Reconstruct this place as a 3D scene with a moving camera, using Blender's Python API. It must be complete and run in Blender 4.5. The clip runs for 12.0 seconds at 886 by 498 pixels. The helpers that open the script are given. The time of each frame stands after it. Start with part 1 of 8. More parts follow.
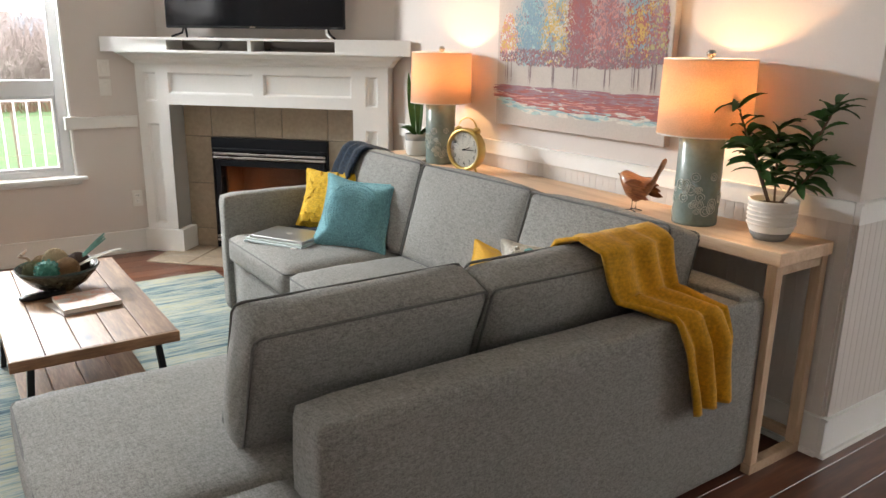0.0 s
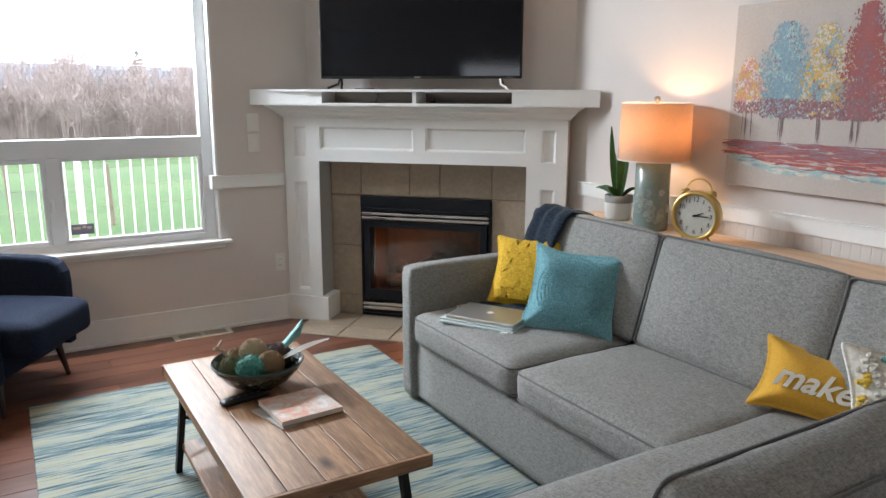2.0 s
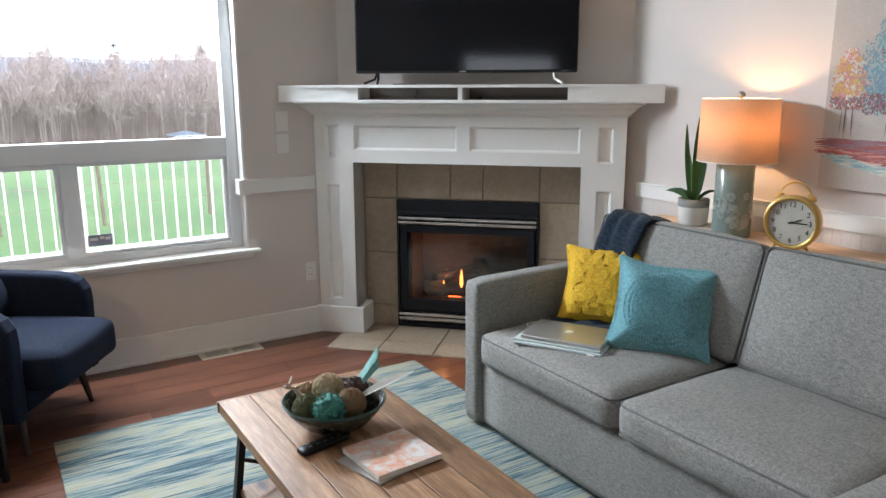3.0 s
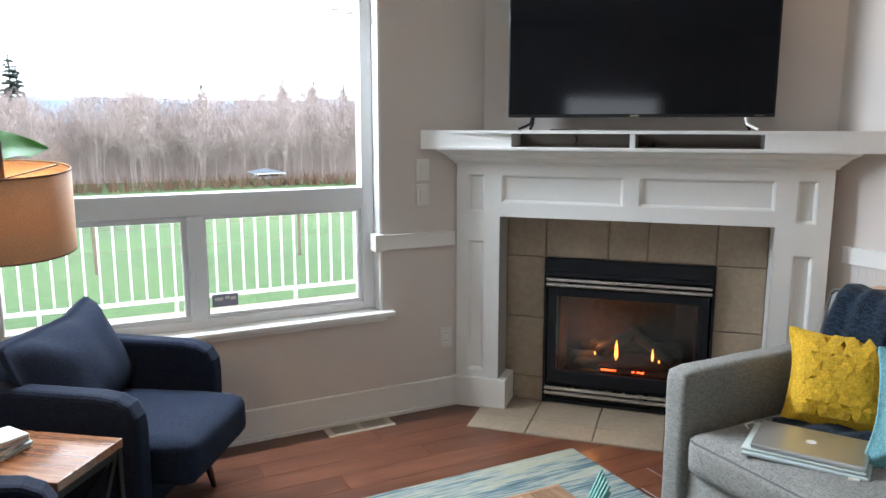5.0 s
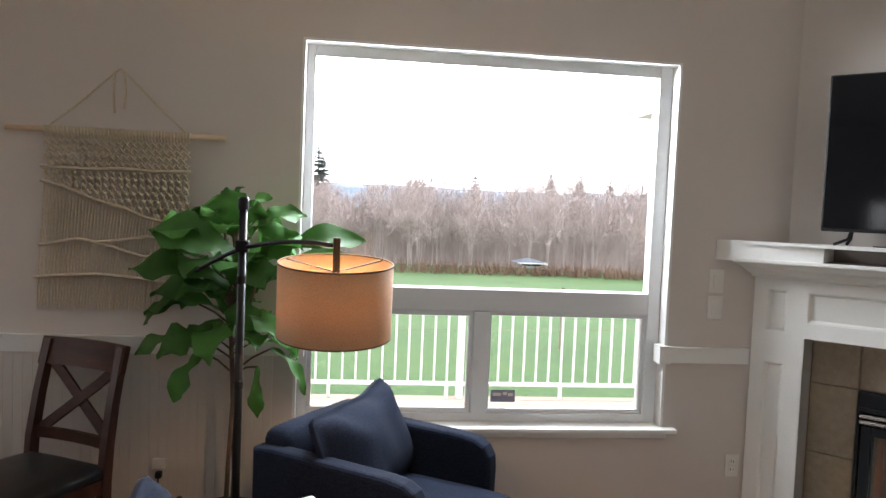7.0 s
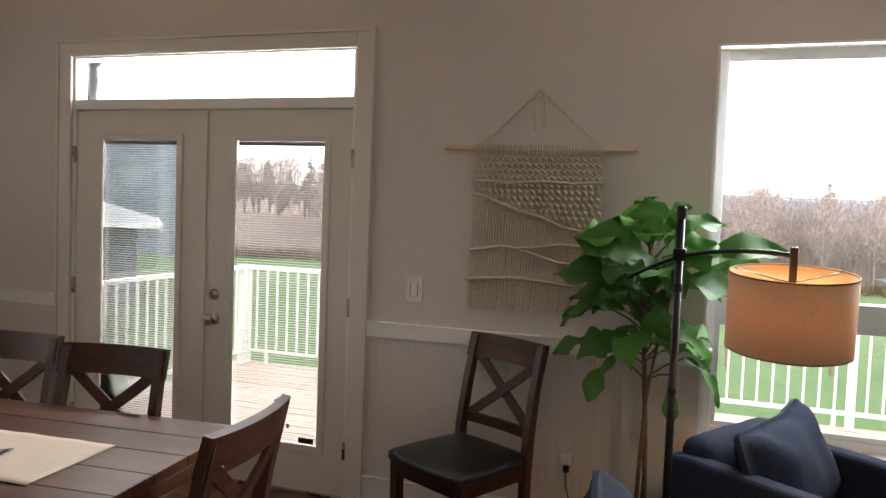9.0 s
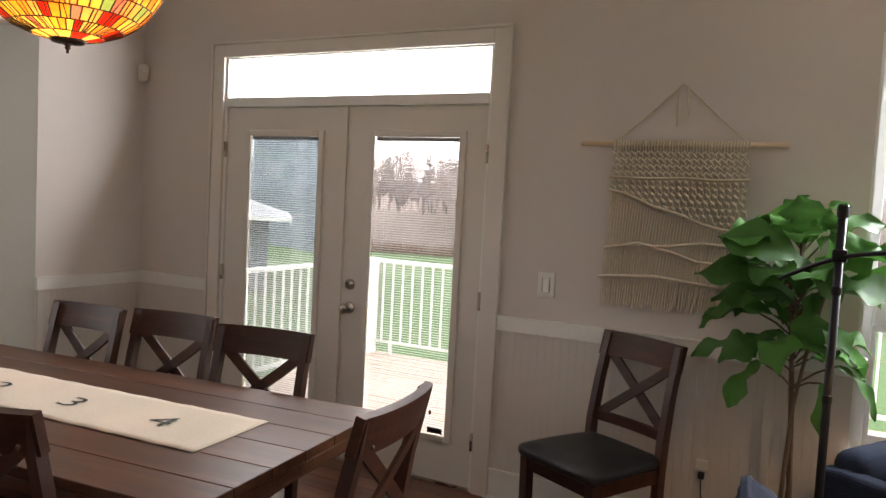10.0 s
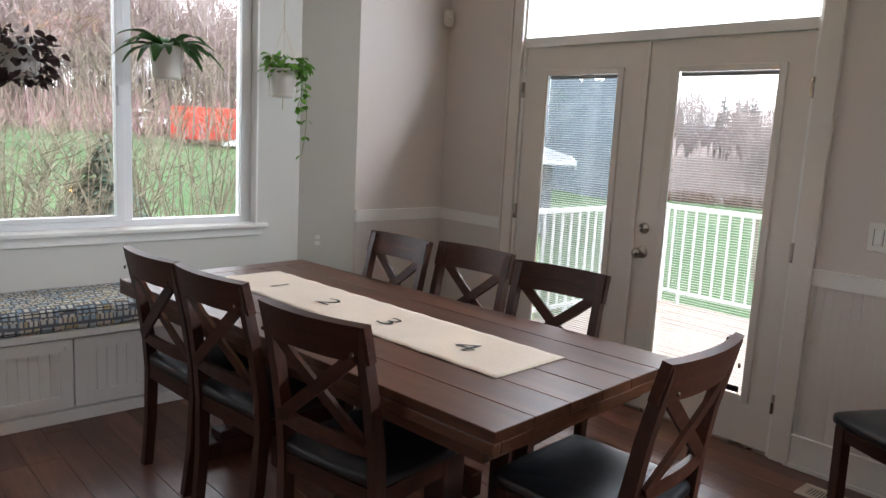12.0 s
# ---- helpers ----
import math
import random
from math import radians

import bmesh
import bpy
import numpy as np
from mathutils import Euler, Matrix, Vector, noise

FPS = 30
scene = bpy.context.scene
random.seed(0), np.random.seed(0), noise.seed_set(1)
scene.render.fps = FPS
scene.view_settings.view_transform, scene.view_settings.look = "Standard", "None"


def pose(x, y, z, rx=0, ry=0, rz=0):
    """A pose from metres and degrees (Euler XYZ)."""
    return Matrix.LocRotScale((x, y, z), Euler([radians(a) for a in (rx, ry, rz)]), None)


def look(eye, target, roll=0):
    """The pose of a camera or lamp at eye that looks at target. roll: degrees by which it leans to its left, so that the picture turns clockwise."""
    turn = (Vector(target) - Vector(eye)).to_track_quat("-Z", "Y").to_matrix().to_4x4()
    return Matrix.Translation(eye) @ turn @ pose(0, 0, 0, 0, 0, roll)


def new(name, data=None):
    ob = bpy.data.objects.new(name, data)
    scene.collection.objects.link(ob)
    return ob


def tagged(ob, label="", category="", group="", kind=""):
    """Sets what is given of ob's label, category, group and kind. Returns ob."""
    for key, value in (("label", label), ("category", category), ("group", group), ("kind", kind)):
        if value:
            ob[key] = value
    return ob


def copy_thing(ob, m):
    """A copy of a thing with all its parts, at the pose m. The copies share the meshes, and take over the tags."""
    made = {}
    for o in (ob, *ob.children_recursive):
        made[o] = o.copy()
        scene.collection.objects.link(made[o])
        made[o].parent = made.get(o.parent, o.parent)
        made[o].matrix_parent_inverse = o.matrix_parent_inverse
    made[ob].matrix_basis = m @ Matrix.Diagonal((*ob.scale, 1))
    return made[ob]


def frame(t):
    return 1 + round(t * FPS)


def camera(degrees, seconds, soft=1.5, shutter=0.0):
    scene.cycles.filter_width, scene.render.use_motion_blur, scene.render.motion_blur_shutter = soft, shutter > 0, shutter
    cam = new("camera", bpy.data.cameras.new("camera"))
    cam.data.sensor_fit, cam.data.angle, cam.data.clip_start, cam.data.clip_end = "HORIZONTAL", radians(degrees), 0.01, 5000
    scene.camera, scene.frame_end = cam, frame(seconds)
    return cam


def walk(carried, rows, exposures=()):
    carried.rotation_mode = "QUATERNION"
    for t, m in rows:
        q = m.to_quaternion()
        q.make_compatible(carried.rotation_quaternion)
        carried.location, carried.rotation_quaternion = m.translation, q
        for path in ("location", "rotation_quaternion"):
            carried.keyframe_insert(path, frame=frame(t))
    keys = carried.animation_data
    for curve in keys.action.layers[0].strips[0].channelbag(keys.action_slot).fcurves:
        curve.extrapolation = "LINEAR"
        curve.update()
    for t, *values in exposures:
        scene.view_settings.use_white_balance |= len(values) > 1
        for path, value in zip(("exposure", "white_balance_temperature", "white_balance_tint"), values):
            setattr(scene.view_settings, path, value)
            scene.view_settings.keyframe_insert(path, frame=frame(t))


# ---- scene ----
cam = camera(61.7, 12.0)
PATH = [
    (0, (0.112, 0.507, 1.449), (1.21, 2.094, 0.925), 0.9),
    (0.5, (0.009, 0.686, 1.454), (1.066, 2.315, 0.976), 0.4),
    (1, (-0.1, 0.885, 1.475), (0.954, 2.523, 1.023), -0.8),
    (1.5, (-0.157, 1.135, 1.47), (0.878, 2.791, 1.039), -0.1),
    (2, (-0.227, 1.397, 1.47), (0.771, 3.08, 1.057), 0.2),
    (2.5, (-0.309, 1.628, 1.466), (0.687, 3.309, 1.041), -0.4),
    (2.7, (-0.336, 1.723, 1.475), (0.674, 3.393, 1.035), -0.3),
    (4.3, (-0.494, 2.391, 1.537), (0.635, 3.994, 1.14), -0.0),
    (4.5, (-0.496, 2.433, 1.538), (0.591, 4.066, 1.153), 0.2),
    (5, (-0.497, 2.547, 1.521), (0.392, 4.307, 1.187), -0.0),
    (5.5, (-0.513, 2.597, 1.507), (0.187, 4.446, 1.205), 0.5),
    (6, (-0.505, 2.622, 1.515), (0.05, 4.523, 1.235), 0.9),
    (6.5, (-0.531, 2.628, 1.572), (-0.084, 4.568, 1.372), 1.4),
    (7, (-0.609, 2.623, 1.569), (-0.369, 4.606, 1.466), 2.4),
    (7.5, (-0.743, 2.613, 1.587), (-0.734, 4.611, 1.487), 2.2),
    (7.7, (-0.802, 2.599, 1.602), (-0.879, 4.594, 1.487), 1.9),
    (9.3, (-0.978, 2.517, 1.539), (-1.675, 4.389, 1.436), 2.5),
    (9.5, (-0.992, 2.512, 1.538), (-1.733, 4.366, 1.435), 2.7),
    (10, (-1.034, 2.471, 1.529), (-1.934, 4.253, 1.402), 3.0),
    (10.5, (-1.073, 2.475, 1.533), (-2.17, 4.141, 1.376), 3.0),
    (11, (-1.111, 2.464, 1.513), (-2.398, 3.985, 1.336), 3.0),
    (11.5, (-1.114, 2.458, 1.506), (-2.539, 3.839, 1.263), 3.1),
    (12, (-1.114, 2.453, 1.497), (-2.581, 3.776, 1.186), 3.0),
]
walk(cam, [(t, look(eye, target, roll)) for t, eye, target, roll in PATH],
     exposures=[(0, 0.62, 6650, 10.5), (2.5, 0.16, 6000, 10), (5.0, 0.16, 5950, 9), (7.0, -0.05, 6350, 12), (9.5, -0.04, 6800, 13), (10.5, 0.2, 6800, 12.5), (12.0, 0.12, 6100, 11)])

# ---------------------------------------------------------------- world and lights
world = bpy.data.worlds.new("overcast_sky")
scene.world = world
world.use_nodes = True
wn, wl = world.node_tree.nodes, world.node_tree.links
wn.clear()
sky = wn.new("ShaderNodeTexSky")
sky.sky_type = 'NISHITA'
sky.sun_disc = False
sky.sun_elevation, sky.sun_rotation = radians(38), radians(-40)
sky.dust_density, sky.air_density = 6.0, 1.0
cloud = wn.new("ShaderNodeMixRGB")
cloud.inputs[0].default_value = 0.8
cloud.inputs[2].default_value = (42.0, 42.6, 43.4, 1)
bg = wn.new("ShaderNodeBackground")
bg.inputs[1].default_value = 0.14
wo = wn.new("ShaderNodeOutputWorld")
wl.new(sky.outputs[0], cloud.inputs[1])
wl.new(cloud.outputs[0], bg.inputs[0])
wl.new(bg.outputs[0], wo.inputs[0])


def lamp(name, kind, m, energy, colour, **more):
    data = bpy.data.lights.new(name, kind)
    data.energy, data.color = energy, colour
    for k, v in more.items():
        if k == "size":
            data.shape, data.size, data.size_y = "RECTANGLE", v[0], v[1]
        elif k == "radius":
            data.shadow_soft_size = v
        elif k == "angle":
            data.angle = radians(v)
    ob = new(name, data)
    ob.matrix_world = m
    return ob


lamp("sun", "SUN", look((0, 0, 10), (5, -6, 2)), 1.0, (1.0, 0.97, 0.92), angle=14)
# weak fill added behind the walker, at an unseen opening in the far east wall
lamp("east_window_daylight", "AREA", pose(5.4, -0.6, 1.45, 90, 0, 90), 0.8, (0.93, 0.97, 1.0), size=(2.0, 1.6))

# sky light in the upper part of the window, the transom and the nook window
lamp("north_window_daylight", "AREA", pose(0.0, 6.20, 2.17, -78, 0, 0), 142, (0.88, 0.95, 1.0), size=(1.6, 0.16))
lamp("transom_daylight", "AREA", pose(-3.48, 6.10, 2.28, -80, 0, 0), 36, (0.92, 0.96, 1.0), size=(1.7, 0.08))

# ---------------------------------------------------------------- materials


def node_mat(name):
    m = bpy.data.materials.new(name)
    m.use_nodes = True
    nt = m.node_tree
    return m, nt.nodes, nt.links, nt.nodes["Principled BSDF"]


def ramp(nodes, stops, interp="LINEAR"):
    r = nodes.new("ShaderNodeValToRGB")
    r.color_ramp.interpolation = interp
    els = r.color_ramp.elements
    while len(els) < len(stops):
        els.new(0.5)
    for e, (p, c) in zip(els, stops):
        e.position, e.color = p, (*c[:3], 1)
    return r


def mapped(nodes, links, scale=(1, 1, 1), random_shift=False):
    tc, mp = nodes.new("ShaderNodeTexCoord"), nodes.new("ShaderNodeMapping")
    mp.inputs["Scale"].default_value = scale
    links.new(tc.outputs["Object"], mp.inputs["Vector"])
    if random_shift:
        oi, mul = nodes.new("ShaderNodeObjectInfo"), nodes.new("ShaderNodeMath")
        mul.operation, mul.inputs[1].default_value = "MULTIPLY", 37.0
        links.new(oi.outputs["Random"], mul.inputs[0])
        links.new(mul.outputs[0], mp.inputs["Location"])
    return mp


def noise_tex(nodes, links, mp, scale, detail=4, rough=0.55, distort=0.0):
    n = nodes.new("ShaderNodeTexNoise")
    n.inputs["Scale"].default_value, n.inputs["Detail"].default_value = scale, detail
    n.inputs["Roughness"].default_value, n.inputs["Distortion"].default_value = rough, distort
    links.new(mp.outputs[0], n.inputs["Vector"])
    return n


def bumped(nodes, links, bsdf, out, strength, dist=0.002):
    b = nodes.new("ShaderNodeBump")
    b.inputs["Strength"].default_value, b.inputs["Distance"].default_value = strength, dist
    links.new(out, b.inputs["Height"])
    links.new(b.outputs[0], bsdf.inputs["Normal"])


def mat(name, col, rough=0.5, var=0.08, coarse=2.5, fine=60, bump=0.1, metal=0.0, stretch=(1, 1, 1), coat=0.0, sheen=0.0, rvar=0.08):
    """Plain surface: colour wandering at two scales, fine relief, uneven gloss."""
    m, n, l, b = node_mat(name)
    mp = mapped(n, l, stretch, True)
    a, f = noise_tex(n, l, mp, coarse), noise_tex(n, l, mp, fine, 3)
    mix = n.new("ShaderNodeMixRGB")
    mix.inputs[0].default_value = 0.5
    l.new(a.outputs[0], mix.inputs[1])
    l.new(f.outputs[0], mix.inputs[2])
    r = ramp(n, [(0.3, [c * (1 - var) for c in col]), (0.7, [min(1, c * (1 + var)) for c in col])])
    l.new(mix.outputs[0], r.inputs[0])
    l.new(r.outputs[0], b.inputs["Base Color"])
    rr = n.new("ShaderNodeMapRange")
    rr.inputs["To Min"].default_value, rr.inputs["To Max"].default_value = max(0.02, rough - rvar), min(1, rough + rvar)
    l.new(a.outputs[0], rr.inputs[0])
    l.new(rr.outputs[0], b.inputs["Roughness"])
    b.inputs["Metallic"].default_value = metal
    b.inputs["Coat Weight"].default_value = coat
    b.inputs["Sheen Weight"].default_value = sheen
    if bump:
        bumped(n, l, b, f.outputs[0], bump)
    return m


def wood(name, dark, mid, light, rough=0.4, along=0, scale=1.0, coat=0.0, knots=False, bump=0.15):
    """Grain running along one local axis (0 x, 1 y, 2 z), each piece its own."""
    m, n, l, b = node_mat(name)
    s = [9.0 * scale] * 3
    s[along] = 0.9 * scale
    mp = mapped(n, l, s, True)
    a = noise_tex(n, l, mp, 1.6, 5, 0.6, 0.6)
    f = noise_tex(n, l, mp, 9, 4, 0.7)
    mix = n.new("ShaderNodeMixRGB")
    mix.inputs[0].default_value = 0.45
    l.new(a.outputs[0], mix.inputs[1])
    l.new(f.outputs[0], mix.inputs[2])
    r = ramp(n, [(0.3, dark), (0.5, mid), (0.68, light)])
    l.new(mix.outputs[0], r.inputs[0])
    out = r.outputs[0]
    oi, hv = n.new("ShaderNodeObjectInfo"), n.new("ShaderNodeHueSaturation")
    vr = n.new("ShaderNodeMapRange")
    vr.inputs["To Min"].default_value, vr.inputs["To Max"].default_value = 0.78, 1.2
    l.new(oi.outputs["Random"], vr.inputs[0])
    l.new(vr.outputs[0], hv.inputs["Value"])
    l.new(out, hv.inputs["Color"])
    out = hv.outputs[0]
    if knots:
        ks = [6.0] * 3
        ks[along] = 2.6
        kp = mapped(n, l, ks, True)
        v = n.new("ShaderNodeTexVoronoi")
        v.inputs["Scale"].default_value = 1.0
        l.new(kp.outputs[0], v.inputs["Vector"])
        kr = ramp(n, [(0.06, (1, 1, 1)), (0.16, (0, 0, 0))])
        l.new(v.outputs["Distance"], kr.inputs[0])
        km = n.new("ShaderNodeMixRGB")
        l.new(kr.outputs[0], km.inputs[0])
        l.new(out, km.inputs[1])
        km.inputs[2].default_value = (*[c * 0.35 for c in dark], 1)
        out = km.outputs[0]
    l.new(out, b.inputs["Base Color"])
    rr = n.new("ShaderNodeMapRange")
    rr.inputs["To Min"].default_value, rr.inputs["To Max"].default_value = rough - 0.08, rough + 0.14
    l.new(f.outputs[0], rr.inputs[0])
    l.new(rr.outputs[0], b.inputs["Roughness"])
    b.inputs["Coat Weight"].default_value = coat
    b.inputs["Coat Roughness"].default_value = 0.15
    bumped(n, l, b, mix.outputs[0], bump)
    return m


def woven(name, col, var=0.28, thread=420, rough=0.92, bump=0.5, sheen=0.1, slub=0.0):
    """Cloth: fine crossed threads of mixed tone, and slow fading."""
    m, n, l, b = node_mat(name)
    mp = mapped(n, l)
    m1, m2 = mapped(n, l, (1, 0.25, 0.6)), mapped(n, l, (0.25, 1, 1))
    a, c, s = noise_tex(n, l, m1, thread, 2), noise_tex(n, l, m2, thread, 2), noise_tex(n, l, mp, 3.0, 3)
    mix = n.new("ShaderNodeMixRGB")
    mix.inputs[0].default_value = 0.5
    l.new(a.outputs[0], mix.inputs[1])
    l.new(c.outputs[0], mix.inputs[2])
    if slub:
        sa, sc = noise_tex(n, l, m1, thread * 0.42, 2), noise_tex(n, l, m2, thread * 0.42, 2)
        smix, both = n.new("ShaderNodeMixRGB"), n.new("ShaderNodeMixRGB")
        smix.inputs[0].default_value, both.inputs[0].default_value = 0.5, slub
        l.new(sa.outputs[0], smix.inputs[1])
        l.new(sc.outputs[0], smix.inputs[2])
        l.new(mix.outputs[0], both.inputs[1])
        l.new(smix.outputs[0], both.inputs[2])
        mix = both
    r = ramp(n, [(0.36, [x * (1 - var) for x in col]), (0.64, [min(1, x * (1 + var)) for x in col])])
    l.new(mix.outputs[0], r.inputs[0])
    hv, vr = n.new("ShaderNodeHueSaturation"), n.new("ShaderNodeMapRange")
    vr.inputs["To Min"].default_value, vr.inputs["To Max"].default_value = 0.88, 1.12
    l.new(s.outputs[0], vr.inputs[0])
    l.new(vr.outputs[0], hv.inputs["Value"])
    l.new(r.outputs[0], hv.inputs["Color"])
    l.new(hv.outputs[0], b.inputs["Base Color"])
    b.inputs["Roughness"].default_value = rough
    b.inputs["Sheen Weight"].default_value = sheen
    bumped(n, l, b, mix.outputs[0], bump, 0.0012)
    return m


def glow(name, col, strength):
    m, n, l, b = node_mat(name)
    b.inputs["Base Color"].default_value = (*col, 1)
    b.inputs["Emission Color"].default_value = (*col, 1)
    b.inputs["Emission Strength"].default_value = strength
    return m


def thin_cloth(name, col, pass_through=0.5, grain=300):
    """Lampshade linen or stained glass: light shines through it."""
    m, n, l, b = node_mat(name)
    mp = mapped(n, l, (1, 1, 1), True)
    f = noise_tex(n, l, mp, grain, 2)
    r = ramp(n, [(0.3, [c * 0.85 for c in col]), (0.7, [min(1, c * 1.1) for c in col])])
    l.new(f.outputs[0], r.inputs[0])
    l.new(r.outputs[0], b.inputs["Base Color"])
    b.inputs["Roughness"].default_value = 0.8
    t, mx = n.new("ShaderNodeBsdfTranslucent"), n.new("ShaderNodeMixShader")
    l.new(r.outputs[0], t.inputs[0])
    mx.inputs[0].default_value = pass_through
    l.new(b.outputs[0], mx.inputs[1])
    l.new(t.outputs[0], mx.inputs[2])
    l.new(mx.outputs[0], n["Material Output"].inputs[0])
    return m


def pane_mat(name, tint=(1, 1, 1), gloss=0.06):
    m, n, l, b = node_mat(name)
    n.remove(b)
    t, g, mx = n.new("ShaderNodeBsdfTransparent"), n.new("ShaderNodeBsdfGlossy"), n.new("ShaderNodeMixShader")
    lw = n.new("ShaderNodeFresnel")
    lw.inputs[0].default_value = 1.45
    t.inputs[0].default_value = (*tint, 1)
    g.inputs["Roughness"].default_value = 0.03
    l.new(lw.outputs[0], mx.inputs[0])
    l.new(t.outputs[0], mx.inputs[1])
    l.new(g.outputs[0], mx.inputs[2])
    l.new(mx.outputs[0], n["Material Output"].inputs[0])
    return m


def leaf_mat(name, col, var=0.3):
    m, n, l, b = node_mat(name)
    ge = n.new("ShaderNodeNewGeometry")
    mp = mapped(n, l)
    f = noise_tex(n, l, mp, 30, 3)
    mix = n.new("ShaderNodeMixRGB")
    mix.inputs[0].default_value = 0.4
    l.new(ge.outputs["Random Per Island"], mix.inputs[1])
    l.new(f.outputs[0], mix.inputs[2])
    r = ramp(n, [(0.2, [c * (1 - var) for c in col]), (0.8, [c * (1 + var) for c in col])])
    l.new(mix.outputs[0], r.inputs[0])
    l.new(r.outputs[0], b.inputs["Base Color"])
    b.inputs["Roughness"].default_value = 0.5
    b.inputs["Specular IOR Level"].default_value = 0.3
    t, mx = n.new("ShaderNodeBsdfTranslucent"), n.new("ShaderNodeMixShader")
    l.new(r.outputs[0], t.inputs[0])
    mx.inputs[0].default_value = 0.25
    l.new(b.outputs[0], mx.inputs[1])
    l.new(t.outputs[0], mx.inputs[2])
    l.new(mx.outputs[0], n["Material Output"].inputs[0])
    return m


WALL = mat("wall_paint", (0.63, 0.568, 0.522), 0.75, 0.03, 1.2, 160, 0.06)
NOOK = mat("nook_paint", (0.595, 0.58, 0.535), 0.75, 0.03, 1.2, 160, 0.06)
WHITE = mat("white_trim_paint", (0.80, 0.785, 0.75), 0.42, 0.03, 3, 90, 0.05)
BEAD = mat("beadboard_paint", (0.645, 0.595, 0.55), 0.5, 0.03, 3, 90, 0.05)
CEIL = mat("ceiling_paint", (0.82, 0.81, 0.78), 0.85, 0.02, 2, 120, 0.05)
VINYL = mat("white_vinyl", (0.80, 0.81, 0.82), 0.35, 0.02, 4, 80, 0.02)
PANE = pane_mat("window_glass", (1, 1, 1), 0.03)
FLOORW = wood("cherry_floor", (0.066, 0.023, 0.0125), (0.125, 0.045, 0.024), (0.20, 0.08, 0.043), 0.3, 0, 0.9, 0.25)
DARKW = wood("espresso_wood", (0.018, 0.0055, 0.003), (0.047, 0.0155, 0.008), (0.088, 0.031, 0.016), 0.44, 0, 1.0, 0.0)
DARKW.node_tree.nodes["Principled BSDF"].inputs["Specular IOR Level"].default_value = 0.3
DARKWY = wood("espresso_wood_upright", (0.018, 0.0055, 0.003), (0.044, 0.0145, 0.0075), (0.08, 0.028, 0.0145), 0.42, 2, 1.0, 0.0)
TABLEW = wood("espresso_table", (0.034, 0.0115, 0.005), (0.092, 0.034, 0.0155), (0.165, 0.068, 0.032), 0.34, 0, 0.8, 0.0)
TABLEW.node_tree.nodes["Principled BSDF"].inputs["Specular IOR Level"].default_value = 0.35
PINE = wood("rustic_pine", (0.085, 0.038, 0.017), (0.27, 0.145, 0.072), (0.50, 0.315, 0.18), 0.42, 1, 1.3, 0.0, True)
BLOND = wood("pale_pine", (0.42, 0.27, 0.16), (0.56, 0.39, 0.25), (0.66, 0.49, 0.34), 0.5, 1, 0.9)
WALNUT = wood("walnut", (0.10, 0.04, 0.018), (0.22, 0.095, 0.042), (0.36, 0.18, 0.085), 0.22, 0, 1.0, 0.4)
GREY = woven("grey_heather_cloth", (0.24, 0.232, 0.216), 0.5, 420, 0.92, 0.7, 0.05, 0.4)
PIPE = woven("dark_piping", (0.125, 0.122, 0.114))
NAVY = woven("navy_cloth", (0.0085, 0.0135, 0.029), 0.5, 300, 0.9, 0.4, 0.02)
NAVYK = woven("navy_flecked_knit", (0.009, 0.0165, 0.029), 0.95, 160, 0.95, 0.8)
MUSTARD = woven("mustard_cloth", (0.60, 0.36, 0.012), 0.3, 240)
KNIT = woven("mustard_knit", (0.56, 0.28, 0.008), 0.22, 130, 0.95, 1.0)
TEAL = woven("teal_cloth", (0.15, 0.335, 0.37), 0.35, 240)
AMBER = woven("golden_cloth", (0.68, 0.37, 0.035), 0.12, 380)
FLUFF = woven("white_tufted_cloth", (0.70, 0.66, 0.58), 0.2, 120, 1.0, 1.0)
BLACKM = mat("black_iron", (0.014, 0.014, 0.015), 0.42, 0.2, 8, 200, 0.1, 0.6)
FIREB = mat("black_firebox_paint", (0.013, 0.014, 0.017), 0.32, 0.2, 6, 200, 0.05, 0.2)
STEEL = mat("brushed_steel", (0.60, 0.585, 0.56), 0.28, 0.05, 4, 300, 0.05, 1.0, (1, 1, 20))
NICKEL = mat("satin_nickel", (0.46, 0.42, 0.37), 0.28, 0.06, 8, 200, 0.02, 1.0)
BRONZE = mat("dark_bronze", (0.075, 0.05, 0.032), 0.4, 0.2, 8, 200, 0.1, 0.8)
LEATHER = mat("black_leather", (0.013, 0.0135, 0.016), 0.36, 0.15, 5, 240, 0.35)
SCREEN = mat("dark_screen", (0.004, 0.0045, 0.006), 0.07, 0.05, 2, 50, 0.0, rvar=0.02)
PLASTIC = mat("black_plastic", (0.012, 0.012, 0.013), 0.4, 0.1, 6, 200, 0.05)
TILE = mat("travertine_tile", (0.335, 0.262, 0.185), 0.42, 0.22, 4.5, 40, 0.15)
GROUT = mat("grout", (0.23, 0.19, 0.145), 0.9, 0.1, 8, 120, 0.3)
GLAZE = mat("grey_green_glaze", (0.195, 0.245, 0.225), 0.22, 0.15, 6, 60, 0.08)
RELIEF = mat("raised_glaze", (0.50, 0.53, 0.485), 0.3, 0.15, 12, 90, 0.1)
SHADE = thin_cloth("linen_shade", (0.74, 0.53, 0.36), 0.5)
SHADE2 = thin_cloth("linen_drum_shade", (0.58, 0.38, 0.225), 0.22)
GOLDM = mat("antique_gold", (0.62, 0.44, 0.15), 0.34, 0.12, 8, 120, 0.1, 0.85)
DIAL = mat("clock_dial", (0.60, 0.56, 0.48), 0.5, 0.06, 6, 90, 0.02)
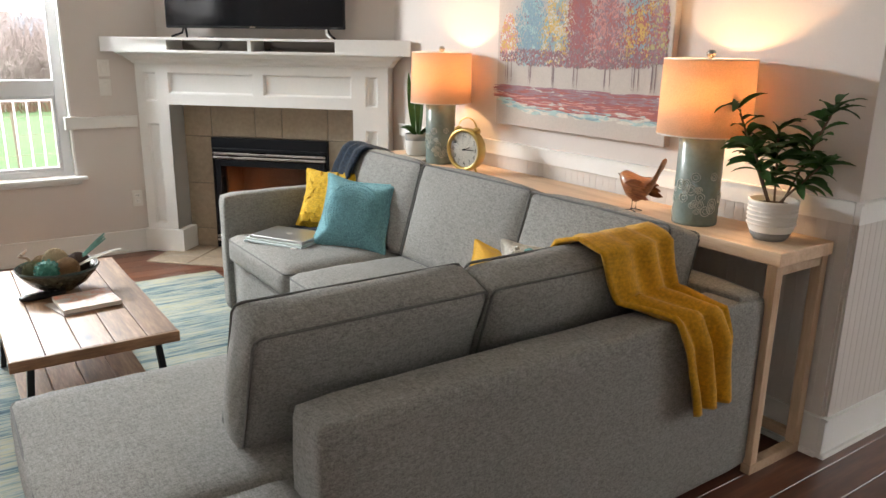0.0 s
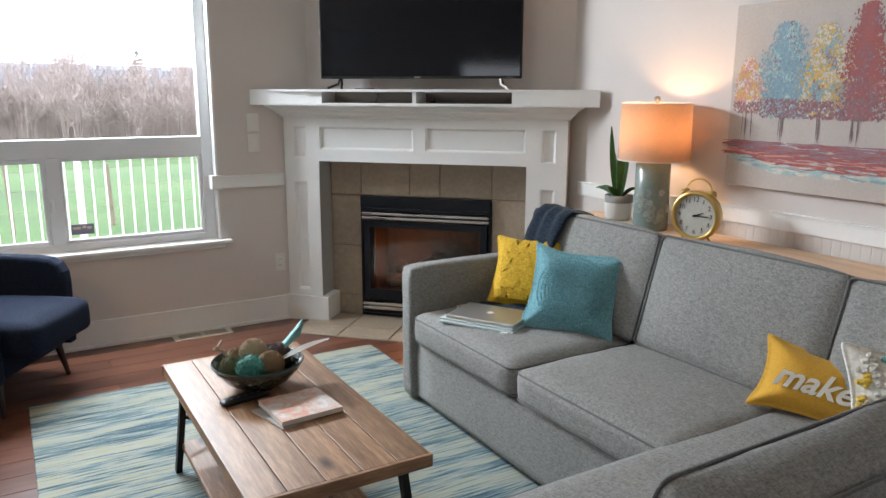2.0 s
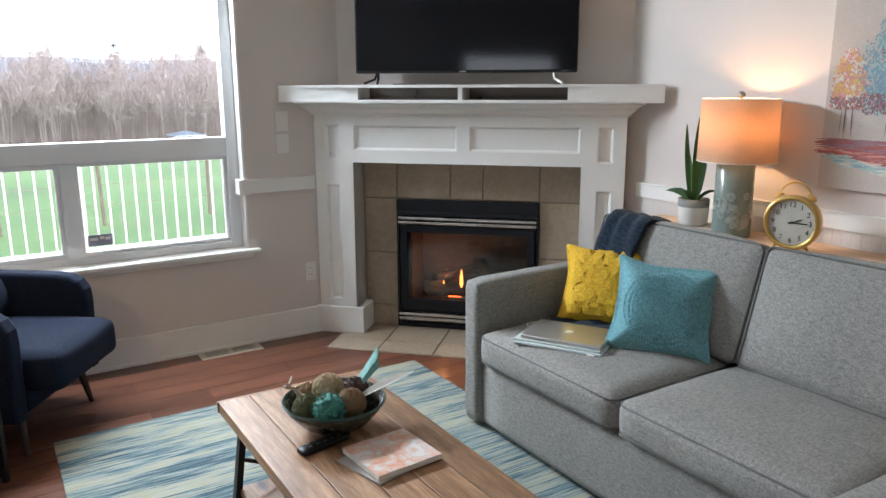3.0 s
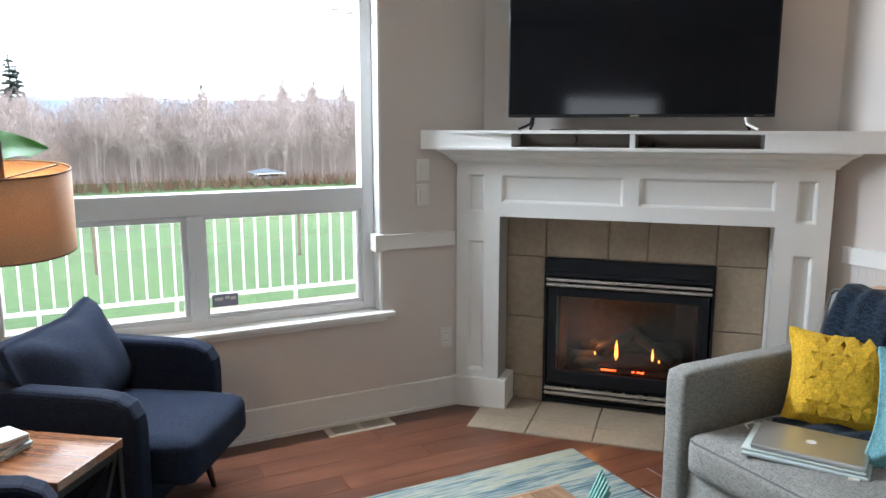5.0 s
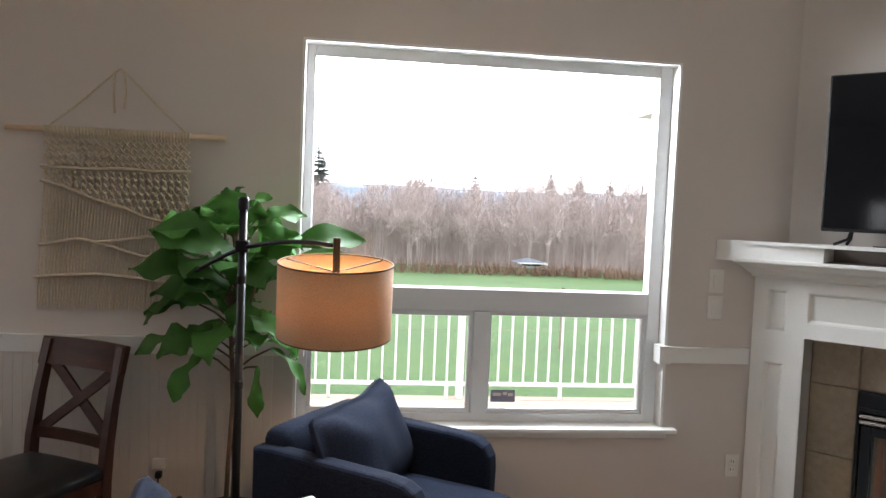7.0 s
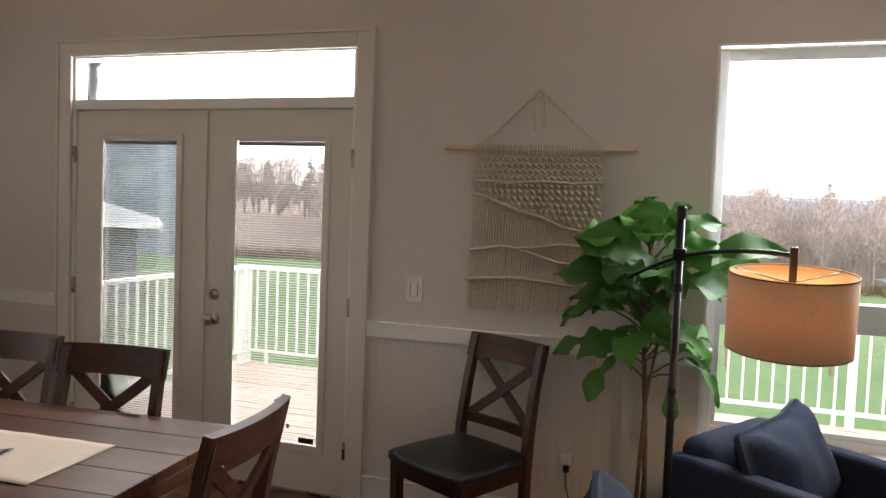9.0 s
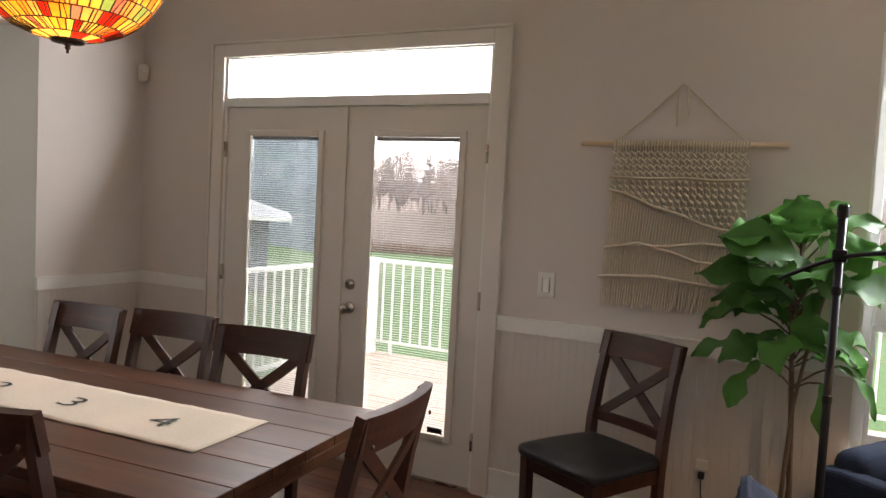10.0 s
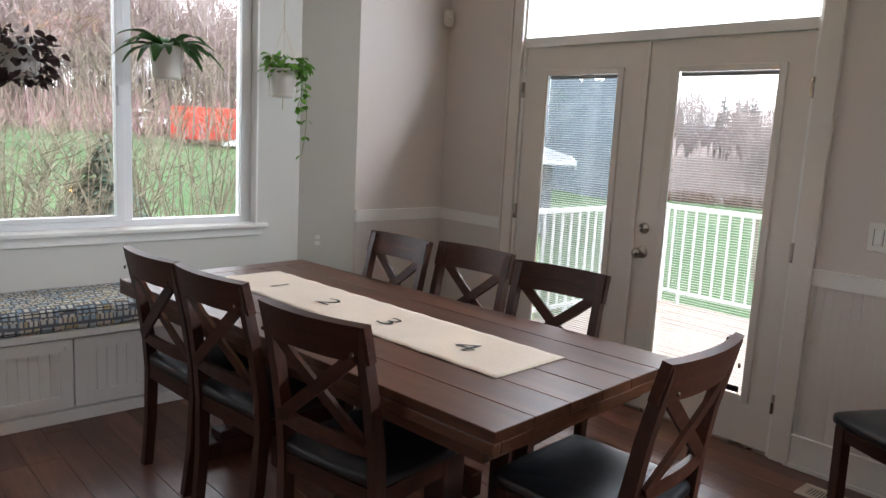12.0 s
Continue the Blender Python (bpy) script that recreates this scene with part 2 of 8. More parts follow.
INK = mat("black_ink", (0.012, 0.012, 0.012), 0.6, 0.1, 8, 90, 0.0)
CERAM = mat("white_ceramic", (0.74, 0.71, 0.66), 0.4, 0.04, 6, 90, 0.05)
CONC = mat("grey_glaze_band", (0.22, 0.21, 0.195), 0.6, 0.12, 9, 90, 0.2)
SOIL = mat("potting_soil", (0.035, 0.024, 0.016), 0.95, 0.4, 20, 120, 0.8)
LEAF = leaf_mat("ficus_leaf", (0.058, 0.165, 0.03))
LEAFD = leaf_mat("dark_green_leaf", (0.036, 0.092, 0.022))
LEAFS = leaf_mat("snake_leaf", (0.035, 0.085, 0.022), 0.5)
LEAFP = leaf_mat("pothos_leaf", (0.12, 0.27, 0.035))
LEAFR = leaf_mat("purple_brown_leaf", (0.050, 0.030, 0.028))
BARK = mat("bark", (0.115, 0.075, 0.048), 0.9, 0.3, 6, 60, 0.6)
COTTON = woven("cream_cotton_cord", (0.62, 0.53, 0.40), 0.18, 300, 0.95, 0.8)
DOWEL = wood("birch_dowel", (0.45, 0.30, 0.18), (0.58, 0.42, 0.27), (0.66, 0.50, 0.34), 0.55, 0)
LINEN = woven("natural_linen", (0.60, 0.505, 0.40), 0.1, 420, 0.9, 0.4)
BASKET = mat("dark_wicker", (0.035, 0.022, 0.016), 0.6, 0.4, 20, 140, 0.6)
PAPER = mat("paper", (0.72, 0.69, 0.63), 0.7, 0.05, 6, 90, 0.05)
ALU = mat("brushed_aluminium", (0.60, 0.60, 0.59), 0.32, 0.03, 3, 300, 0.02, 0.9)

for m_, level in ((NAVY, 0.15), (FIREB, 0.25), (SCREEN, 0.3), (PLASTIC, 0.3), (GREY, 0.25), (NAVYK, 0.2)):
    m_.node_tree.nodes["Principled BSDF"].inputs["Specular IOR Level"].default_value = level

# ---------------------------------------------------------------- builders


def thing(name, m, label, category, group="", kind=""):
    ob = new(name)
    ob.empty_display_size = 0.1
    ob.matrix_world = m
    return tagged(ob, label, category, group, kind)


def mesh_of(bm, name, material, smooth=False):
    me = bpy.data.meshes.new(name)
    bm.to_mesh(me)
    bm.free()
    for mt in (material if isinstance(material, (list, tuple)) else [material]):
        me.materials.append(mt)
    if smooth:
        me.shade_smooth()
    return me


def part(name, bm, material, parent, label="", smooth=False):
    ob = new(name, mesh_of(bm, name, material, smooth))
    ob.parent = parent
    return tagged(ob, label)


def solo(name, bm, material, label, category, group="", kind="", smooth=False, m=None):
    ob = new(name, mesh_of(bm, name, material, smooth))
    if m is not None:
        ob.matrix_world = m
    return tagged(ob, label, category, group, kind)


def box(x0, x1, y0, y1, z0, z1, bevel=0.0, seg=2, bm=None):
    bm = bm or bmesh.new()
    r = bmesh.ops.create_cube(bm, size=1)
    vs = r["verts"]
    for v in vs:
        v.co = Vector(((x0 + x1) / 2 + v.co.x * (x1 - x0), (y0 + y1) / 2 + v.co.y * (y1 - y0), (z0 + z1) / 2 + v.co.z * (z1 - z0)))
    if bevel:
        es = list({e for v in vs for e in v.link_edges})
        bmesh.ops.bevel(bm, geom=es, offset=bevel, segments=seg, affect="EDGES", profile=0.5)
    return bm


def boxes(*rows, bevel=0.0):
    bm = bmesh.new()
    for r in rows:
        box(*r, bevel=bevel, bm=bm)
    return bm


def prism(points, z0, z1, bm=None):
    """Upright prism over a plan outline (counter-clockwise)."""
    bm = bm or bmesh.new()
    lo, hi = [bm.verts.new((x, y, z0)) for x, y in points], [bm.verts.new((x, y, z1)) for x, y in points]
    n = len(points)
    bm.faces.new(lo[::-1]), bm.faces.new(hi)
    for i in range(n):
        bm.faces.new((lo[i], lo[(i + 1) % n], hi[(i + 1) % n], hi[i]))
    return bm


def lathe(profile, seg=32, bm=None, at=(0, 0, 0)):
    """Turned shape from (radius, height) pairs."""
    bm = bm or bmesh.new()
    rings = []
    for r, z in profile:
        if r < 1e-5:
            rings.append([bm.verts.new((at[0], at[1], at[2] + z))])
        else:
            rings.append([bm.verts.new((at[0] + r * math.cos(6.28318 * i / seg), at[1] + r * math.sin(6.28318 * i / seg), at[2] + z)) for i in range(seg)])
    for a, b in zip(rings, rings[1:]):
        for i in range(seg):
            j = (i + 1) % seg
            q = [a[i % len(a)], a[j % len(a)], b[j % len(b)], b[i % len(b)]]
            q = list(dict.fromkeys(q))
            if len(q) > 2:
                bm.faces.new(q)
    return bm


def tube(pts, r, seg=8, bm=None, taper=None):
    """Round bar along a line of points; taper gives the end radius."""
    bm = bm or bmesh.new()
    pts = [Vector(p) for p in pts]
    rings, n = [], len(pts)
    for i, p in enumerate(pts):
        d = (pts[min(i + 1, n - 1)] - pts[max(i - 1, 0)]).normalized()
        up = Vector((0, 0, 1)) if abs(d.z) < 0.95 else Vector((1, 0, 0))
        a = d.cross(up).normalized()
        b = d.cross(a)
        rr = r if taper is None else r + (taper - r) * i / max(1, n - 1)
        rings.append([bm.verts.new(p + rr * (math.cos(6.28318 * k / seg) * a + math.sin(6.28318 * k / seg) * b)) for k in range(seg)])
    for u, v in zip(rings, rings[1:]):
        for k in range(seg):
            bm.faces.new((u[k], u[(k + 1) % seg], v[(k + 1) % seg], v[k]))
    bm.faces.new(rings[0][::-1]), bm.faces.new(rings[-1])
    return bm


def bar(p, q, w, t, bm=None, up=(0, 0, 1)):
    """Square bar from p to q, w wide and t thick."""
    bm = bm or bmesh.new()
    p, q = Vector(p), Vector(q)
    d = (q - p).normalized()
    u = Vector(up) if abs(d.dot(Vector(up))) < 0.95 else Vector((1, 0, 0))
    a = d.cross(u).normalized() * (w / 2)
    b = d.cross(a).normalized() * (t / 2)
    lo, hi = [bm.verts.new(p + s * a + r * b) for s, r in ((-1, -1), (1, -1), (1, 1), (-1, 1))], [bm.verts.new(q + s * a + r * b) for s, r in ((-1, -1), (1, -1), (1, 1), (-1, 1))]
    bm.faces.new(lo[::-1]), bm.faces.new(hi)
    for i in range(4):
        bm.faces.new((lo[i], lo[(i + 1) % 4], hi[(i + 1) % 4], hi[i]))
    return bm


def ribbon(pts, widths, thick, flat=(0, 0, 1), bm=None):
    """Bent board: rectangular section along a line, widths across."""
    bm = bm or bmesh.new()
    pts, n, rings = [Vector(p) for p in pts], len(pts), []
    for i, p in enumerate(pts):
        d = (pts[min(i + 1, n - 1)] - pts[max(i - 1, 0)]).normalized()
        a = Vector(flat).cross(d).normalized()
        b = d.cross(a)
        w = widths[i] if isinstance(widths, (list, tuple)) else widths
        rings.append([bm.verts.new(p + s * a * w / 2 + r * b * thick / 2) for s, r in ((-1, -1), (1, -1), (1, 1), (-1, 1))])
    for u, v in zip(rings, rings[1:]):
        for k in range(4):
            bm.faces.new((u[k], u[(k + 1) % 4], v[(k + 1) % 4], v[k]))
    bm.faces.new(rings[0][::-1]), bm.faces.new(rings[-1])
    bmesh.ops.recalc_face_normals(bm, faces=bm.faces)
    return bm


def cushion(w, d, h, r=0.05, puff=0.02, cuts=12, wob=0.004, pinch=0.0, seed=0):
    """Stuffed block, centred: rounded edges, bulging faces, slight unevenness. pinch draws the sides in between the corners."""
    bm = bmesh.new()
    bmesh.ops.create_cube(bm, size=2)
    bmesh.ops.subdivide_edges(bm, edges=bm.edges, cuts=cuts, use_grid_fill=True)
    hw, hd, hh = w / 2, d / 2, h / 2
    for v in bm.verts:
        x, y, z = v.co
        p = Vector((x * hw, y * hd, z * hh))
        c = Vector((max(-hw + r, min(hw - r, p.x)), max(-hd + r, min(hd - r, p.y)), max(-hh + r, min(hh - r, p.z))))
        o = p - c
        if o.length > 1e-6:
            p = c + o.normalized() * min(r, o.length * 1.6)
        fx, fy, fz = 1 - x * x, 1 - y * y, 1 - z * z
        p.z += z * puff * fx ** 0.7 * fy ** 0.7 if fx > 0 and fy > 0 else 0
        p.x += x * puff * 0.5 * max(0, fy) * max(0, fz)
        p.y += y * puff * 0.5 * max(0, fx) * max(0, fz)
        if pinch:
            p.x -= x * pinch * (1 - y * y)
            p.y -= y * pinch * (1 - x * x)
            k = max(abs(x), abs(y))
            p.z *= max(0.16, 1 - k ** 3.0)
        p += Vector((noise.noise(p * 7 + Vector((seed, 0, 0))), noise.noise(p * 7 + Vector((0, seed, 9))), noise.noise(p * 7 + Vector((3, 0, seed))))) * wob
        v.co = p
    return bm


def sheet(fn, nu, nv, thick=0.01, bm=None):
    """Cloth: fn(u, v) in 0..1 gives a point; it gets a back side at its thickness."""
    bm = bm or bmesh.new()
    g = [[Vector(fn(i / nu, j / nv)) for j in range(nv + 1)] for i in range(nu + 1)]
    top, bot = [], []
    for i in range(nu + 1):
        rt, rb = [], []
        for j in range(nv + 1):
            du = g[min(i + 1, nu)][j] - g[max(i - 1, 0)][j]
            dv = g[i][min(j + 1, nv)] - g[i][max(j - 1, 0)]
            nn = du.cross(dv)
            nn = nn.normalized() if nn.length > 1e-9 else Vector((0, 0, 1))
            rt.append(bm.verts.new(g[i][j] + nn * thick / 2)), rb.append(bm.verts.new(g[i][j] - nn * thick / 2))
        top.append(rt), bot.append(rb)
    for i in range(nu):
        for j in range(nv):
            bm.faces.new((top[i][j], top[i + 1][j], top[i + 1][j + 1], top[i][j + 1]))
            bm.faces.new((bot[i][j + 1], bot[i + 1][j + 1], bot[i + 1][j], bot[i][j]))
    edge = [(i, 0) for i in range(nu)] + [(nu, j) for j in range(nv)] + [(i, nv) for i in range(nu, 0, -1)] + [(0, j) for j in range(nv, 0, -1)]
    for k, (i, j) in enumerate(edge):
        a, b = edge[(k + 1) % len(edge)]
        bm.faces.new((top[a][b], top[i][j], bot[i][j], bot[a][b]))
    return bm


def words(name, text, size, m, material, parent=None, depth=0.0006, shear=0.0, bold=0.0):
    cu = bpy.data.curves.new(name, "FONT")
    cu.body, cu.size, cu.extrude, cu.align_x, cu.align_y, cu.shear, cu.offset = text, size, depth, "CENTER", "CENTER", shear, bold
    cu.materials.append(material)
    tmp = new(name, cu)
    dg = bpy.context.evaluated_depsgraph_get()
    me = bpy.data.meshes.new_from_object(tmp.evaluated_get(dg))
    bpy.data.objects.remove(tmp)
    ob = new(name, me)
    ob.parent = parent
    if parent:
        ob.matrix_local = m
    else:
        ob.matrix_world = m
    return ob


# ---------------------------------------------------------------- the shell of the room
NY, EX, WX, SY, TOP = 6.0, 2.68, -5.1, -3.2, 3.0
T = 0.16


def structure(name, bm, material, label, category):
    return solo(name, bm, material, label, category, kind="structure")


# north wall with its window and door openings
WIN = (-0.86, 0.9, 0.57, 2.31)
DOOR = (-4.385, -2.575, 0.0, 2.36)
structure("wall_north", boxes(
    (WX - T, DOOR[0], NY, NY + T, 0, TOP), (DOOR[0], DOOR[1], NY, NY + T, DOOR[3], TOP), (DOOR[1], WIN[0], NY, NY + T, 0, TOP),
    (WIN[0], WIN[1], NY, NY + T, 0, WIN[2]), (WIN[0], WIN[1], NY, NY + T, WIN[3], TOP), (WIN[1], EX + T, NY, NY + T, 0, TOP)),
    WALL, "greige painted wall with a picture window and double doors", "wall")
structure("wall_east", prism([(EX, 1.74), (5.5, 1.74), (5.5, 1.9), (EX + T, 1.9), (EX + T, NY), (EX, NY)], 0, TOP), WALL, "greige painted wall behind the console table", "wall")
structure("chimney_breast", prism([(1.49, NY), (EX, 4.81), (EX, NY)], 1.40, TOP), WALL, "diagonal painted wall above the mantel", "wall")
structure("wall_west", boxes((WX - T, WX, 5.25, NY, 0, TOP), (WX - T, WX, SY, -1.4, 0, TOP), (WX - T, WX, 0.6, 2.55, 0, TOP), (WX - T, WX, -1.4, 0.6, 0, 1.15), (WX - T, WX, -1.4, 0.6, 1.93, TOP), (WX - T, WX, 2.55, 5.25, 2.40, TOP)), WALL, "greige painted wall with an opening to the window nook", "wall")
NX = -5.36
NWIN = (3.11, 4.69, 0.87, 2.31)
nook = prism([(WX - T, 5.25), (WX - 0.002, 5.25), (NX, 4.985), (NX - T, 4.985), (NX - T, 5.25)], 0, 2.5)
prism([(NX - T, 2.815), (NX, 2.815), (WX - 0.002, 2.55), (WX - T, 2.55), (NX - T, 2.55)], 0, 2.5, nook)
for r in ((NX - T, NX, 2.815, NWIN[0], 0, 2.5), (NX - T, NX, NWIN[1], 4.985, 0, 2.5), (NX - T, NX, NWIN[0], NWIN[1], 0, NWIN[2]), (NX - T, NX, NWIN[0], NWIN[1], NWIN[3], 2.5)):
    box(*r, bm=nook)
structure("wall_nook", nook, NOOK, "pale green-grey painted bay around the nook window", "wall")
structure("ceiling_nook", box(NX - T, WX - T, 2.55, 5.25, 2.40, 2.52), CEIL, "white flat ceiling of the window nook", "ceiling")
structure("ceiling", box(WX - T, 5.66, SY - T, NY + T, TOP, TOP + 0.12), CEIL, "white painted ceiling", "ceiling")
structure("wall_south", box(WX - T, 5.66, SY - T, SY, 0, TOP), WALL, "greige painted wall behind the walker", "wall")
# the opening in this wall is unseen, added to let fill light in
structure("wall_far_east", boxes((5.5, 5.66, SY, -1.65, 0, TOP), (5.5, 5.66, 0.45, 1.9, 0, TOP), (5.5, 5.66, -1.65, 0.45, 0, 0.6), (5.5, 5.66, -1.65, 0.45, 2.3, TOP)), WALL, "greige painted wall", "wall")
floor = structure("floor", box(NX - T, 5.66, SY - T, NY + T, -0.2, -0.006), FLOORW, "reddish brown hardwood plank floor", "floor")

# baseboards, chair rails and beadboard
RZ0, RZ1 = 0.888, 0.958


def trim_run(name, x0, y0, x1, y1, nx, ny, z0, z1, t, label, cap=0.0):
    """Trim along a wall from one plan point to another, standing t proud along the normal."""
    pts = [(x0, y0), (x1, y1), (x1 + nx * t, y1 + ny * t), (x0 + nx * t, y0 + ny * t)]
    bm = prism(pts, z0, z1)
    if cap:
        c = t + 0.008
        prism([(x0, y0), (x1, y1), (x1 + nx * c, y1 + ny * c), (x0 + nx * c, y0 + ny * c)], z1, z1 + cap, bm)
    bmesh.ops.recalc_face_normals(bm, faces=bm.faces)
    return structure(name, bm, WHITE, label, "trim")


BB = "white painted baseboard"
for run in ((-2.497, NY, 1.33, NY, 0, -1), (WX, NY, -4.465, NY, 0, -1), (EX, 1.742, EX, 4.72, -1, 0), (EX - 0.018, 1.74, 5.5, 1.74, 0, -1), (WX, 5.25, WX, NY - 0.02, 1, 0), (WX, SY, WX, 2.55, 1, 0)):
    trim_run("baseboard", *run, 0, 0.15, 0.016, BB, 0.01)
    trim_run("shoe_moulding", run[0] + run[4] * 0.016, run[1] + run[5] * 0.016, run[2] + run[4] * 0.016, run[3] + run[5] * 0.016, run[4], run[5], 0, 0.018, 0.012, "white quarter-round shoe moulding")
CR = "white painted flat chair rail"
for run in ((-2.497, NY, WIN[0] - 0.0, NY, 0, -1), (WIN[1], NY, 1.31, NY, 0, -1), (WX, NY, -4.48, NY, 0, -1), (EX, 1.742, EX, 4.72, -1, 0), (EX - 0.02, 1.74, 5.5, 1.74, 0, -1), (WX, 5.25, WX, NY - 0.02, 1, 0), (WX, SY, WX, 2.55, 1, 0)):
    trim_run("chair_rail", *run, RZ0, RZ1, 0.02, CR, 0.006)
structure("rail_end_block", boxes((WIN[0] - 0.012, WIN[0] + 0.045, NY - 0.03, NY + 0.05, RZ0 - 0.004, RZ1 + 0.01), (WIN[1] - 0.045, WIN[1] + 0.012, NY - 0.03, NY + 0.05, RZ0 - 0.004, RZ1 + 0.01)), WHITE, "white block ending the chair rail at the window", "trim")


def beadboard(name, p, q, nrm, z0, z1, label):
    """Panelling of narrow boards with rounded grooves between them."""
    p, q, nv = Vector((*p, 0)), Vector((*q, 0)), Vector((*nrm, 0))
    d, ln = (q - p).normalized(), (q - p).length
    k = max(1, int(round(ln / 0.041)))
    w = ln / k
    prof = []
    for i in range(k):
        for u, t in ((0.0, 0.0066), (0.06, 0.0078), (0.12, 0.008), (0.88, 0.008), (0.94, 0.0078)):
            prof.append(((i + u) * w, t))
    prof.append((ln, 0.0066))
    prof = [(0.0, 0.0005)] + prof + [(ln, 0.0005)]
    bm = bmesh.new()
    lo = [bm.verts.new(p + d * a + nv * t + Vector((0, 0, z0))) for a, t in prof]
    hi = [bm.verts.new(p + d * a + nv * t + Vector((0, 0, z1))) for a, t in prof]
    for i in range(len(prof) - 1):
        bm.faces.new((lo[i], lo[i + 1], hi[i + 1], hi[i]))
    bm.faces.new(lo[::-1]), bm.faces.new(hi)
    bm.normal_update()
    bm.faces.ensure_lookup_table()
    mid = bm.faces[len(prof) // 2]
    if mid.normal.dot(nv) < 0:
        bmesh.ops.reverse_faces(bm, faces=bm.faces)
    return structure(name, bm, BEAD, label, "panelling")


BL = "white painted beadboard wainscot below the chair rail"
beadboard("wainscot_north", (-2.497, NY), (-0.95, NY), (0, -1), 0.16, RZ0, BL)
beadboard("wainscot_corner", (WX, NY), (-4.47, NY), (0, -1), 0.16, RZ0, BL)
beadboard("wainscot_west", (WX, 5.262), (WX, NY - 0.01), (1, 0), 0.16, RZ0, BL)
beadboard("wainscot_east", (EX, 1.75), (EX, 4.72), (-1, 0), 0.16, RZ0, BL)
beadboard("wainscot_return", (EX + 0.01, 1.74), (5.5, 1.74), (0, -1), 0.16, RZ0, BL)

# north picture window
w1 = thing("window_1", pose(0, NY, 0), "white vinyl picture window with two sliding lower lights", "window", kind="structure")
a0, a1, b0, b1 = WIN
FY0, FY1 = 0.075, 0.15
part("reveal", boxes((a0, a0 + 0.012, -0.002, FY0, b0, b1), (a1 - 0.012, a1, -0.002, FY0, b0, b1), (a0 + 0.012, a1 - 0.012, -0.002, FY0, b1 - 0.012, b1)), WHITE, w1)
fr = boxes((a0 + 0.012, a0 + 0.055, FY0, FY1, b0, b1), (a1 - 0.075, a1 - 0.012, FY0, FY1, b0, b1), (a0 + 0.055, a1 - 0.075, FY0, FY1, b1 - 0.065, b1 - 0.012), (a0 + 0.055, a1 - 0.075, FY0, FY1, b0, b0 + 0.04), (a0 + 0.055, a1 - 0.075, FY0, FY1, 1.10, 1.205), bevel=0.004)
part("window_frame", fr, VINYL, w1)
part("mullion", box(-0.03, 0.045, FY0 - 0.012, FY1, b0 + 0.04, 1.10, 0.004), VINYL, w1)
part("sash", boxes((a0 + 0.055, -0.03, FY0 + 0.01, FY1 - 0.02, 1.075, 1.10), (a0 + 0.055, -0.03, FY0 + 0.01, FY1 - 0.02, b0 + 0.04, b0 + 0.062), (a0 + 0.055, a0 + 0.075, FY0 + 0.01, FY1 - 0.02, b0 + 0.062, 1.075), (-0.052, -0.03, FY0 + 0.01, FY1 - 0.02, b0 + 0.062, 1.075), bevel=0.003), VINYL, w1)
part("sash", boxes((0.045, a1 - 0.075, FY0 + 0.02, FY1 - 0.01, 1.08, 1.10), (0.045, a1 - 0.075, FY0 + 0.02, FY1 - 0.01, b0 + 0.04, b0 + 0.058), (0.045, 0.06, FY0 + 0.02, FY1 - 0.01, b0 + 0.058, 1.08), (a1 - 0.092, a1 - 0.075, FY0 + 0.02, FY1 - 0.01, b0 + 0.058, 1.08), bevel=0.003), VINYL, w1)
part("sash_lock", boxes((-0.022, -0.002, FY0 - 0.03, FY0 - 0.012, 0.80, 0.87), (-0.018, -0.006, FY0 - 0.04, FY0 - 0.03, 0.83, 0.86), bevel=0.003), VINYL, w1)
for x0, x1, z0, z1 in ((a0 + 0.055, a1 - 0.075, 1.205, b1 - 0.065), (a0 + 0.075, -0.052, b0 + 0.062, 1.075), (0.06, a1 - 0.092, b0 + 0.058, 1.08)):
    part("pane", box(x0, x1, 0.118, 0.122, z0, z1), PANE, w1).visible_shadow = False
part("window_sill", box(a0 - 0.03, a1 + 0.055, -0.05, FY0 + 0.01, b0 - 0.02, b0 + 0.002, 0.005), WHITE, w1)
part("apron", box(a0 - 0.005, a1 + 0.02, -0.014, -0.0005, b0 - 0.05, b0 - 0.02, 0.004), WHITE, w1)
stk = part("sticker", box(0.075, 0.195, 0.114, 0.117, 0.655, 0.715), mat("lilac_label", (0.26, 0.25, 0.34), 0.5), w1, "small lilac alarm company label on the glass")
part("print", boxes((0.085, 0.125, 0.1125, 0.1135, 0.685, 0.70), (0.135, 0.155, 0.1125, 0.1135, 0.69, 0.705), (0.16, 0.185, 0.1125, 0.1135, 0.685, 0.70)), PAPER, stk)

# nook window
w2 = thing("window_2", Matrix.Translation((NX, 0, 0)), "white vinyl sliding window above the bench", "window", kind="structure")
c0, c1, d0, d1 = NWIN
part("reveal", boxes((-0.075, 0.002, c0, c0 + 0.012, d0, d1), (-0.075, 0.002, c1 - 0.012, c1, d0, d1), (-0.075, 0.002, c0 + 0.012, c1 - 0.012, d1 - 0.012, d1)), WHITE, w2)
part("window_frame", boxes((-0.15, -0.075, c0 + 0.012, c0 + 0.06, d0, d1), (-0.15, -0.075, c1 - 0.075, c1 - 0.012, d0, d1), (-0.15, -0.075, c0 + 0.06, c1 - 0.075, d1 - 0.07, d1 - 0.012), (-0.15, -0.075, c0 + 0.06, c1 - 0.075, d0, d0 + 0.04), bevel=0.004), VINYL, w2)
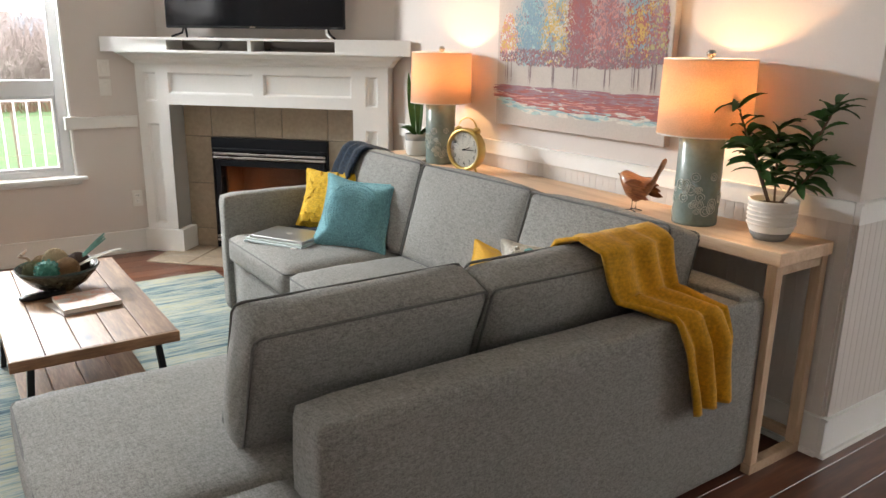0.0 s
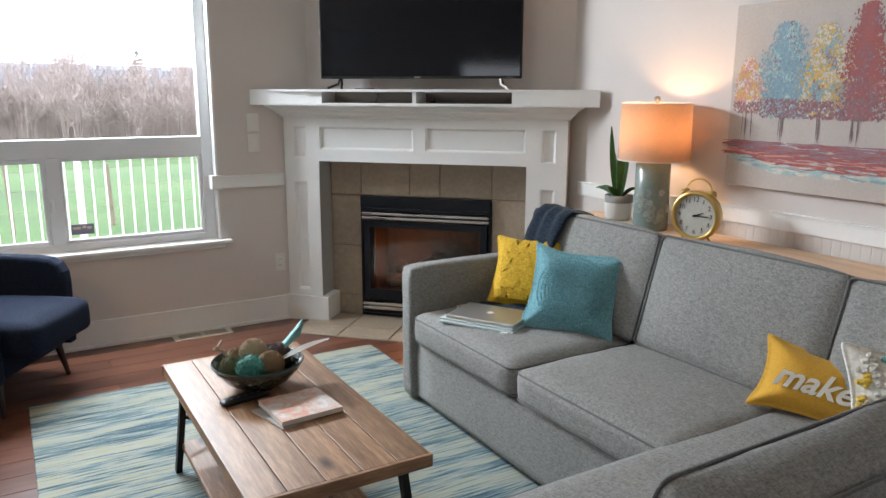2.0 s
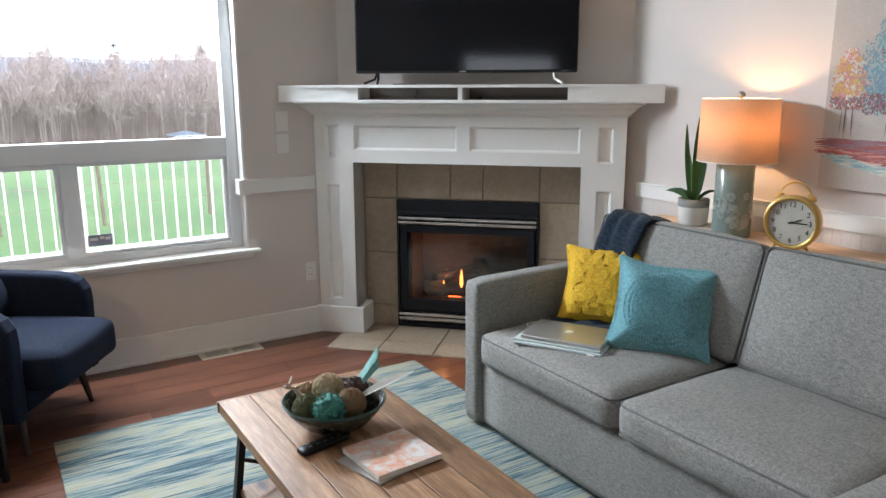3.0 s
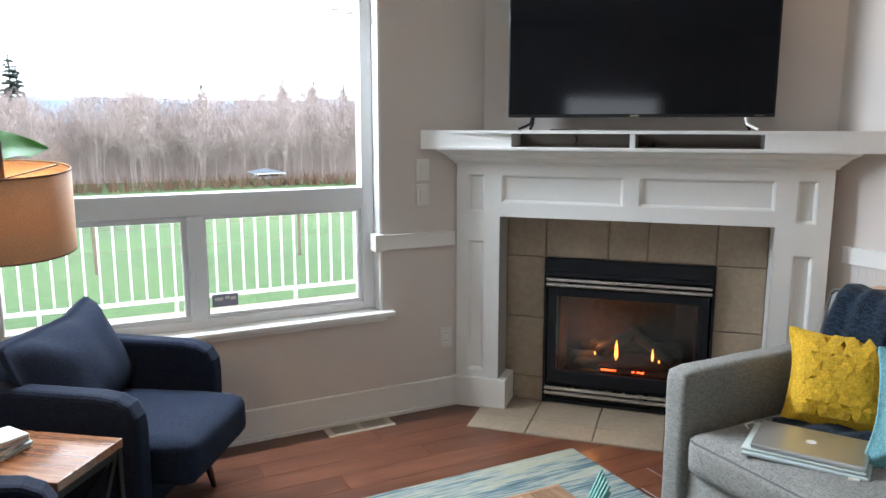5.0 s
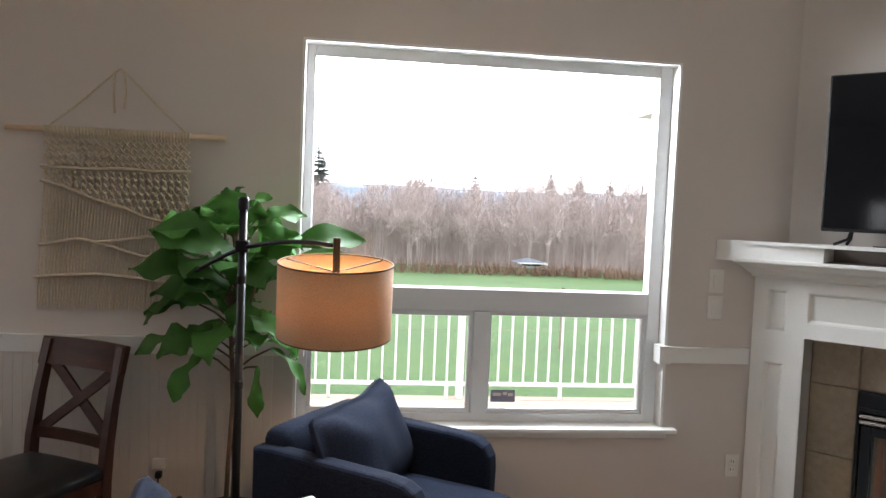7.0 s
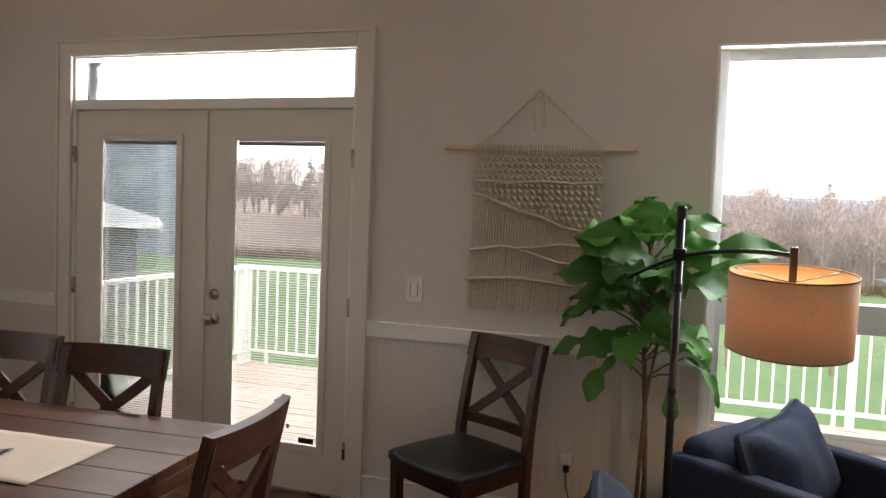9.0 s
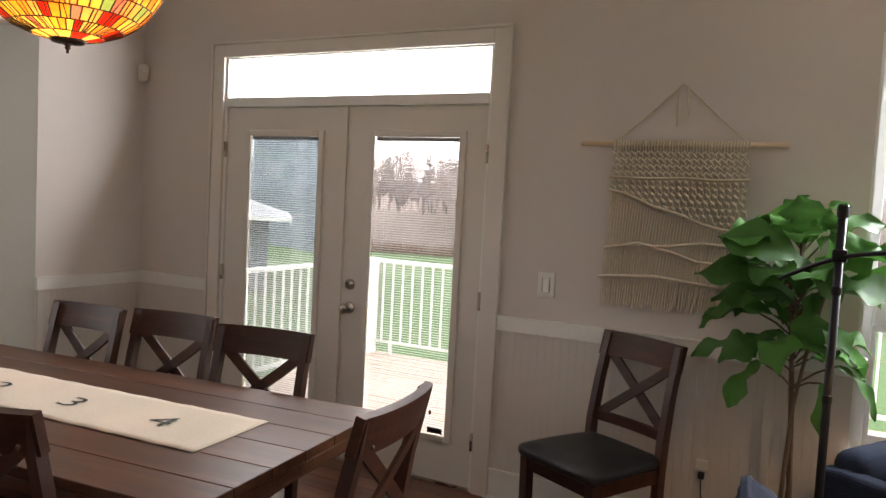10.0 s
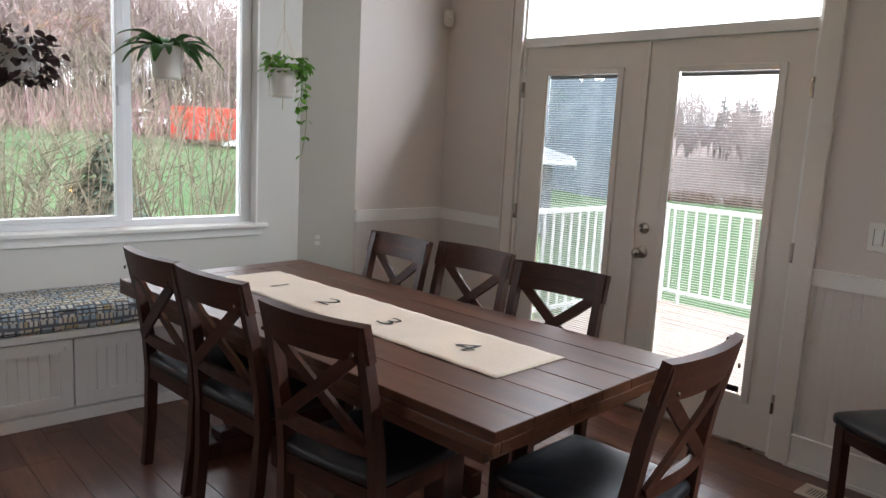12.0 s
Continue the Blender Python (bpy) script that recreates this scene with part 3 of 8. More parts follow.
part("sash", boxes((-0.14, -0.09, 3.905, 3.955, d0 + 0.04, d1 - 0.07), (-0.12, -0.06, 3.86, 3.905, d0 + 0.04, d1 - 0.07), (-0.12, -0.06, c0 + 0.06, 3.86, d0 + 0.04, d0 + 0.065), (-0.12, -0.06, c0 + 0.06, 3.86, d1 - 0.1, d1 - 0.07), bevel=0.003), VINYL, w2)
part("sash_lock", box(-0.06, -0.045, 3.868, 3.892, 1.55, 1.66, 0.004), VINYL, w2)
for y0, y1 in ((c0 + 0.06, 3.86), (3.955, c1 - 0.075)):
    part("pane", box(-0.112, -0.108, y0, y1, d0 + 0.04, d1 - 0.07), PANE, w2).visible_shadow = False
part("window_sill", box(-0.075, 0.05, c0 - 0.06, c1 + 0.055, d0 - 0.022, d0 + 0.002, 0.005), WHITE, w2)
part("apron", box(0.0005, 0.016, c0 - 0.03, c1 + 0.03, d0 - 0.075, d0 - 0.022, 0.004), WHITE, w2)

# double doors with transom
dr = thing("door_1", pose(0, NY, 0), "cream double doors with blinds between the glass and a transom above", "door", kind="structure")
DOORP = mat("cream_door_paint", (0.69, 0.645, 0.585), 0.45, 0.03, 3, 120, 0.04)
part("door_casing", boxes((-4.47, -4.385, -0.02, 0.0, 0, 2.425), (-2.575, -2.49, -0.02, 0.0, 0, 2.425), (-4.385, -2.575, -0.02, 0.0, 2.345, 2.425), bevel=0.004), DOORP, dr)
part("casing_bead", boxes((-4.485, -4.47, -0.03, 0.0, 0, 2.44), (-2.49, -2.475, -0.03, 0.0, 0, 2.44), (-4.47, -2.49, -0.03, 0.0, 2.425, 2.44), bevel=0.003), DOORP, dr)
part("door_jamb", boxes((-4.385, -4.365, 0.0, T, 0, 2.36), (-2.595, -2.575, 0.0, T, 0, 2.36), (-4.365, -2.595, 0.0, T, 2.335, 2.36), (-4.365, -2.595, -0.006, T, 2.045, 2.10)), WHITE, dr)
part("transom_pane", box(-4.365, -2.595, 0.085, 0.09, 2.10, 2.335), PANE, dr).visible_shadow = False
part("threshold", box(-4.365, -2.595, 0.0, T, -0.004, 0.012), NICKEL, dr)
SLAT = thin_cloth("white_slats", (0.78, 0.79, 0.80), 0.6, 60)


def door_leaf(x0, x1, gx0, gx1, hinge_x, hardware, slant):
    leaf = part("door_leaf", boxes((x0, gx0, 0.012, 0.055, 0.015, 2.04), (gx1, x1, 0.012, 0.055, 0.015, 2.04), (gx0, gx1, 0.012, 0.055, 1.90, 2.04), (gx0, gx1, 0.012, 0.055, 0.015, 0.235)), DOORP, dr)
    b = 0.034
    part("glazing_bead", boxes((gx0 - 0.005, gx0 + b, 0.0, 0.016, 0.23, 1.905), (gx1 - b, gx1 + 0.005, 0.0, 0.016, 0.23, 1.905), (gx0 + b, gx1 - b, 0.0, 0.016, 1.905 - b, 1.905), (gx0 + b, gx1 - b, 0.0, 0.016, 0.23, 0.23 + b), bevel=0.004), DOORP, leaf)
    for yy in (0.02, 0.046):
        part("pane", box(gx0 + 0.02, gx1 - 0.02, yy, yy + 0.003, 0.25, 1.885), PANE, leaf).visible_shadow = False
    sl = bmesh.new()
    z, k = 0.275, 0
    while z < 1.85:
        bar((gx0 + b + 0.004, 0.034, z), (gx1 - b - 0.004, 0.034, z), 0.0095, 0.0009, sl, up=(0, -slant, 1))
        z += 0.0135
    for xx in (gx0 + 0.1, gx1 - 0.1):
        tube([(xx, 0.034, 0.27), (xx, 0.034, 1.86)], 0.0007, 4, sl)
    part("blind_slats", sl, SLAT, leaf, "fine white horizontal blind slats, tilted open")["kind"] = "stuff"
    part("blind_headrail", box(gx0 + b, gx1 - b, 0.025, 0.044, 1.85, 1.872, 0.002), mat("grey_headrail", (0.35, 0.34, 0.32), 0.5), leaf)
    for z in (0.27, 1.02, 1.785):
        part("hinge", boxes((hinge_x - 0.008, hinge_x + 0.008, -0.012, 0.012, z - 0.048, z + 0.048), bevel=0.003), NICKEL, leaf)
    if hardware:
        xx = x0 + 0.072
        rot = Matrix.Rotation(radians(90), 4, "X")
        for zz, r in ((1.03, 0.032), (0.895, 0.034)):
            b2 = lathe([(0, 0.0), (r, 0.0), (r, 0.006), (r * 0.85, 0.013), (0.013, 0.016), (0.013, 0.022), (0, 0.022)], 24)
            b2.transform(Matrix.Translation((xx, 0.012, zz)) @ rot)
            part("rose", b2, NICKEL, leaf, smooth=True)
        kb = lathe([(0, 0.0), (0.012, 0.0), (0.012, 0.02), (0.026, 0.032), (0.029, 0.044), (0.022, 0.056), (0, 0.06)], 24)
        kb.transform(Matrix.Translation((xx, -0.008, 0.895)) @ rot)
        part("door_handle", kb, NICKEL, leaf, "satin nickel door knob", True)
        part("thumb_turn", box(xx - 0.005, xx + 0.005, -0.03, -0.008, 1.012, 1.048, 0.003), NICKEL, leaf)
        part("strike_plate", box(x0 - 0.002, x0 + 0.004, 0.006, 0.03, 0.86, 0.93), BRONZE, leaf)
    part("brand_tag", box(gx1 - b - 0.11, gx1 - b - 0.02, 0.012, 0.015, 0.27, 0.30), PLASTIC, leaf, "small black maker's tag on the glass")


door_leaf(-4.362, -3.482, -4.21, -3.63, -4.37, False, 0.42)
door_leaf(-3.478, -2.598, -3.315, -2.72, -2.588, True, 0.12)
part("astragal", box(-3.497, -3.462, -0.002, 0.012, 0.015, 2.04, 0.003), DOORP, dr)

# ---------------------------------------------------------------- fireplace, on the diagonal; local x along it, y into the corner
FP = pose(2.041, 5.449, 0, 0, 0, -45)
fp = thing("fireplace", FP, "white panelled corner fireplace surround with tan tile and black gas insert", "fireplace")
FACE = -0.127


def panelled(name, x0, x1, z0, z1, panels, depth, y=FACE):
    """A board with sunken panels: one welded frame of stiles and rails, a panel and a small moulding in each opening."""
    xs = sorted({x0, x1, *[p[0] for p in panels], *[p[1] for p in panels]})
    zs = sorted({z0, z1, *[p[2] for p in panels], *[p[3] for p in panels]})
    bm, made = bmesh.new(), {}

    def vert(*co):
        if co not in made:
            made[co] = bm.verts.new(co)
        return made[co]

    def solid(i, j):
        if not (0 <= i < len(xs) - 1 and 0 <= j < len(zs) - 1):
            return False
        cx, cz = (xs[i] + xs[i + 1]) / 2, (zs[j] + zs[j + 1]) / 2
        return not any(p[0] < cx < p[1] and p[2] < cz < p[3] for p in panels)

    for i in range(len(xs) - 1):
        for j in range(len(zs) - 1):
            if not solid(i, j):
                continue
            a, b, c, d = xs[i], xs[i + 1], zs[j], zs[j + 1]
            for yy in (y, y + depth):
                bm.faces.new([vert(a, yy, c), vert(b, yy, c), vert(b, yy, d), vert(a, yy, d)])
            for (u, v), near in (((-1, 0), ((a, c), (a, d))), ((1, 0), ((b, c), (b, d))), ((0, -1), ((a, c), (b, c))), ((0, 1), ((a, d), (b, d)))):
                if not solid(i + u, j + v):
                    (px, pz), (qx, qz) = near
                    bm.faces.new([vert(px, y, pz), vert(qx, y, qz), vert(qx, y + depth, qz), vert(px, y + depth, pz)])
    bmesh.ops.recalc_face_normals(bm, faces=bm.faces)
    board = part(name, bm, WHITE, fp)
    for a, b, c, d in panels:
        part("panel", box(a, b, y + 0.018, y + 0.03, c, d), WHITE, board)
        ring = bmesh.new()
        loops = [[ring.verts.new((px, y + t, pz)) for px, pz in ((a + o, c + o), (b - o, c + o), (b - o, d - o), (a + o, d - o))] for o, t in ((0.0, 0.006), (0.006, 0.008), (0.014, 0.0175))]
        for lo, hi in zip(loops, loops[1:]):
            for k in range(4):
                ring.faces.new((lo[k], lo[(k + 1) % 4], hi[(k + 1) % 4], hi[k]))
        part("moulding", ring, WHITE, board)
    return board


for s in (-1, 1):
    inner, outer = (0.655, 0.89)
    x0, x1 = (-outer, -inner) if s < 0 else (inner, outer)
    pa, pb = (x0 + 0.065, x1 - 0.085) if s < 0 else (x0 + 0.085, x1 - 0.065)
    panelled("pilaster", x0, x1, 0.165, 1.05, [(pa, pb, 0.205, 0.915)], 0.24)
    part("plinth", box(x0 - (0.02 if s < 0 else 0.045), x1 + (0.045 if s < 0 else 0.02), FACE - 0.02, 0.1, 0, 0.165, 0.004), WHITE, fp)
    panelled("pilaster_block", x0, x1, 1.05, 1.33, [(pa, pb, 1.065, 1.262)], 0.24)
panelled("header", -0.655, 0.655, 1.05, 1.33, [(-0.648, -0.036, 1.118, 1.26), (0.036, 0.648, 1.118, 1.26)], 0.13)
# crown moulding under the mantel shelf: steps and coves swept along the front
prof = [(0.0, 1.315), (0.012, 1.318), (0.016, 1.33), (0.035, 1.345), (0.042, 1.352), (0.045, 1.36), (0.075, 1.378), (0.085, 1.384), (0.085, 1.394), (0.0, 1.394)]
cb = bmesh.new()
rows = []
for xx, sgn in ((-0.89, -1), (0.89, 1)):
    rows.append([cb.verts.new((xx + sgn * p, FACE - p, z)) for p, z in prof])
    rows.append([cb.verts.new((xx + sgn * p, 0.2, z)) for p, z in prof])
for u, v in ((rows[1], rows[0]), (rows[0], rows[2]), (rows[2], rows[3])):
    for i in range(len(prof) - 1):
        cb.faces.new((u[i], u[i + 1], v[i + 1], v[i]))
bmesh.ops.recalc_face_normals(cb, faces=cb.faces)
part("crown_moulding", cb, WHITE, fp)




MF = -0.24
for name_, r in (("mantel_shelf", (-1.066, 1.066, MF, 0.0, 1.472, 1.487)), ("mantel_base", (-1.066, 1.066, MF, 0.0, 1.392, 1.406)), ("end_block", (-1.066, -0.575, MF, 0.0, 1.406, 1.472)),
                 ("end_block", (0.578, 1.066, MF, 0.0, 1.406, 1.472)), ("divider", (-0.008, 0.016, MF, -0.03, 1.406, 1.472)), ("mantel_back", (-0.575, 0.578, -0.03, 0.0, 1.406, 1.472))):
    mb = box(*r)
    # the ends are cut to the two walls
    for v in mb.verts:
        w = FP @ v.co
        if w.y > NY - 0.004:
            v.co = FP.inverted() @ Vector((w.x, NY - 0.004, w.z))
        if w.x > EX - 0.004:
            v.co = FP.inverted() @ Vector((EX - 0.004, w.y, w.z))
    part(name_, mb, WHITE, fp)
# the shade inside the niches is put into a dark colour on back and floor
NICHE = mat("niche_shadow_paint", (0.13, 0.105, 0.085), 0.8, 0.1, 5, 90, 0.1)
for nx in ((-0.573, -0.01), (0.018, 0.576)):
    part("niche_back", box(*nx, -0.036, -0.032, 1.407, 1.471), NICHE, fp, "back of the open niche with its shade painted in")
    part("niche_floor", box(*nx, MF + 0.03, -0.036, 1.4062, 1.409), NICHE, fp)
part("mantel_cable", tube([(-0.25, MF + 0.03, 1.49), (-0.3, MF + 0.06, 1.492), (-0.34, MF + 0.05, 1.491), (-0.4, MF + 0.1, 1.49)], 0.003, 6), PLASTIC, fp)
part("mantel_cable", tube([(-0.29, -0.04, 1.46), (-0.275, -0.06, 1.44), (-0.285, -0.09, 1.42), (-0.27, -0.1, 1.408)], 0.003, 6), PLASTIC, fp)
part("cable_clip", boxes((0.07, 0.11, -0.13, -0.1, 1.406, 1.418), (0.09, 0.1, -0.12, -0.11, 1.418, 1.43)), PLASTIC, fp)
# tiles round the insert
TY = 0.05
back = part("tile_backing", boxes((-0.655, -0.442, TY + 0.006, TY + 0.03, 0, 1.05), (0.42, 0.655, TY + 0.006, TY + 0.03, 0, 1.05), (-0.442, 0.42, TY + 0.006, TY + 0.03, 0.812, 1.05)), GROUT, fp)
part("return_side", boxes((-0.66, -0.655, FACE, TY + 0.02, 0, 1.05), (0.655, 0.66, FACE, TY + 0.02, 0, 1.05), (-0.655, 0.655, FACE, TY + 0.02, 1.045, 1.05)), WHITE, fp)
xs_rows = []
for z0, z1 in ((0.0, 0.141), (0.141, 0.478), (0.478, 0.815), (0.815, 1.05)):
    xs_rows += [(-0.655, -0.443, z0, z1), (0.418, 0.655, z0, z1)]
xs_rows += [(-0.443, -0.114, 0.815, 1.05), (-0.114, 0.085, 0.815, 1.05), (0.085, 0.418, 0.815, 1.05)]
for x0, x1, z0, z1 in xs_rows:
    g = 0.003
    part("tile", box(x0 + g, x1 - g, TY, TY + 0.012, z0 + g, z1 - g, 0.003, 1), TILE, back)
hb = solo("hearth", box(-0.745, 0.745, -0.42, 0.05, -0.004, 0.002), GROUT, "tan ceramic tile hearth set flush in the floor", "hearth", kind="structure", m=FP)
hx = [-0.745, -0.443, -0.113, 0.217, 0.547, 0.745]
for i in range(5):
    for y0, y1 in ((-0.42, -0.245), (-0.245, 0.05)):
        part("tile", box(hx[i] + 0.004, hx[i + 1] - 0.004, y0 + 0.004, y1 - 0.004, 0.0, 0.008, 0.002, 1), TILE, hb)
# gas insert
ins = part("gas_insert", boxes((-0.442, 0.42, 0.36, 0.38, 0.012, 0.812), (-0.442, -0.43, 0.03, 0.36, 0.012, 0.812), (0.408, 0.42, 0.03, 0.36, 0.012, 0.812), (-0.43, 0.408, 0.03, 0.36, 0.8, 0.812), (-0.43, 0.408, 0.03, 0.36, 0.012, 0.03)), FIREB, fp, "black gas fireplace insert with glass front")
part("top_hood", boxes((-0.442, 0.42, 0.022, 0.06, 0.735, 0.812), (-0.43, 0.408, 0.006, 0.03, 0.72, 0.74), bevel=0.004), FIREB, ins)
part("door_frame", boxes((-0.42, -0.378, 0.02, 0.05, 0.13, 0.655), (0.356, 0.398, 0.02, 0.05, 0.13, 0.655), (-0.378, 0.356, 0.02, 0.05, 0.612, 0.655), (-0.378, 0.356, 0.02, 0.05, 0.13, 0.195), bevel=0.003), FIREB, ins)
for z0, z1 in ((0.665, 0.682), (0.692, 0.709), (0.06, 0.08), (0.088, 0.108)):
    part("louvre", box(-0.43, 0.408, 0.008, 0.03, z0, z1, 0.005), STEEL, ins, "brushed steel louvre bar")
for zl in ((0.655, 0.735), (0.03, 0.13)):
    part("louvre_shadow_box", box(-0.43, 0.408, 0.04, 0.06, *zl), FIREB, ins)
part("pane", box(-0.378, 0.356, 0.034, 0.038, 0.195, 0.612), PANE, ins)
part("firebox_brick", boxes((-0.37, 0.35, 0.34, 0.355, 0.13, 0.65), (-0.372, -0.36, 0.08, 0.34, 0.13, 0.65), (0.338, 0.35, 0.08, 0.34, 0.13, 0.65)), mat("sooty_firebrick", (0.10, 0.062, 0.045), 0.9, 0.4, 7, 50, 0.4), ins)
LOG = mat("charred_log", (0.05, 0.036, 0.027), 0.95, 0.6, 14, 60, 1.0)
random.seed(4)
for p, q, r in (((-0.30, 0.17, 0.235), (0.27, 0.20, 0.23), 0.045), ((-0.26, 0.26, 0.27), (0.28, 0.24, 0.31), 0.042), ((-0.16, 0.13, 0.29), (0.05, 0.27, 0.39), 0.034), ((0.24, 0.13, 0.25), (0.0, 0.26, 0.40), 0.034), ((-0.28, 0.12, 0.21), (-0.06, 0.17, 0.25), 0.03)):
    p, q = Vector(p), Vector(q)
    pts = [p + (q - p) * i / 8 + Vector((random.uniform(-1, 1), random.uniform(-1, 1), random.uniform(-1, 1))) * 0.008 for i in range(9)]
    part("log", tube(pts, r, 9), LOG, ins, "charred ceramic log", True)
part("ember_bed", box(-0.32, 0.31, 0.09, 0.3, 0.15, 0.195, 0.01), LOG, ins)
FLAME = glow("flame", (1.0, 0.30, 0.05), 3.5)
EMBER = glow("ember", (1.0, 0.10, 0.02), 4.0)
for x, y, z, h in ((-0.175, 0.14, 0.265, 0.04), (-0.06, 0.13, 0.25, 0.12), (0.13, 0.13, 0.26, 0.075), (0.165, 0.14, 0.25, 0.05)):
    part("flame", lathe([(0, 0), (h * 0.09, h * 0.2), (h * 0.075, h * 0.6), (0, h)], 8, at=(x, y, z)), FLAME, ins, "small orange gas flame", True)
for i in range(16):
    x = random.choice((random.uniform(-0.14, -0.05), random.uniform(0.02, 0.09)))
    part("ember", box(x, x + random.uniform(0.006, 0.014), 0.1, 0.112, 0.196, 0.203, 0.002, 1), EMBER, ins)
lamp("fire_glow", "POINT", FP @ Matrix.Translation((-0.18, 0.13, 0.36)), 0.7, (1.0, 0.36, 0.10), radius=0.03)

# television on the mantel
tv = thing("television", FP @ pose(0.003, -0.165, 1.487), "large black flat-screen television standing on the mantel", "television")
part("screen_body", box(-0.615, 0.615, 0.004, 0.035, 0.062, 0.762, 0.006), PLASTIC, tv)
part("screen", box(-0.605, 0.605, 0.0, 0.0045, 0.078, 0.754), SCREEN, tv, "dark glossy screen switched off")
part("back_bulge", box(-0.35, 0.35, 0.035, 0.075, 0.1, 0.5, 0.015), PLASTIC, tv)
for s in (-1, 1):
    part("foot", tube([(s * 0.49, 0.02, 0.075), (s * 0.5, 0.0, 0.03), (s * 0.545, -0.055, 0.006)], 0.007, 8), CERAM if s > 0 else PLASTIC, tv)
    part("foot", tube([(s * 0.49, 0.03, 0.075), (s * 0.5, 0.06, 0.03), (s * 0.52, 0.1, 0.006)], 0.007, 8), PLASTIC, tv)
part("logo", box(-0.02, 0.02, -0.002, 0.002, 0.066, 0.074), NICKEL, tv)
part("indicator", box(0.53, 0.57, -0.001, 0.002, 0.067, 0.073), mat("dim_label", (0.12, 0.12, 0.12), 0.5), tv)

# ---------------------------------------------------------------- sectional sofa
sofa = thing("sectional_sofa", pose(1.35, 3.1, 0), "grey heather L-shaped sectional sofa with loose cushions", "sofa")
O = Vector((1.35, 3.1, 0))


def at_sofa(bm):
    bm.transform(Matrix.Translation(-O))
    return bm


def sofa_part(name, bm, material=GREY, label="", smooth=True):
    return part(name, at_sofa(bm), material, sofa, label, smooth)


def soft_box(x0, x1, y0, y1, z0, z1, r=0.03, puff=0.006, cuts=8, seed=1, wob=0.003):
    bm = cushion(x1 - x0, y1 - y0, z1 - z0, r, puff, cuts, wob, 0, seed)
    bm.transform(Matrix.Translation(((x0 + x1) / 2, (y0 + y1) / 2, (z0 + z1) / 2)))
    return bm


sofa_part("base", soft_box(1.375, 2.33, 2.72, 4.36, 0.03, 0.32, 0.02, 0.003))
sofa_part("arm", soft_box(1.35, 2.33, 4.345, 4.455, 0.025, 0.672, 0.03, 0.006, 14))
sofa_part("back_frame", soft_box(2.19, 2.335, 1.83, 4.36, 0.03, 0.69, 0.03, 0.004, 14))
sofa_part("return_base", soft_box(0.215, 2.2, 1.845, 2.80, 0.03, 0.31, 0.02, 0.003, 10))
rb = soft_box(0.705, 2.345, 1.815, 1.98, 0.03, 0.665, 0.028, 0.004, 16)
for v in rb.verts:
    if v.co.x < 0.9:
        v.co.x -= 0.10 * max(0, 0.4 - v.co.z)
sofa_part("return_back", rb)


def piping(parent, pts, closed=True):
    pts = pts + [pts[0]] if closed else pts
    part("piping", tube(pts, 0.0045, 6), PIPE, parent, "", True)


def seat_cushion(x0, x1, y0, y1, z0=0.315, z1=0.462, seed=1, puff=0.02):
    p = sofa_part("seat_cushion", soft_box(x0, x1, y0, y1, z0, z1, 0.045, puff, 16, seed, 0.004))
    i = 0.014
    for z in (z0 + 0.022, z1 - 0.022):
        r = 0.03
        ring = []
        for cx, cy, a in ((x1 - i - r, y1 - i - r, 0), (x0 + i + r, y1 - i - r, 90), (x0 + i + r, y0 + i + r, 180), (x1 - i - r, y0 + i + r, 270)):
            for k in (0, 30, 60, 90):
                ring.append(Vector((cx + (r + 0.008) * math.cos(radians(a + k)), cy + (r + 0.008) * math.sin(radians(a + k)), z)) - O)
        piping(p, ring)
    return p


seat_cushion(1.345, 1.98, 3.54, 4.34, seed=3)
seat_cushion(1.345, 1.98, 2.745, 3.53, seed=5)
seat_cushion(0.19, 2.1, 1.99, 2.82, seed=8, puff=0.012)
sofa_part("seat_end", soft_box(0.195, 0.74, 1.84, 2.06, 0.03, 0.448, 0.03, 0.004, 8, 4))


def back_cushion(centre, w, h, t, yaw, lean, seed):
    """Loose back cushion: local x its width, z up, y thickness; welted round both faces."""
    bm = cushion(w, h, t, 0.022, 0.04, 18, 0.006, 0, seed)
    m = Matrix.Translation(Vector(centre)) @ Matrix.Rotation(radians(yaw), 4, "Z") @ Matrix.Rotation(radians(90 - lean), 4, "X")
    bm.transform(m)
    p = sofa_part("back_cushion", bm)
    for zz in (-t / 2 + 0.005, t / 2 - 0.005):
        ring, r = [], 0.025
        for cx, cy, a in ((w / 2 - r, h / 2 - r, 0), (-w / 2 + r, h / 2 - r, 90), (-w / 2 + r, -h / 2 + r, 180), (w / 2 - r, -h / 2 + r, 270)):
            for k in (0, 30, 60, 90):
                v = Vector((cx + (r - 0.003) * math.cos(radians(a + k)), cy + (r - 0.003) * math.sin(radians(a + k)), zz))
                bow = 0.004 * max(0, 1 - (2 * v.x / w) ** 2) if abs(v.y) > h / 2 - 0.03 else 0
                ring.append((m @ (v + Vector((0, bow * (1 if v.y > 0 else -1), 0)))) - O)
        piping(p, ring)
    return p


back_cushion((2.065, 3.915, 0.665), 0.83, 0.46, 0.17, 90, -16, 11)
back_cushion((2.065, 3.095, 0.665), 0.79, 0.46, 0.17, 90, -17, 12)
back_cushion((2.07, 2.36, 0.66), 0.70, 0.46, 0.17, 90, -16, 13)
back_cushion((0.99, 2.175, 0.63), 0.68, 0.42, 0.15, 0, -20, 14)
back_cushion((1.69, 2.155, 0.63), 0.72, 0.42, 0.15, 0, -18, 15)

# ---------------------------------------------------------------- pillows and throws


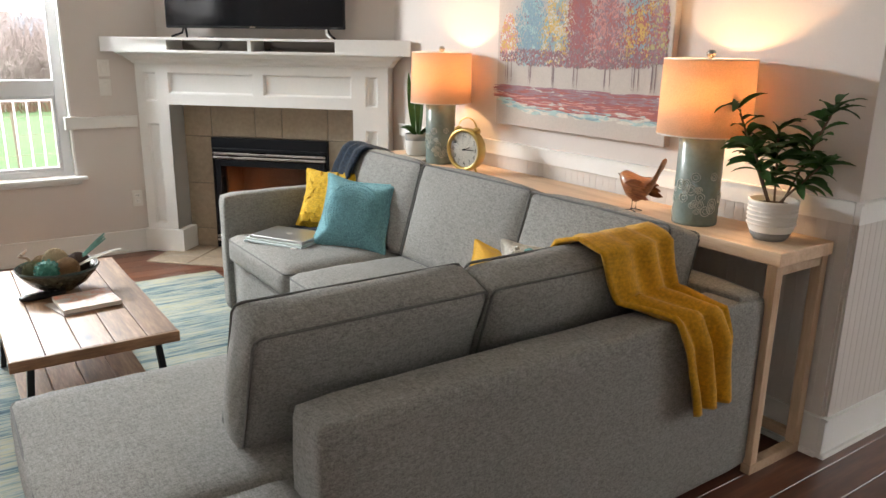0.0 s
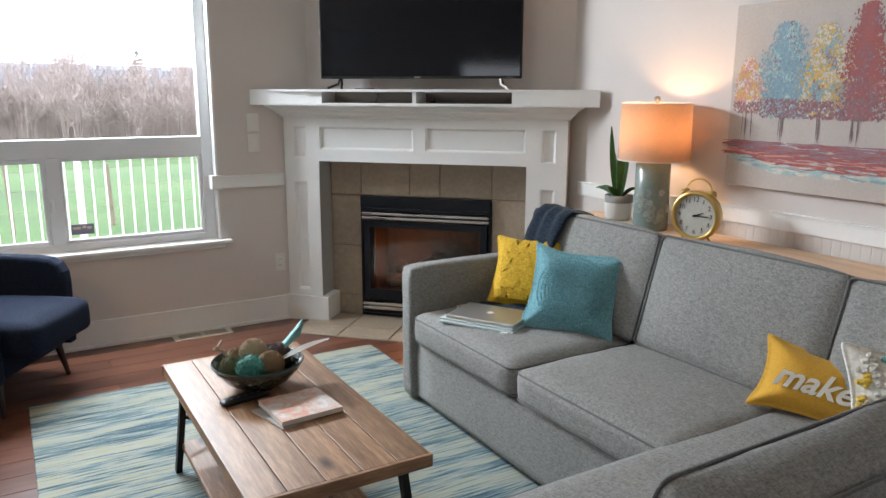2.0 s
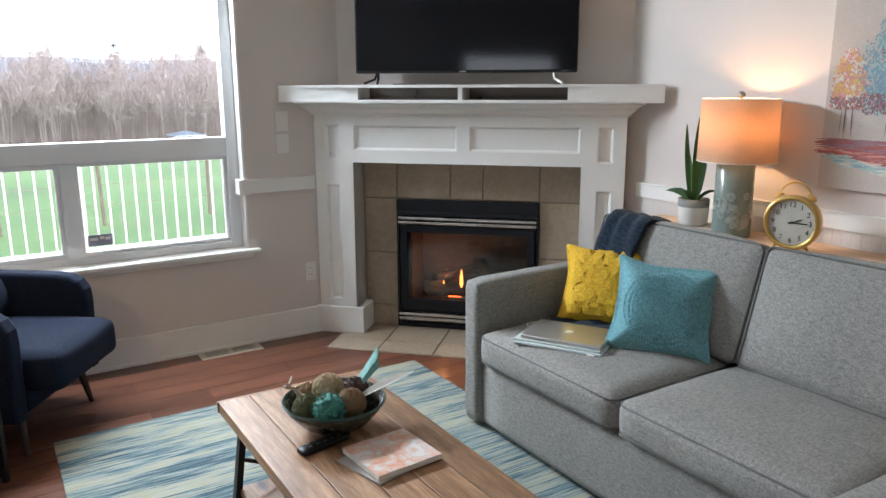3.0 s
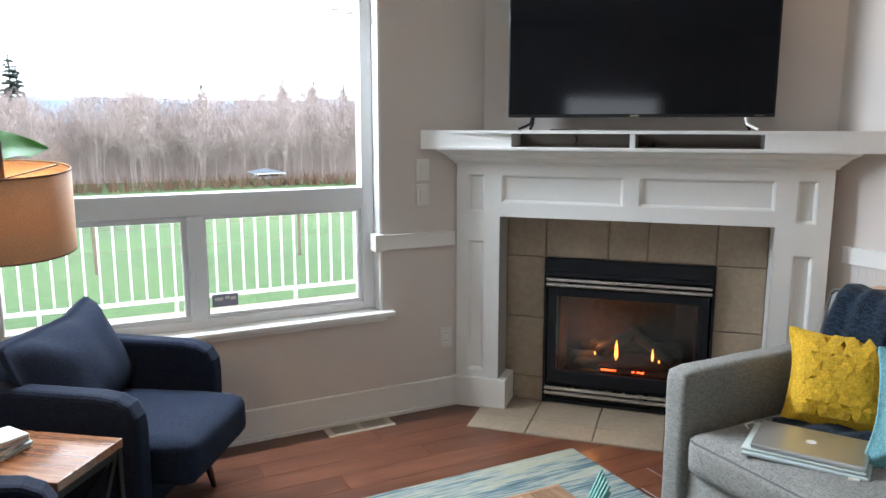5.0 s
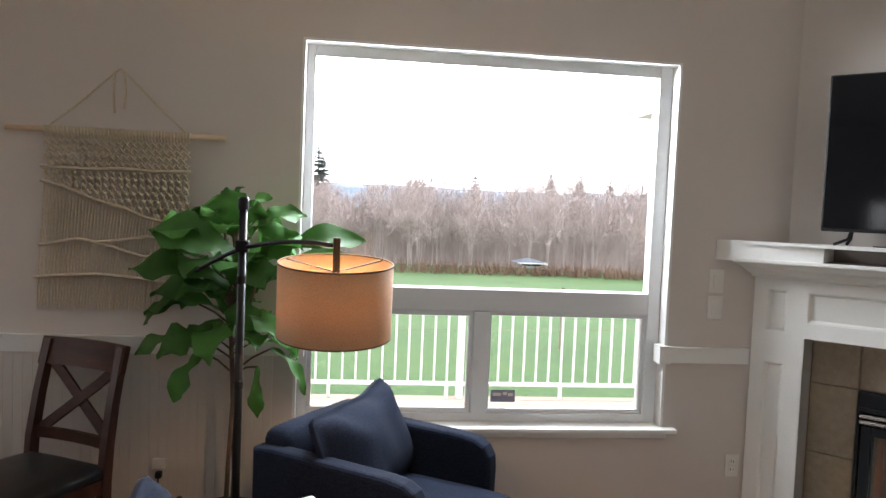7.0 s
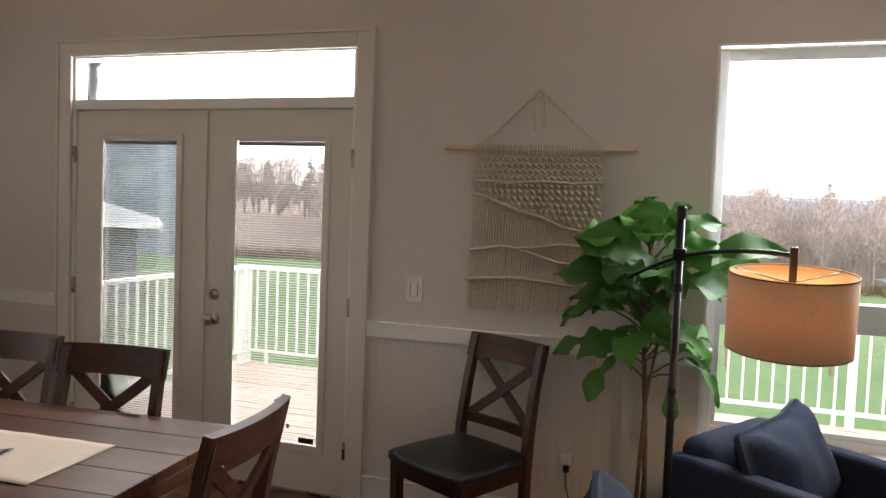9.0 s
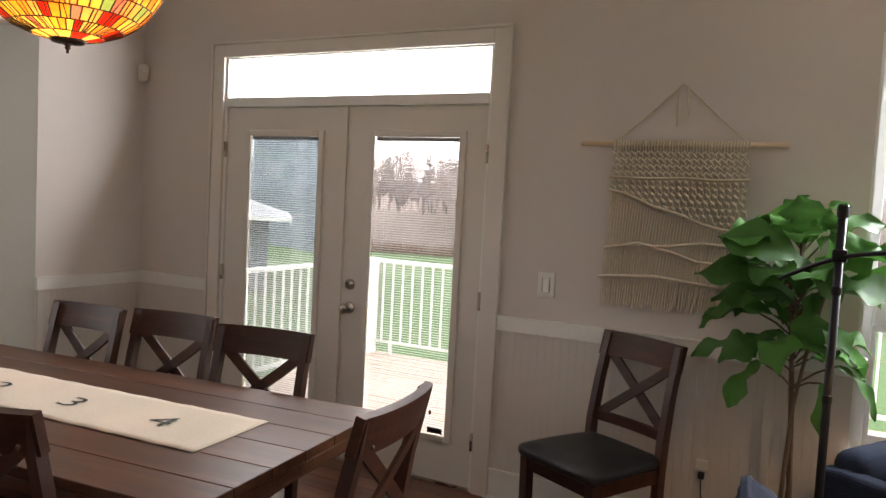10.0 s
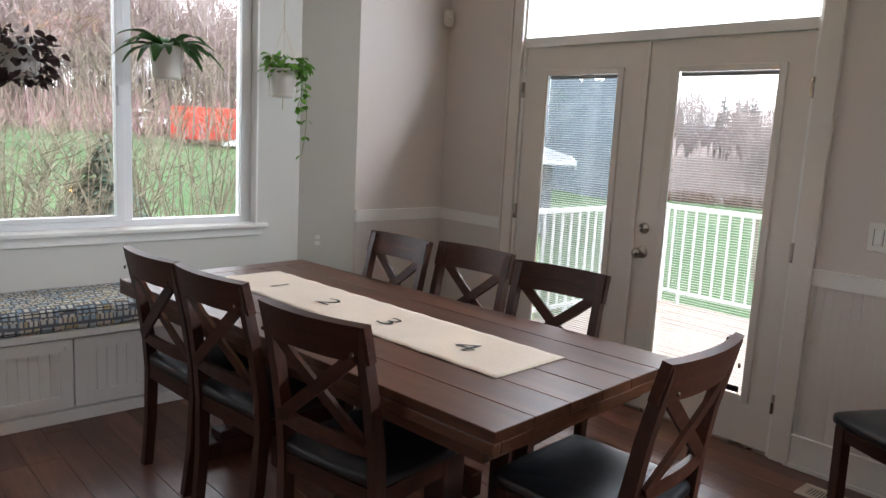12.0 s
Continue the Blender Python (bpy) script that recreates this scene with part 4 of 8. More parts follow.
def pillow(name, centre, w, h, t, rot, material, label, seed):
    bm = cushion(w, h, t, 0.03, 0.0, 18, 0.006, 0.03, seed)
    ob = solo(name, bm, material, label, "pillow", smooth=True)
    ob.matrix_world = Matrix.Translation(centre) @ Euler([radians(a) for a in rot]).to_matrix().to_4x4()
    return ob


yp = pillow("throw_pillow", (1.86, 4.13, 0.625), 0.38, 0.38, 0.15, (64, 0, -57), MUSTARD, "mustard yellow pillow with folded star petals against the sofa arm", 21)
bp = pillow("throw_pillow", (1.83, 3.765, 0.625), 0.42, 0.40, 0.15, (66, 5, -52), TEAL, "teal blue pillow with embroidered rings", 22)
mp_ = pillow("throw_pillow", (1.938, 2.694, 0.555), 0.40, 0.26, 0.12, (58, 9, -62), AMBER, "golden lumbar pillow with white lettering", 23)
fp_ = pillow("throw_pillow", (1.86, 2.37, 0.62), 0.38, 0.36, 0.13, (64, 0, -45), FLUFF, "white tufted pillow with teal and yellow patches", 24)
# folded star petals: each a ridged rhombus, six to a star
def pillow_face(p):
    return 0.0745 * max(0.16, 1 - max(abs(p.x) / 0.19, abs(p.y) / 0.19) ** 3)


for row_, cy in enumerate((-0.13, -0.045, 0.04, 0.125)):
    for cx in (-0.105, 0.0, 0.105):
        base = Vector((cx + (0.05 if row_ % 2 else -0.01), cy, 0))
        for k in range(6):
            a, r = radians(60 * k + 30), 0.068
            d, e = Vector((math.cos(a), math.sin(a), 0)), Vector((-math.sin(a), math.cos(a), 0))
            pts = [base, base + d * r * 0.55 + e * r * 0.33, base + d * r, base + d * r * 0.55 - e * r * 0.33]
            if max(max(abs(p.x), abs(p.y)) for p in pts) > 0.168:
                continue
            bm = bmesh.new()
            rim = [bm.verts.new(p + Vector((0, 0, pillow_face(p) + h))) for p, h in zip(pts, (0.002, 0.004, 0.001, 0.004))]
            low = [bm.verts.new(p + Vector((0, 0, pillow_face(p) - 0.012))) for p in pts]
            mid = base + d * r * 0.5
            top = bm.verts.new(mid + Vector((0, 0, pillow_face(mid) + 0.0045)))
            for i in range(4):
                bm.faces.new((rim[i], rim[(i + 1) % 4], top))
                bm.faces.new((low[i], low[(i + 1) % 4], rim[(i + 1) % 4], rim[i]))
            part("petal", bm, MUSTARD, yp)
# embroidered rings of dots
eb = bmesh.new()
for r in (0.018, 0.034, 0.05, 0.064, 0.082, 0.098, 0.114, 0.13, 0.148):
    n = int(6.283 * r / 0.0125)
    for k in range(n):
        a = 6.28318 * k / n
        x, y = r * math.cos(a), r * math.sin(a)
        z = 0.0755 * max(0.16, 1 - (max(abs(x) / 0.21, abs(y) / 0.20)) ** 3)
        q = Matrix.Translation((x, y, z)) @ Matrix.Rotation(a, 4, "Z") @ Matrix.Diagonal((0.0055, 0.0048, 0.0028, 1))
        bmesh.ops.create_icosphere(eb, subdivisions=1, radius=1, matrix=q)
part("embroidery", eb, TEAL, bp)["kind"] = "stuff"
wt = words("lettering", "maker", 0.105, pose(0.0, -0.01, 0.058, 0, 0, 0), mat("white_chenille", (0.80, 0.76, 0.68), 0.9), mp_, 0.006, 0.35, 0.002)
tu = [bmesh.new(), bmesh.new(), bmesh.new()]
random.seed(7)
for i in range(520):
    x, y = random.uniform(-0.15, 0.15), random.uniform(-0.14, 0.14)
    z = 0.058 * max(0.2, 1 - (max(abs(x) / 0.19, abs(y) / 0.18)) ** 2.4)
    v = noise.noise(Vector((x * 9, y * 9, 5)))
    k = 0 if v > 0.22 else 1 if v < -0.25 else 2
    bmesh.ops.create_icosphere(tu[k], subdivisions=1, radius=random.uniform(0.008, 0.012), matrix=Matrix.Translation((x, y, z)))
for bm, mt in zip(tu, (woven("teal_tuft", (0.18, 0.42, 0.42)), woven("yellow_tuft", (0.72, 0.48, 0.06)), FLUFF)):
    part("tufts", bm, mt, fp_)["kind"] = "stuff"


def throw(path, width, across, thick=0.014, nu=60, nv=22, rip=0.012, seed=0, taper=0.0):
    """A blanket laid along a path of points, spread to both sides of it, with folds."""
    pts = [Vector(p) for p in path]
    ac = Vector(across).normalized()
    lens = [0]
    for a, b in zip(pts, pts[1:]):
        lens.append(lens[-1] + (b - a).length)

    def fn(u, v):
        s = u * lens[-1]
        k = max(i for i in range(len(lens)) if lens[i] <= s + 1e-9)
        k = min(k, len(pts) - 2)
        f = (s - lens[k]) / (lens[k + 1] - lens[k])
        p = pts[k].lerp(pts[k + 1], f)
        d = (pts[k + 1] - pts[k]).normalized()
        nn = d.cross(ac).normalized()
        w = width * (1 - taper * u)
        fold = math.sin(v * 17 + seed + 1.5 * math.sin(u * 5)) * rip * (0.35 + u) + noise.noise(Vector((u * 6, v * 5, seed))) * rip
        return p + ac * (v - 0.5) * w + nn * fold

    return sheet(fn, nu, nv, thick)


th = throw([(1.86, 2.21, 0.80), (1.86, 2.17, 0.865), (1.865, 2.08, 0.892), (1.875, 1.995, 0.865), (1.90, 1.99, 0.78), (1.92, 1.975, 0.705), (1.95, 1.90, 0.690), (1.98, 1.81, 0.676), (2.0, 1.788, 0.58), (2.03, 1.785, 0.45), (2.045, 1.785, 0.365)], 0.35, (1, 0.02, 0), seed=2, taper=0.38, rip=0.014)
solo("throw_blanket", th, KNIT, "mustard cable-knit throw draped over the sofa back", "blanket", smooth=True)
nb = throw([(1.895, 4.16, 0.60), (1.92, 4.16, 0.70), (1.96, 4.16, 0.81), (2.015, 4.16, 0.9), (2.06, 4.16, 0.922), (2.13, 4.155, 0.912), (2.22, 4.155, 0.878), (2.262, 4.155, 0.80), (2.268, 4.155, 0.72)], 0.25, (0.1, 1, 0), seed=4, rip=0.006)
solo("throw_blanket", nb, NAVYK, "navy flecked knit throw over the sofa back cushion", "blanket", smooth=True)
# navy throw end on the seat behind the pillows
nb2 = throw([(1.60, 4.14, 0.484), (1.72, 4.08, 0.49), (1.85, 4.0, 0.496)], 0.26, (0.55, 0.83, 0), seed=9, rip=0.006, nu=20)
solo("folded_blanket", nb2, NAVYK, "navy knit blanket end lying on the sofa seat", "blanket", smooth=True)

# laptop in its sleeve
lt = thing("laptop", pose(1.575, 4.02, 0.474, 0, 0, -60), "closed silver laptop on a pale sleeve on the sofa seat", "laptop")
part("sleeve", box(-0.185, 0.175, -0.14, 0.135, 0.0, 0.012, 0.005), mat("pale_blue_sleeve", (0.46, 0.52, 0.52), 0.8), lt)
part("sleeve", box(-0.19, 0.165, -0.125, 0.125, 0.012, 0.02, 0.004), mat("pale_green_sleeve", (0.50, 0.55, 0.52), 0.8), lt)
lid = part("laptop_body", box(-0.165, 0.165, -0.115, 0.115, 0.02, 0.036, 0.006, 3), ALU, lt)
part("logo", lathe([(0, 0), (0.016, 0), (0.016, 0.0008), (0, 0.0008)], 20, at=(0, 0, 0.036)), CERAM, lid, "small pale round mark")
part("cable", tube([(-0.16, 0.1, 0.012), (-0.2, 0.13, 0.012), (-0.22, 0.1, 0.01), (-0.2, 0.06, 0.012)], 0.003, 6), CERAM, lt)
part("plug", box(0.12, 0.15, -0.155, -0.14, 0.0, 0.01, 0.002), CERAM, lt)

# ---------------------------------------------------------------- console behind the sofa
con = thing("console_table", pose(2.5, 3.1, 0), "narrow pale pine console table behind the sofa", "console table")
cx0, cx1, cy0, cy1 = -0.165, 0.155, -1.31, 1.42
part("tabletop", box(cx0, cx1, cy0, cy1, 0.772, 0.82, 0.004), BLOND, con)
lg = wood("pale_pine_upright", (0.42, 0.27, 0.16), (0.56, 0.39, 0.25), (0.66, 0.49, 0.34), 0.5, 2, 0.9)
for yy in (cy0 + 0.01, cy1 - 0.05):
    for xx in (cx0 + 0.005, cx1 - 0.043):
        part("leg", box(xx, xx + 0.038, yy, yy + 0.038, 0.04, 0.772, 0.003), lg, con)
    part("foot_rail", box(cx0 + 0.005, cx1 - 0.005, yy, yy + 0.038, 0.0, 0.04, 0.003), BLOND, con)
    part("top_rail", box(cx0 + 0.043, cx1 - 0.043, yy + 0.004, yy + 0.034, 0.735, 0.772, 0.003), BLOND, con)
part("back_rail", box(cx1 - 0.04, cx1 - 0.012, cy0 + 0.048, cy1 - 0.05, 0.05, 0.085, 0.003), BLOND, con)


def table_lamp(x, y, label):
    l = thing("table_lamp", pose(x, y, 0.82), label, "lamp", "matching table lamps on the console")
    r = 0.082
    part("lamp_base", lathe([(0, 0), (r, 0), (r + 0.001, 0.01), (r, 0.325), (r - 0.008, 0.335), (0.03, 0.336), (0.012, 0.345), (0.012, 0.42), (0, 0.42)], 40), GLAZE, l, "grey-green glazed ceramic cylinder", True)
    rel = bmesh.new()
    random.seed(3)
    for k in range(46):
        a, z, rr = random.uniform(0, 6.283), random.uniform(0.03, 0.2), random.uniform(0.010, 0.02)
        mt = Matrix.Translation((r * math.cos(a), r * math.sin(a), z)) @ Matrix.Rotation(a, 4, "Z") @ Matrix.Rotation(radians(90), 4, "Y")
        for ring in (rr, rr * 0.5):
            pts = [mt @ Vector((ring * math.cos(6.283 * i / 10), ring * math.sin(6.283 * i / 10), 0.001)) for i in range(11)]
            tube(pts, 0.0016, 5, rel)
    part("flower_relief", rel, RELIEF, l, "raised pale flower rings")["kind"] = "stuff"
    s0, s1, z0, z1 = 0.168, 0.163, 0.333, 0.605
    part("shade", lathe([(s0, z0), (s1, z1), (s1 - 0.002, z1), (s0 - 0.002, z0), (s0, z0)], 56), SHADE, l, "cream linen drum shade, lit", True)
    part("shade_rim", lathe([(s1 + 0.001, z1 - 0.004), (s1 + 0.001, z1 + 0.001), (s1 - 0.004, z1 + 0.001), (s1 - 0.004, z1 - 0.004), (s1 + 0.001, z1 - 0.004)], 56), CERAM, l)
    part("shade_rim", lathe([(s0 + 0.001, z0), (s0 + 0.001, z0 + 0.005), (s0 - 0.004, z0 + 0.005), (s0 - 0.004, z0), (s0 + 0.001, z0)], 56), CERAM, l)
    sp = bmesh.new()
    for k in range(3):
        a = 2.094 * k
        tube([(0, 0, z1 - 0.012), (s1 * math.cos(a), s1 * math.sin(a), z1 - 0.004)], 0.002, 6, sp)
    part("spider", sp, BLACKM, l)
    part("bulb", lathe([(0, 0.42), (0.014, 0.425), (0.028, 0.46), (0.026, 0.485), (0, 0.51)], 16), glow("bulb", (1.0, 0.72, 0.40), 6.0), l, "warm glowing bulb", True).visible_shadow = False
    part("finial", lathe([(0, z1 - 0.01), (0.006, z1 - 0.008), (0.006, z1 + 0.004), (0.015, z1 + 0.01), (0.017, z1 + 0.02), (0.011, z1 + 0.03), (0, z1 + 0.033)], 16), NICKEL, l, "", True)
    lamp("table_lamp_light", "POINT", pose(x, y, 0.82 + 0.50), 5.4, (1.0, 0.61, 0.30), radius=0.03)
    return l


table_lamp(2.475, 3.965, "lit table lamp with grey-green ceramic base beside the clock")
table_lamp(2.475, 2.24, "lit table lamp with grey-green ceramic base beside the bird")

# ---------------------------------------------------------------- painting
art = thing("canvas_painting", pose(EX, 3.115, 1.06, 0, 0, 0), "large unframed canvas of colourful autumn trees over a red bank", "painting")
part("canvas", box(-0.04, -0.004, -0.567, 0.567, 0, 0.79, 0.004), mat("cream_canvas", (0.50, 0.435, 0.385), 0.8, 0.10, 5, 90, 0.3), art)
PAINTS = {n: mat("paint_" + n, [0.9 * v + 0.1 * k for v, k in zip(c, (0.46, 0.37, 0.33))], 0.7, 0.2, 40, 160, 0.1) for n, c in dict(
    teal=(0.22, 0.36, 0.40), blue=(0.19, 0.31, 0.40), red=(0.36, 0.07, 0.055), crimson=(0.29, 0.075, 0.085), plum=(0.27, 0.14, 0.17),
    gold=(0.62, 0.38, 0.07), olive=(0.42, 0.36, 0.14), pink=(0.58, 0.24, 0.20), pale=(0.62, 0.58, 0.50), aqua=(0.36, 0.52, 0.50), dark=(0.19, 0.125, 0.13)).items()}


def dabs(items, name, material):
    """Short brush dabs lying on the canvas: (across, up, width, height, turn)."""
    bm = bmesh.new()
    for i, (u, v, w, h, a) in enumerate(items):
        x = -0.0405 - random.uniform(0.0, 0.0016)
        c, s = math.cos(a), math.sin(a)
        q = [bm.verts.new((x, -(u - 0.567) + (dx * c - dy * s), v + dx * s + dy * c)) for dx, dy in ((-w, -h * 0.4), (0, -h), (w, -h * 0.4), (w, h * 0.4), (0, h), (-w, h * 0.4))]
        bm.faces.new(q[::-1])
    return part(name, bm, material, art)


random.seed(12)
TREES = ((0.09, 0.055, 0.33, 0.56, ("gold", "pink", "pale")), (0.265, 0.105, 0.31, 0.70, ("blue", "teal", "blue", "teal", "aqua", "plum")), (0.44, 0.085, 0.31, 0.68, ("olive", "pale", "gold", "teal", "plum")), (0.60, 0.075, 0.31, 0.745, ("red", "red", "crimson", "plum")), (0.775, 0.09, 0.31, 0.70, ("crimson", "pink", "plum", "red")), (0.945, 0.075, 0.32, 0.715, ("gold", "gold", "red", "teal", "plum")), (1.06, 0.05, 0.34, 0.6, ("red", "plum", "olive")))
bins = {k: [] for k in PAINTS}
for u, rw, v0, v1, cols in TREES:
    for k in range(3200):
        f = random.random()
        wid = rw * (1.0 - 0.75 * abs(f - 0.36) ** 1.1 * (1.6 if f > 0.36 else 0.8))
        du = random.gauss(0, wid * 0.62)
        if abs(du) > rw * 1.5 or not 0.02 < u + du < 1.11:
            continue
        zone = noise.noise(Vector(((u + du) * 16, f * 5, 2)))
        c = cols[int((zone * 0.5 + 0.5) * len(cols) + random.uniform(-1.1, 1.1)) % len(cols)]
        if f < 0.2 and random.random() < 0.75:
            c = random.choice(("plum", "crimson", "dark"))
        bins[c].append((u + du, v0 + (v1 - v0) * f, random.uniform(0.002, 0.0048), random.uniform(0.004, 0.010), random.uniform(-0.9, 0.9)))
    for k in range(2):
        uu = u + random.uniform(-0.03, 0.03)
        bins["dark"].append((uu, 0.285, random.uniform(0.0014, 0.003), 0.075, random.uniform(-0.04, 0.04)))
    bins["dark"].append((u, 0.285, 0.0035, 0.08, 0))
for k in range(900):
    u = random.uniform(0.02, 1.11)
    f = random.random()
    c = random.choice(("crimson", "plum", "plum", "red") if f > 0.5 else ("crimson", "red", "red", "pink"))
    lim = 0.10 + 0.05 * (1 - min(1, u / 0.35)) if u < 0.35 else 0.10
    bins[c].append((u, lim + (0.205 - lim) * f, random.uniform(0.02, 0.06), random.uniform(0.002, 0.005), random.uniform(-0.06, 0.06)))
for k in range(150):
    u = random.uniform(0.03, 1.1)
    bins[random.choice(("aqua", "teal", "aqua", "pale", "pale"))].append((u, random.uniform(0.075, 0.115) + (0.05 * (1 - u / 0.25) if u < 0.25 else 0), random.uniform(0.015, 0.05), random.uniform(0.004, 0.009), random.uniform(-0.15, 0.15)))
for c, items in bins.items():
    if items:
        dabs(items, "brushwork", PAINTS[c])["kind"] = "stuff"

# ---------------------------------------------------------------- coffee table and rug
ct = thing("coffee_table", pose(0.49, 3.69, 0.008), "rustic pine plank coffee table with black metal legs", "coffee table")
pw = 0.54 / 5
for i in range(5):
    part("plank", box(-0.27 + i * pw + 0.0016, -0.27 + (i + 1) * pw - 0.0016, -0.56, 0.56, 0.398, 0.436, 0.0015), PINE, ct)
CROSSP = wood("rustic_pine_cross", (0.10, 0.042, 0.018), (0.26, 0.135, 0.065), (0.42, 0.25, 0.14), 0.5, 0, 1.3)
for sy in (-1, 1):
    part("end_board", box(-0.272, 0.272, sy * 0.567 - 0.007, sy * 0.567 + 0.007, 0.396, 0.436, 0.003), CROSSP, ct)
for i in range(4):
    q = 0.46 / 4
    part("shelf_plank", box(-0.23 + i * q + 0.001, -0.23 + (i + 1) * q - 0.001, -0.53, 0.53, 0.10, 0.124, 0.003), PINE, ct)
for sy in (-1, 1):
    y1, y0 = sy * 0.50, sy * 0.535
    for sx in (-1, 1):
        part("leg", bar((sx * 0.205, y1, 0.398), (sx * 0.245, y0, 0.0), 0.03, 0.022), BLACKM, ct)
        part("brace", bar((sx * 0.222, y1, 0.24), (0.0, y0, 0.128), 0.012, 0.012), BLACKM, ct)
    part("shelf_rail", bar((-0.235, y0, 0.09), (0.235, y0, 0.09), 0.02, 0.02), BLACKM, ct)

m_, n_, l_, b_ = node_mat("abraded_rug")
mpr = mapped(n_, l_, (0.9, 11.0, 1))
na = noise_tex(n_, l_, mpr, 1.0, 6, 0.62, 0.25)
mp2 = mapped(n_, l_, (5, 120, 1))
nb_ = noise_tex(n_, l_, mp2, 1.0, 3)
mp3 = mapped(n_, l_, (0.7, 1.6, 1))
nc_ = noise_tex(n_, l_, mp3, 1.3, 2)
mx = n_.new("ShaderNodeMixRGB")
mx.inputs[0].default_value = 0.5
l_.new(na.outputs[0], mx.inputs[1])
l_.new(nb_.outputs[0], mx.inputs[2])
r_ = ramp(n_, [(0.36, (0.02, 0.042, 0.066)), (0.43, (0.052, 0.105, 0.132)), (0.475, (0.15, 0.205, 0.208)), (0.52, (0.30, 0.315, 0.285)), (0.555, (0.315, 0.30, 0.18)), (0.60, (0.34, 0.355, 0.315)), (0.68, (0.085, 0.14, 0.16))])
l_.new(mx.outputs[0], r_.inputs[0])
hs = n_.new("ShaderNodeHueSaturation")
vr_ = n_.new("ShaderNodeMapRange")
vr_.inputs["To Min"].default_value, vr_.inputs["To Max"].default_value = 0.75, 1.25
l_.new(nc_.outputs[0], vr_.inputs[0])
l_.new(vr_.outputs[0], hs.inputs["Value"])
l_.new(r_.outputs[0], hs.inputs["Color"])
l_.new(hs.outputs[0], b_.inputs["Base Color"])
b_.inputs["Roughness"].default_value = 0.95
bumped(n_, l_, b_, nb_.outputs[0], 0.4)
RUG = m_
solo("area_rug", box(-0.89, 0.89, -1.3, 1.3, 0.0, 0.008, 0.003, 1), RUG, "abstract striped rug in blues, teal and cream on the floor", "rug", m=pose(0.65, 3.92, 0.0))

# ---------------------------------------------------------------- armchairs, side table, floor lamp


def armchair(m, label, with_pillow):
    """Local front is -y."""
    a = thing("armchair", m, label, "armchair", "navy armchairs")

    def sp(name, x0, x1, y0, y1, z0, z1, r=0.035, puff=0.008, cuts=10, seed=1):
        return part(name, soft_box(x0, x1, y0, y1, z0, z1, r, puff, cuts, seed), NAVY, a, "", True)
    sp("seat_frame", -0.27, 0.27, -0.34, 0.34, 0.17, 0.28, 0.02, 0.0)
    sp("seat_cushion", -0.262, 0.262, -0.50, 0.22, 0.265, 0.437, 0.045, 0.014, 14, 5)
    for s in (-1, 1):
        bm = bmesh.new()
        # arm: side profile with a rounded front top, extruded across
        pr = [(0.37, 0.17), (0.37, 0.64), (0.30, 0.648), (-0.22, 0.632), (-0.285, 0.622), (-0.33, 0.598), (-0.355, 0.555), (-0.36, 0.50), (-0.355, 0.17)]
        x0, x1 = (-0.355, -0.262) if s < 0 else (0.262, 0.355)
        f0, f1 = [bm.verts.new((x0, y, z)) for y, z in pr], [bm.verts.new((x1, y, z)) for y, z in pr]
        bm.faces.new(f0), bm.faces.new(f1[::-1])
        for i in range(len(pr)):
            j = (i + 1) % len(pr)
            bm.faces.new((f0[j], f0[i], f1[i], f1[j]))
        bmesh.ops.recalc_face_normals(bm, faces=bm.faces)
        bmesh.ops.bevel(bm, geom=[e for e in bm.edges if abs(e.verts[0].co.x - e.verts[1].co.x) < 1e-4], offset=0.022, segments=3, affect="EDGES", profile=0.5)
        part("arm", bm, NAVY, a)
    bk = soft_box(-0.30, 0.30, 0.24, 0.37, 0.17, 0.70, 0.04, 0.01, 12, 3)
    part("backrest", bk, NAVY, a, "", True)
    for sx in (-1, 1):
        for sy, lean in ((-0.30, -0.03), (0.31, 0.05)):
            part("leg", tube([(sx * 0.25, sy, 0.18), (sx * 0.275, sy + lean, 0.0)], 0.02, 10, None, 0.011), mat("dark_walnut_leg", (0.03, 0.014, 0.009), 0.4), a)
    if with_pillow:
        bm = cushion(0.74, 0.46, 0.24, 0.06, 0.0, 18, 0.016, 0.02, 31)
        bm.transform(pose(0.05, 0.10, 0.578, 66, -2, 9))
        part("back_pillow", bm, NAVY, a, "plump navy back pillow", True)
    return a


armchair(pose(-0.465, 5.56, 0, 0, 0, 57), "navy blue upholstered armchair with rounded arms below the window", True)
armchair(pose(-0.985, 4.35, 0, 0, 0, 81), "navy blue upholstered armchair beside the small side table", True)

st = thing("side_table", pose(-0.655, 4.967, 0, 0, 0, 53), "small walnut-topped side table with black metal X legs", "side table")
part("tabletop", box(-0.152, 0.152, -0.2, 0.2, 0.515, 0.545, 0.003), wood("walnut_top", (0.10, 0.04, 0.018), (0.22, 0.095, 0.042), (0.36, 0.18, 0.085), 0.2, 1, 1.0, 0.5), st)
for sx in (-1, 1):
    for sy in (-1, 1):
        part("leg", box(sx * 0.138 - 0.011, sx * 0.138 + 0.011, sy * 0.186 - 0.011, sy * 0.186 + 0.011, 0, 0.515, 0.002), BLACKM, st)
    part("cross_brace", bar((sx * 0.138, -0.176, 0.02), (sx * 0.138, 0.176, 0.5), 0.012, 0.018), BLACKM, st)
    part("cross_brace", bar((sx * 0.132, -0.176, 0.5), (sx * 0.132, 0.176, 0.02), 0.012, 0.018), BLACKM, st)
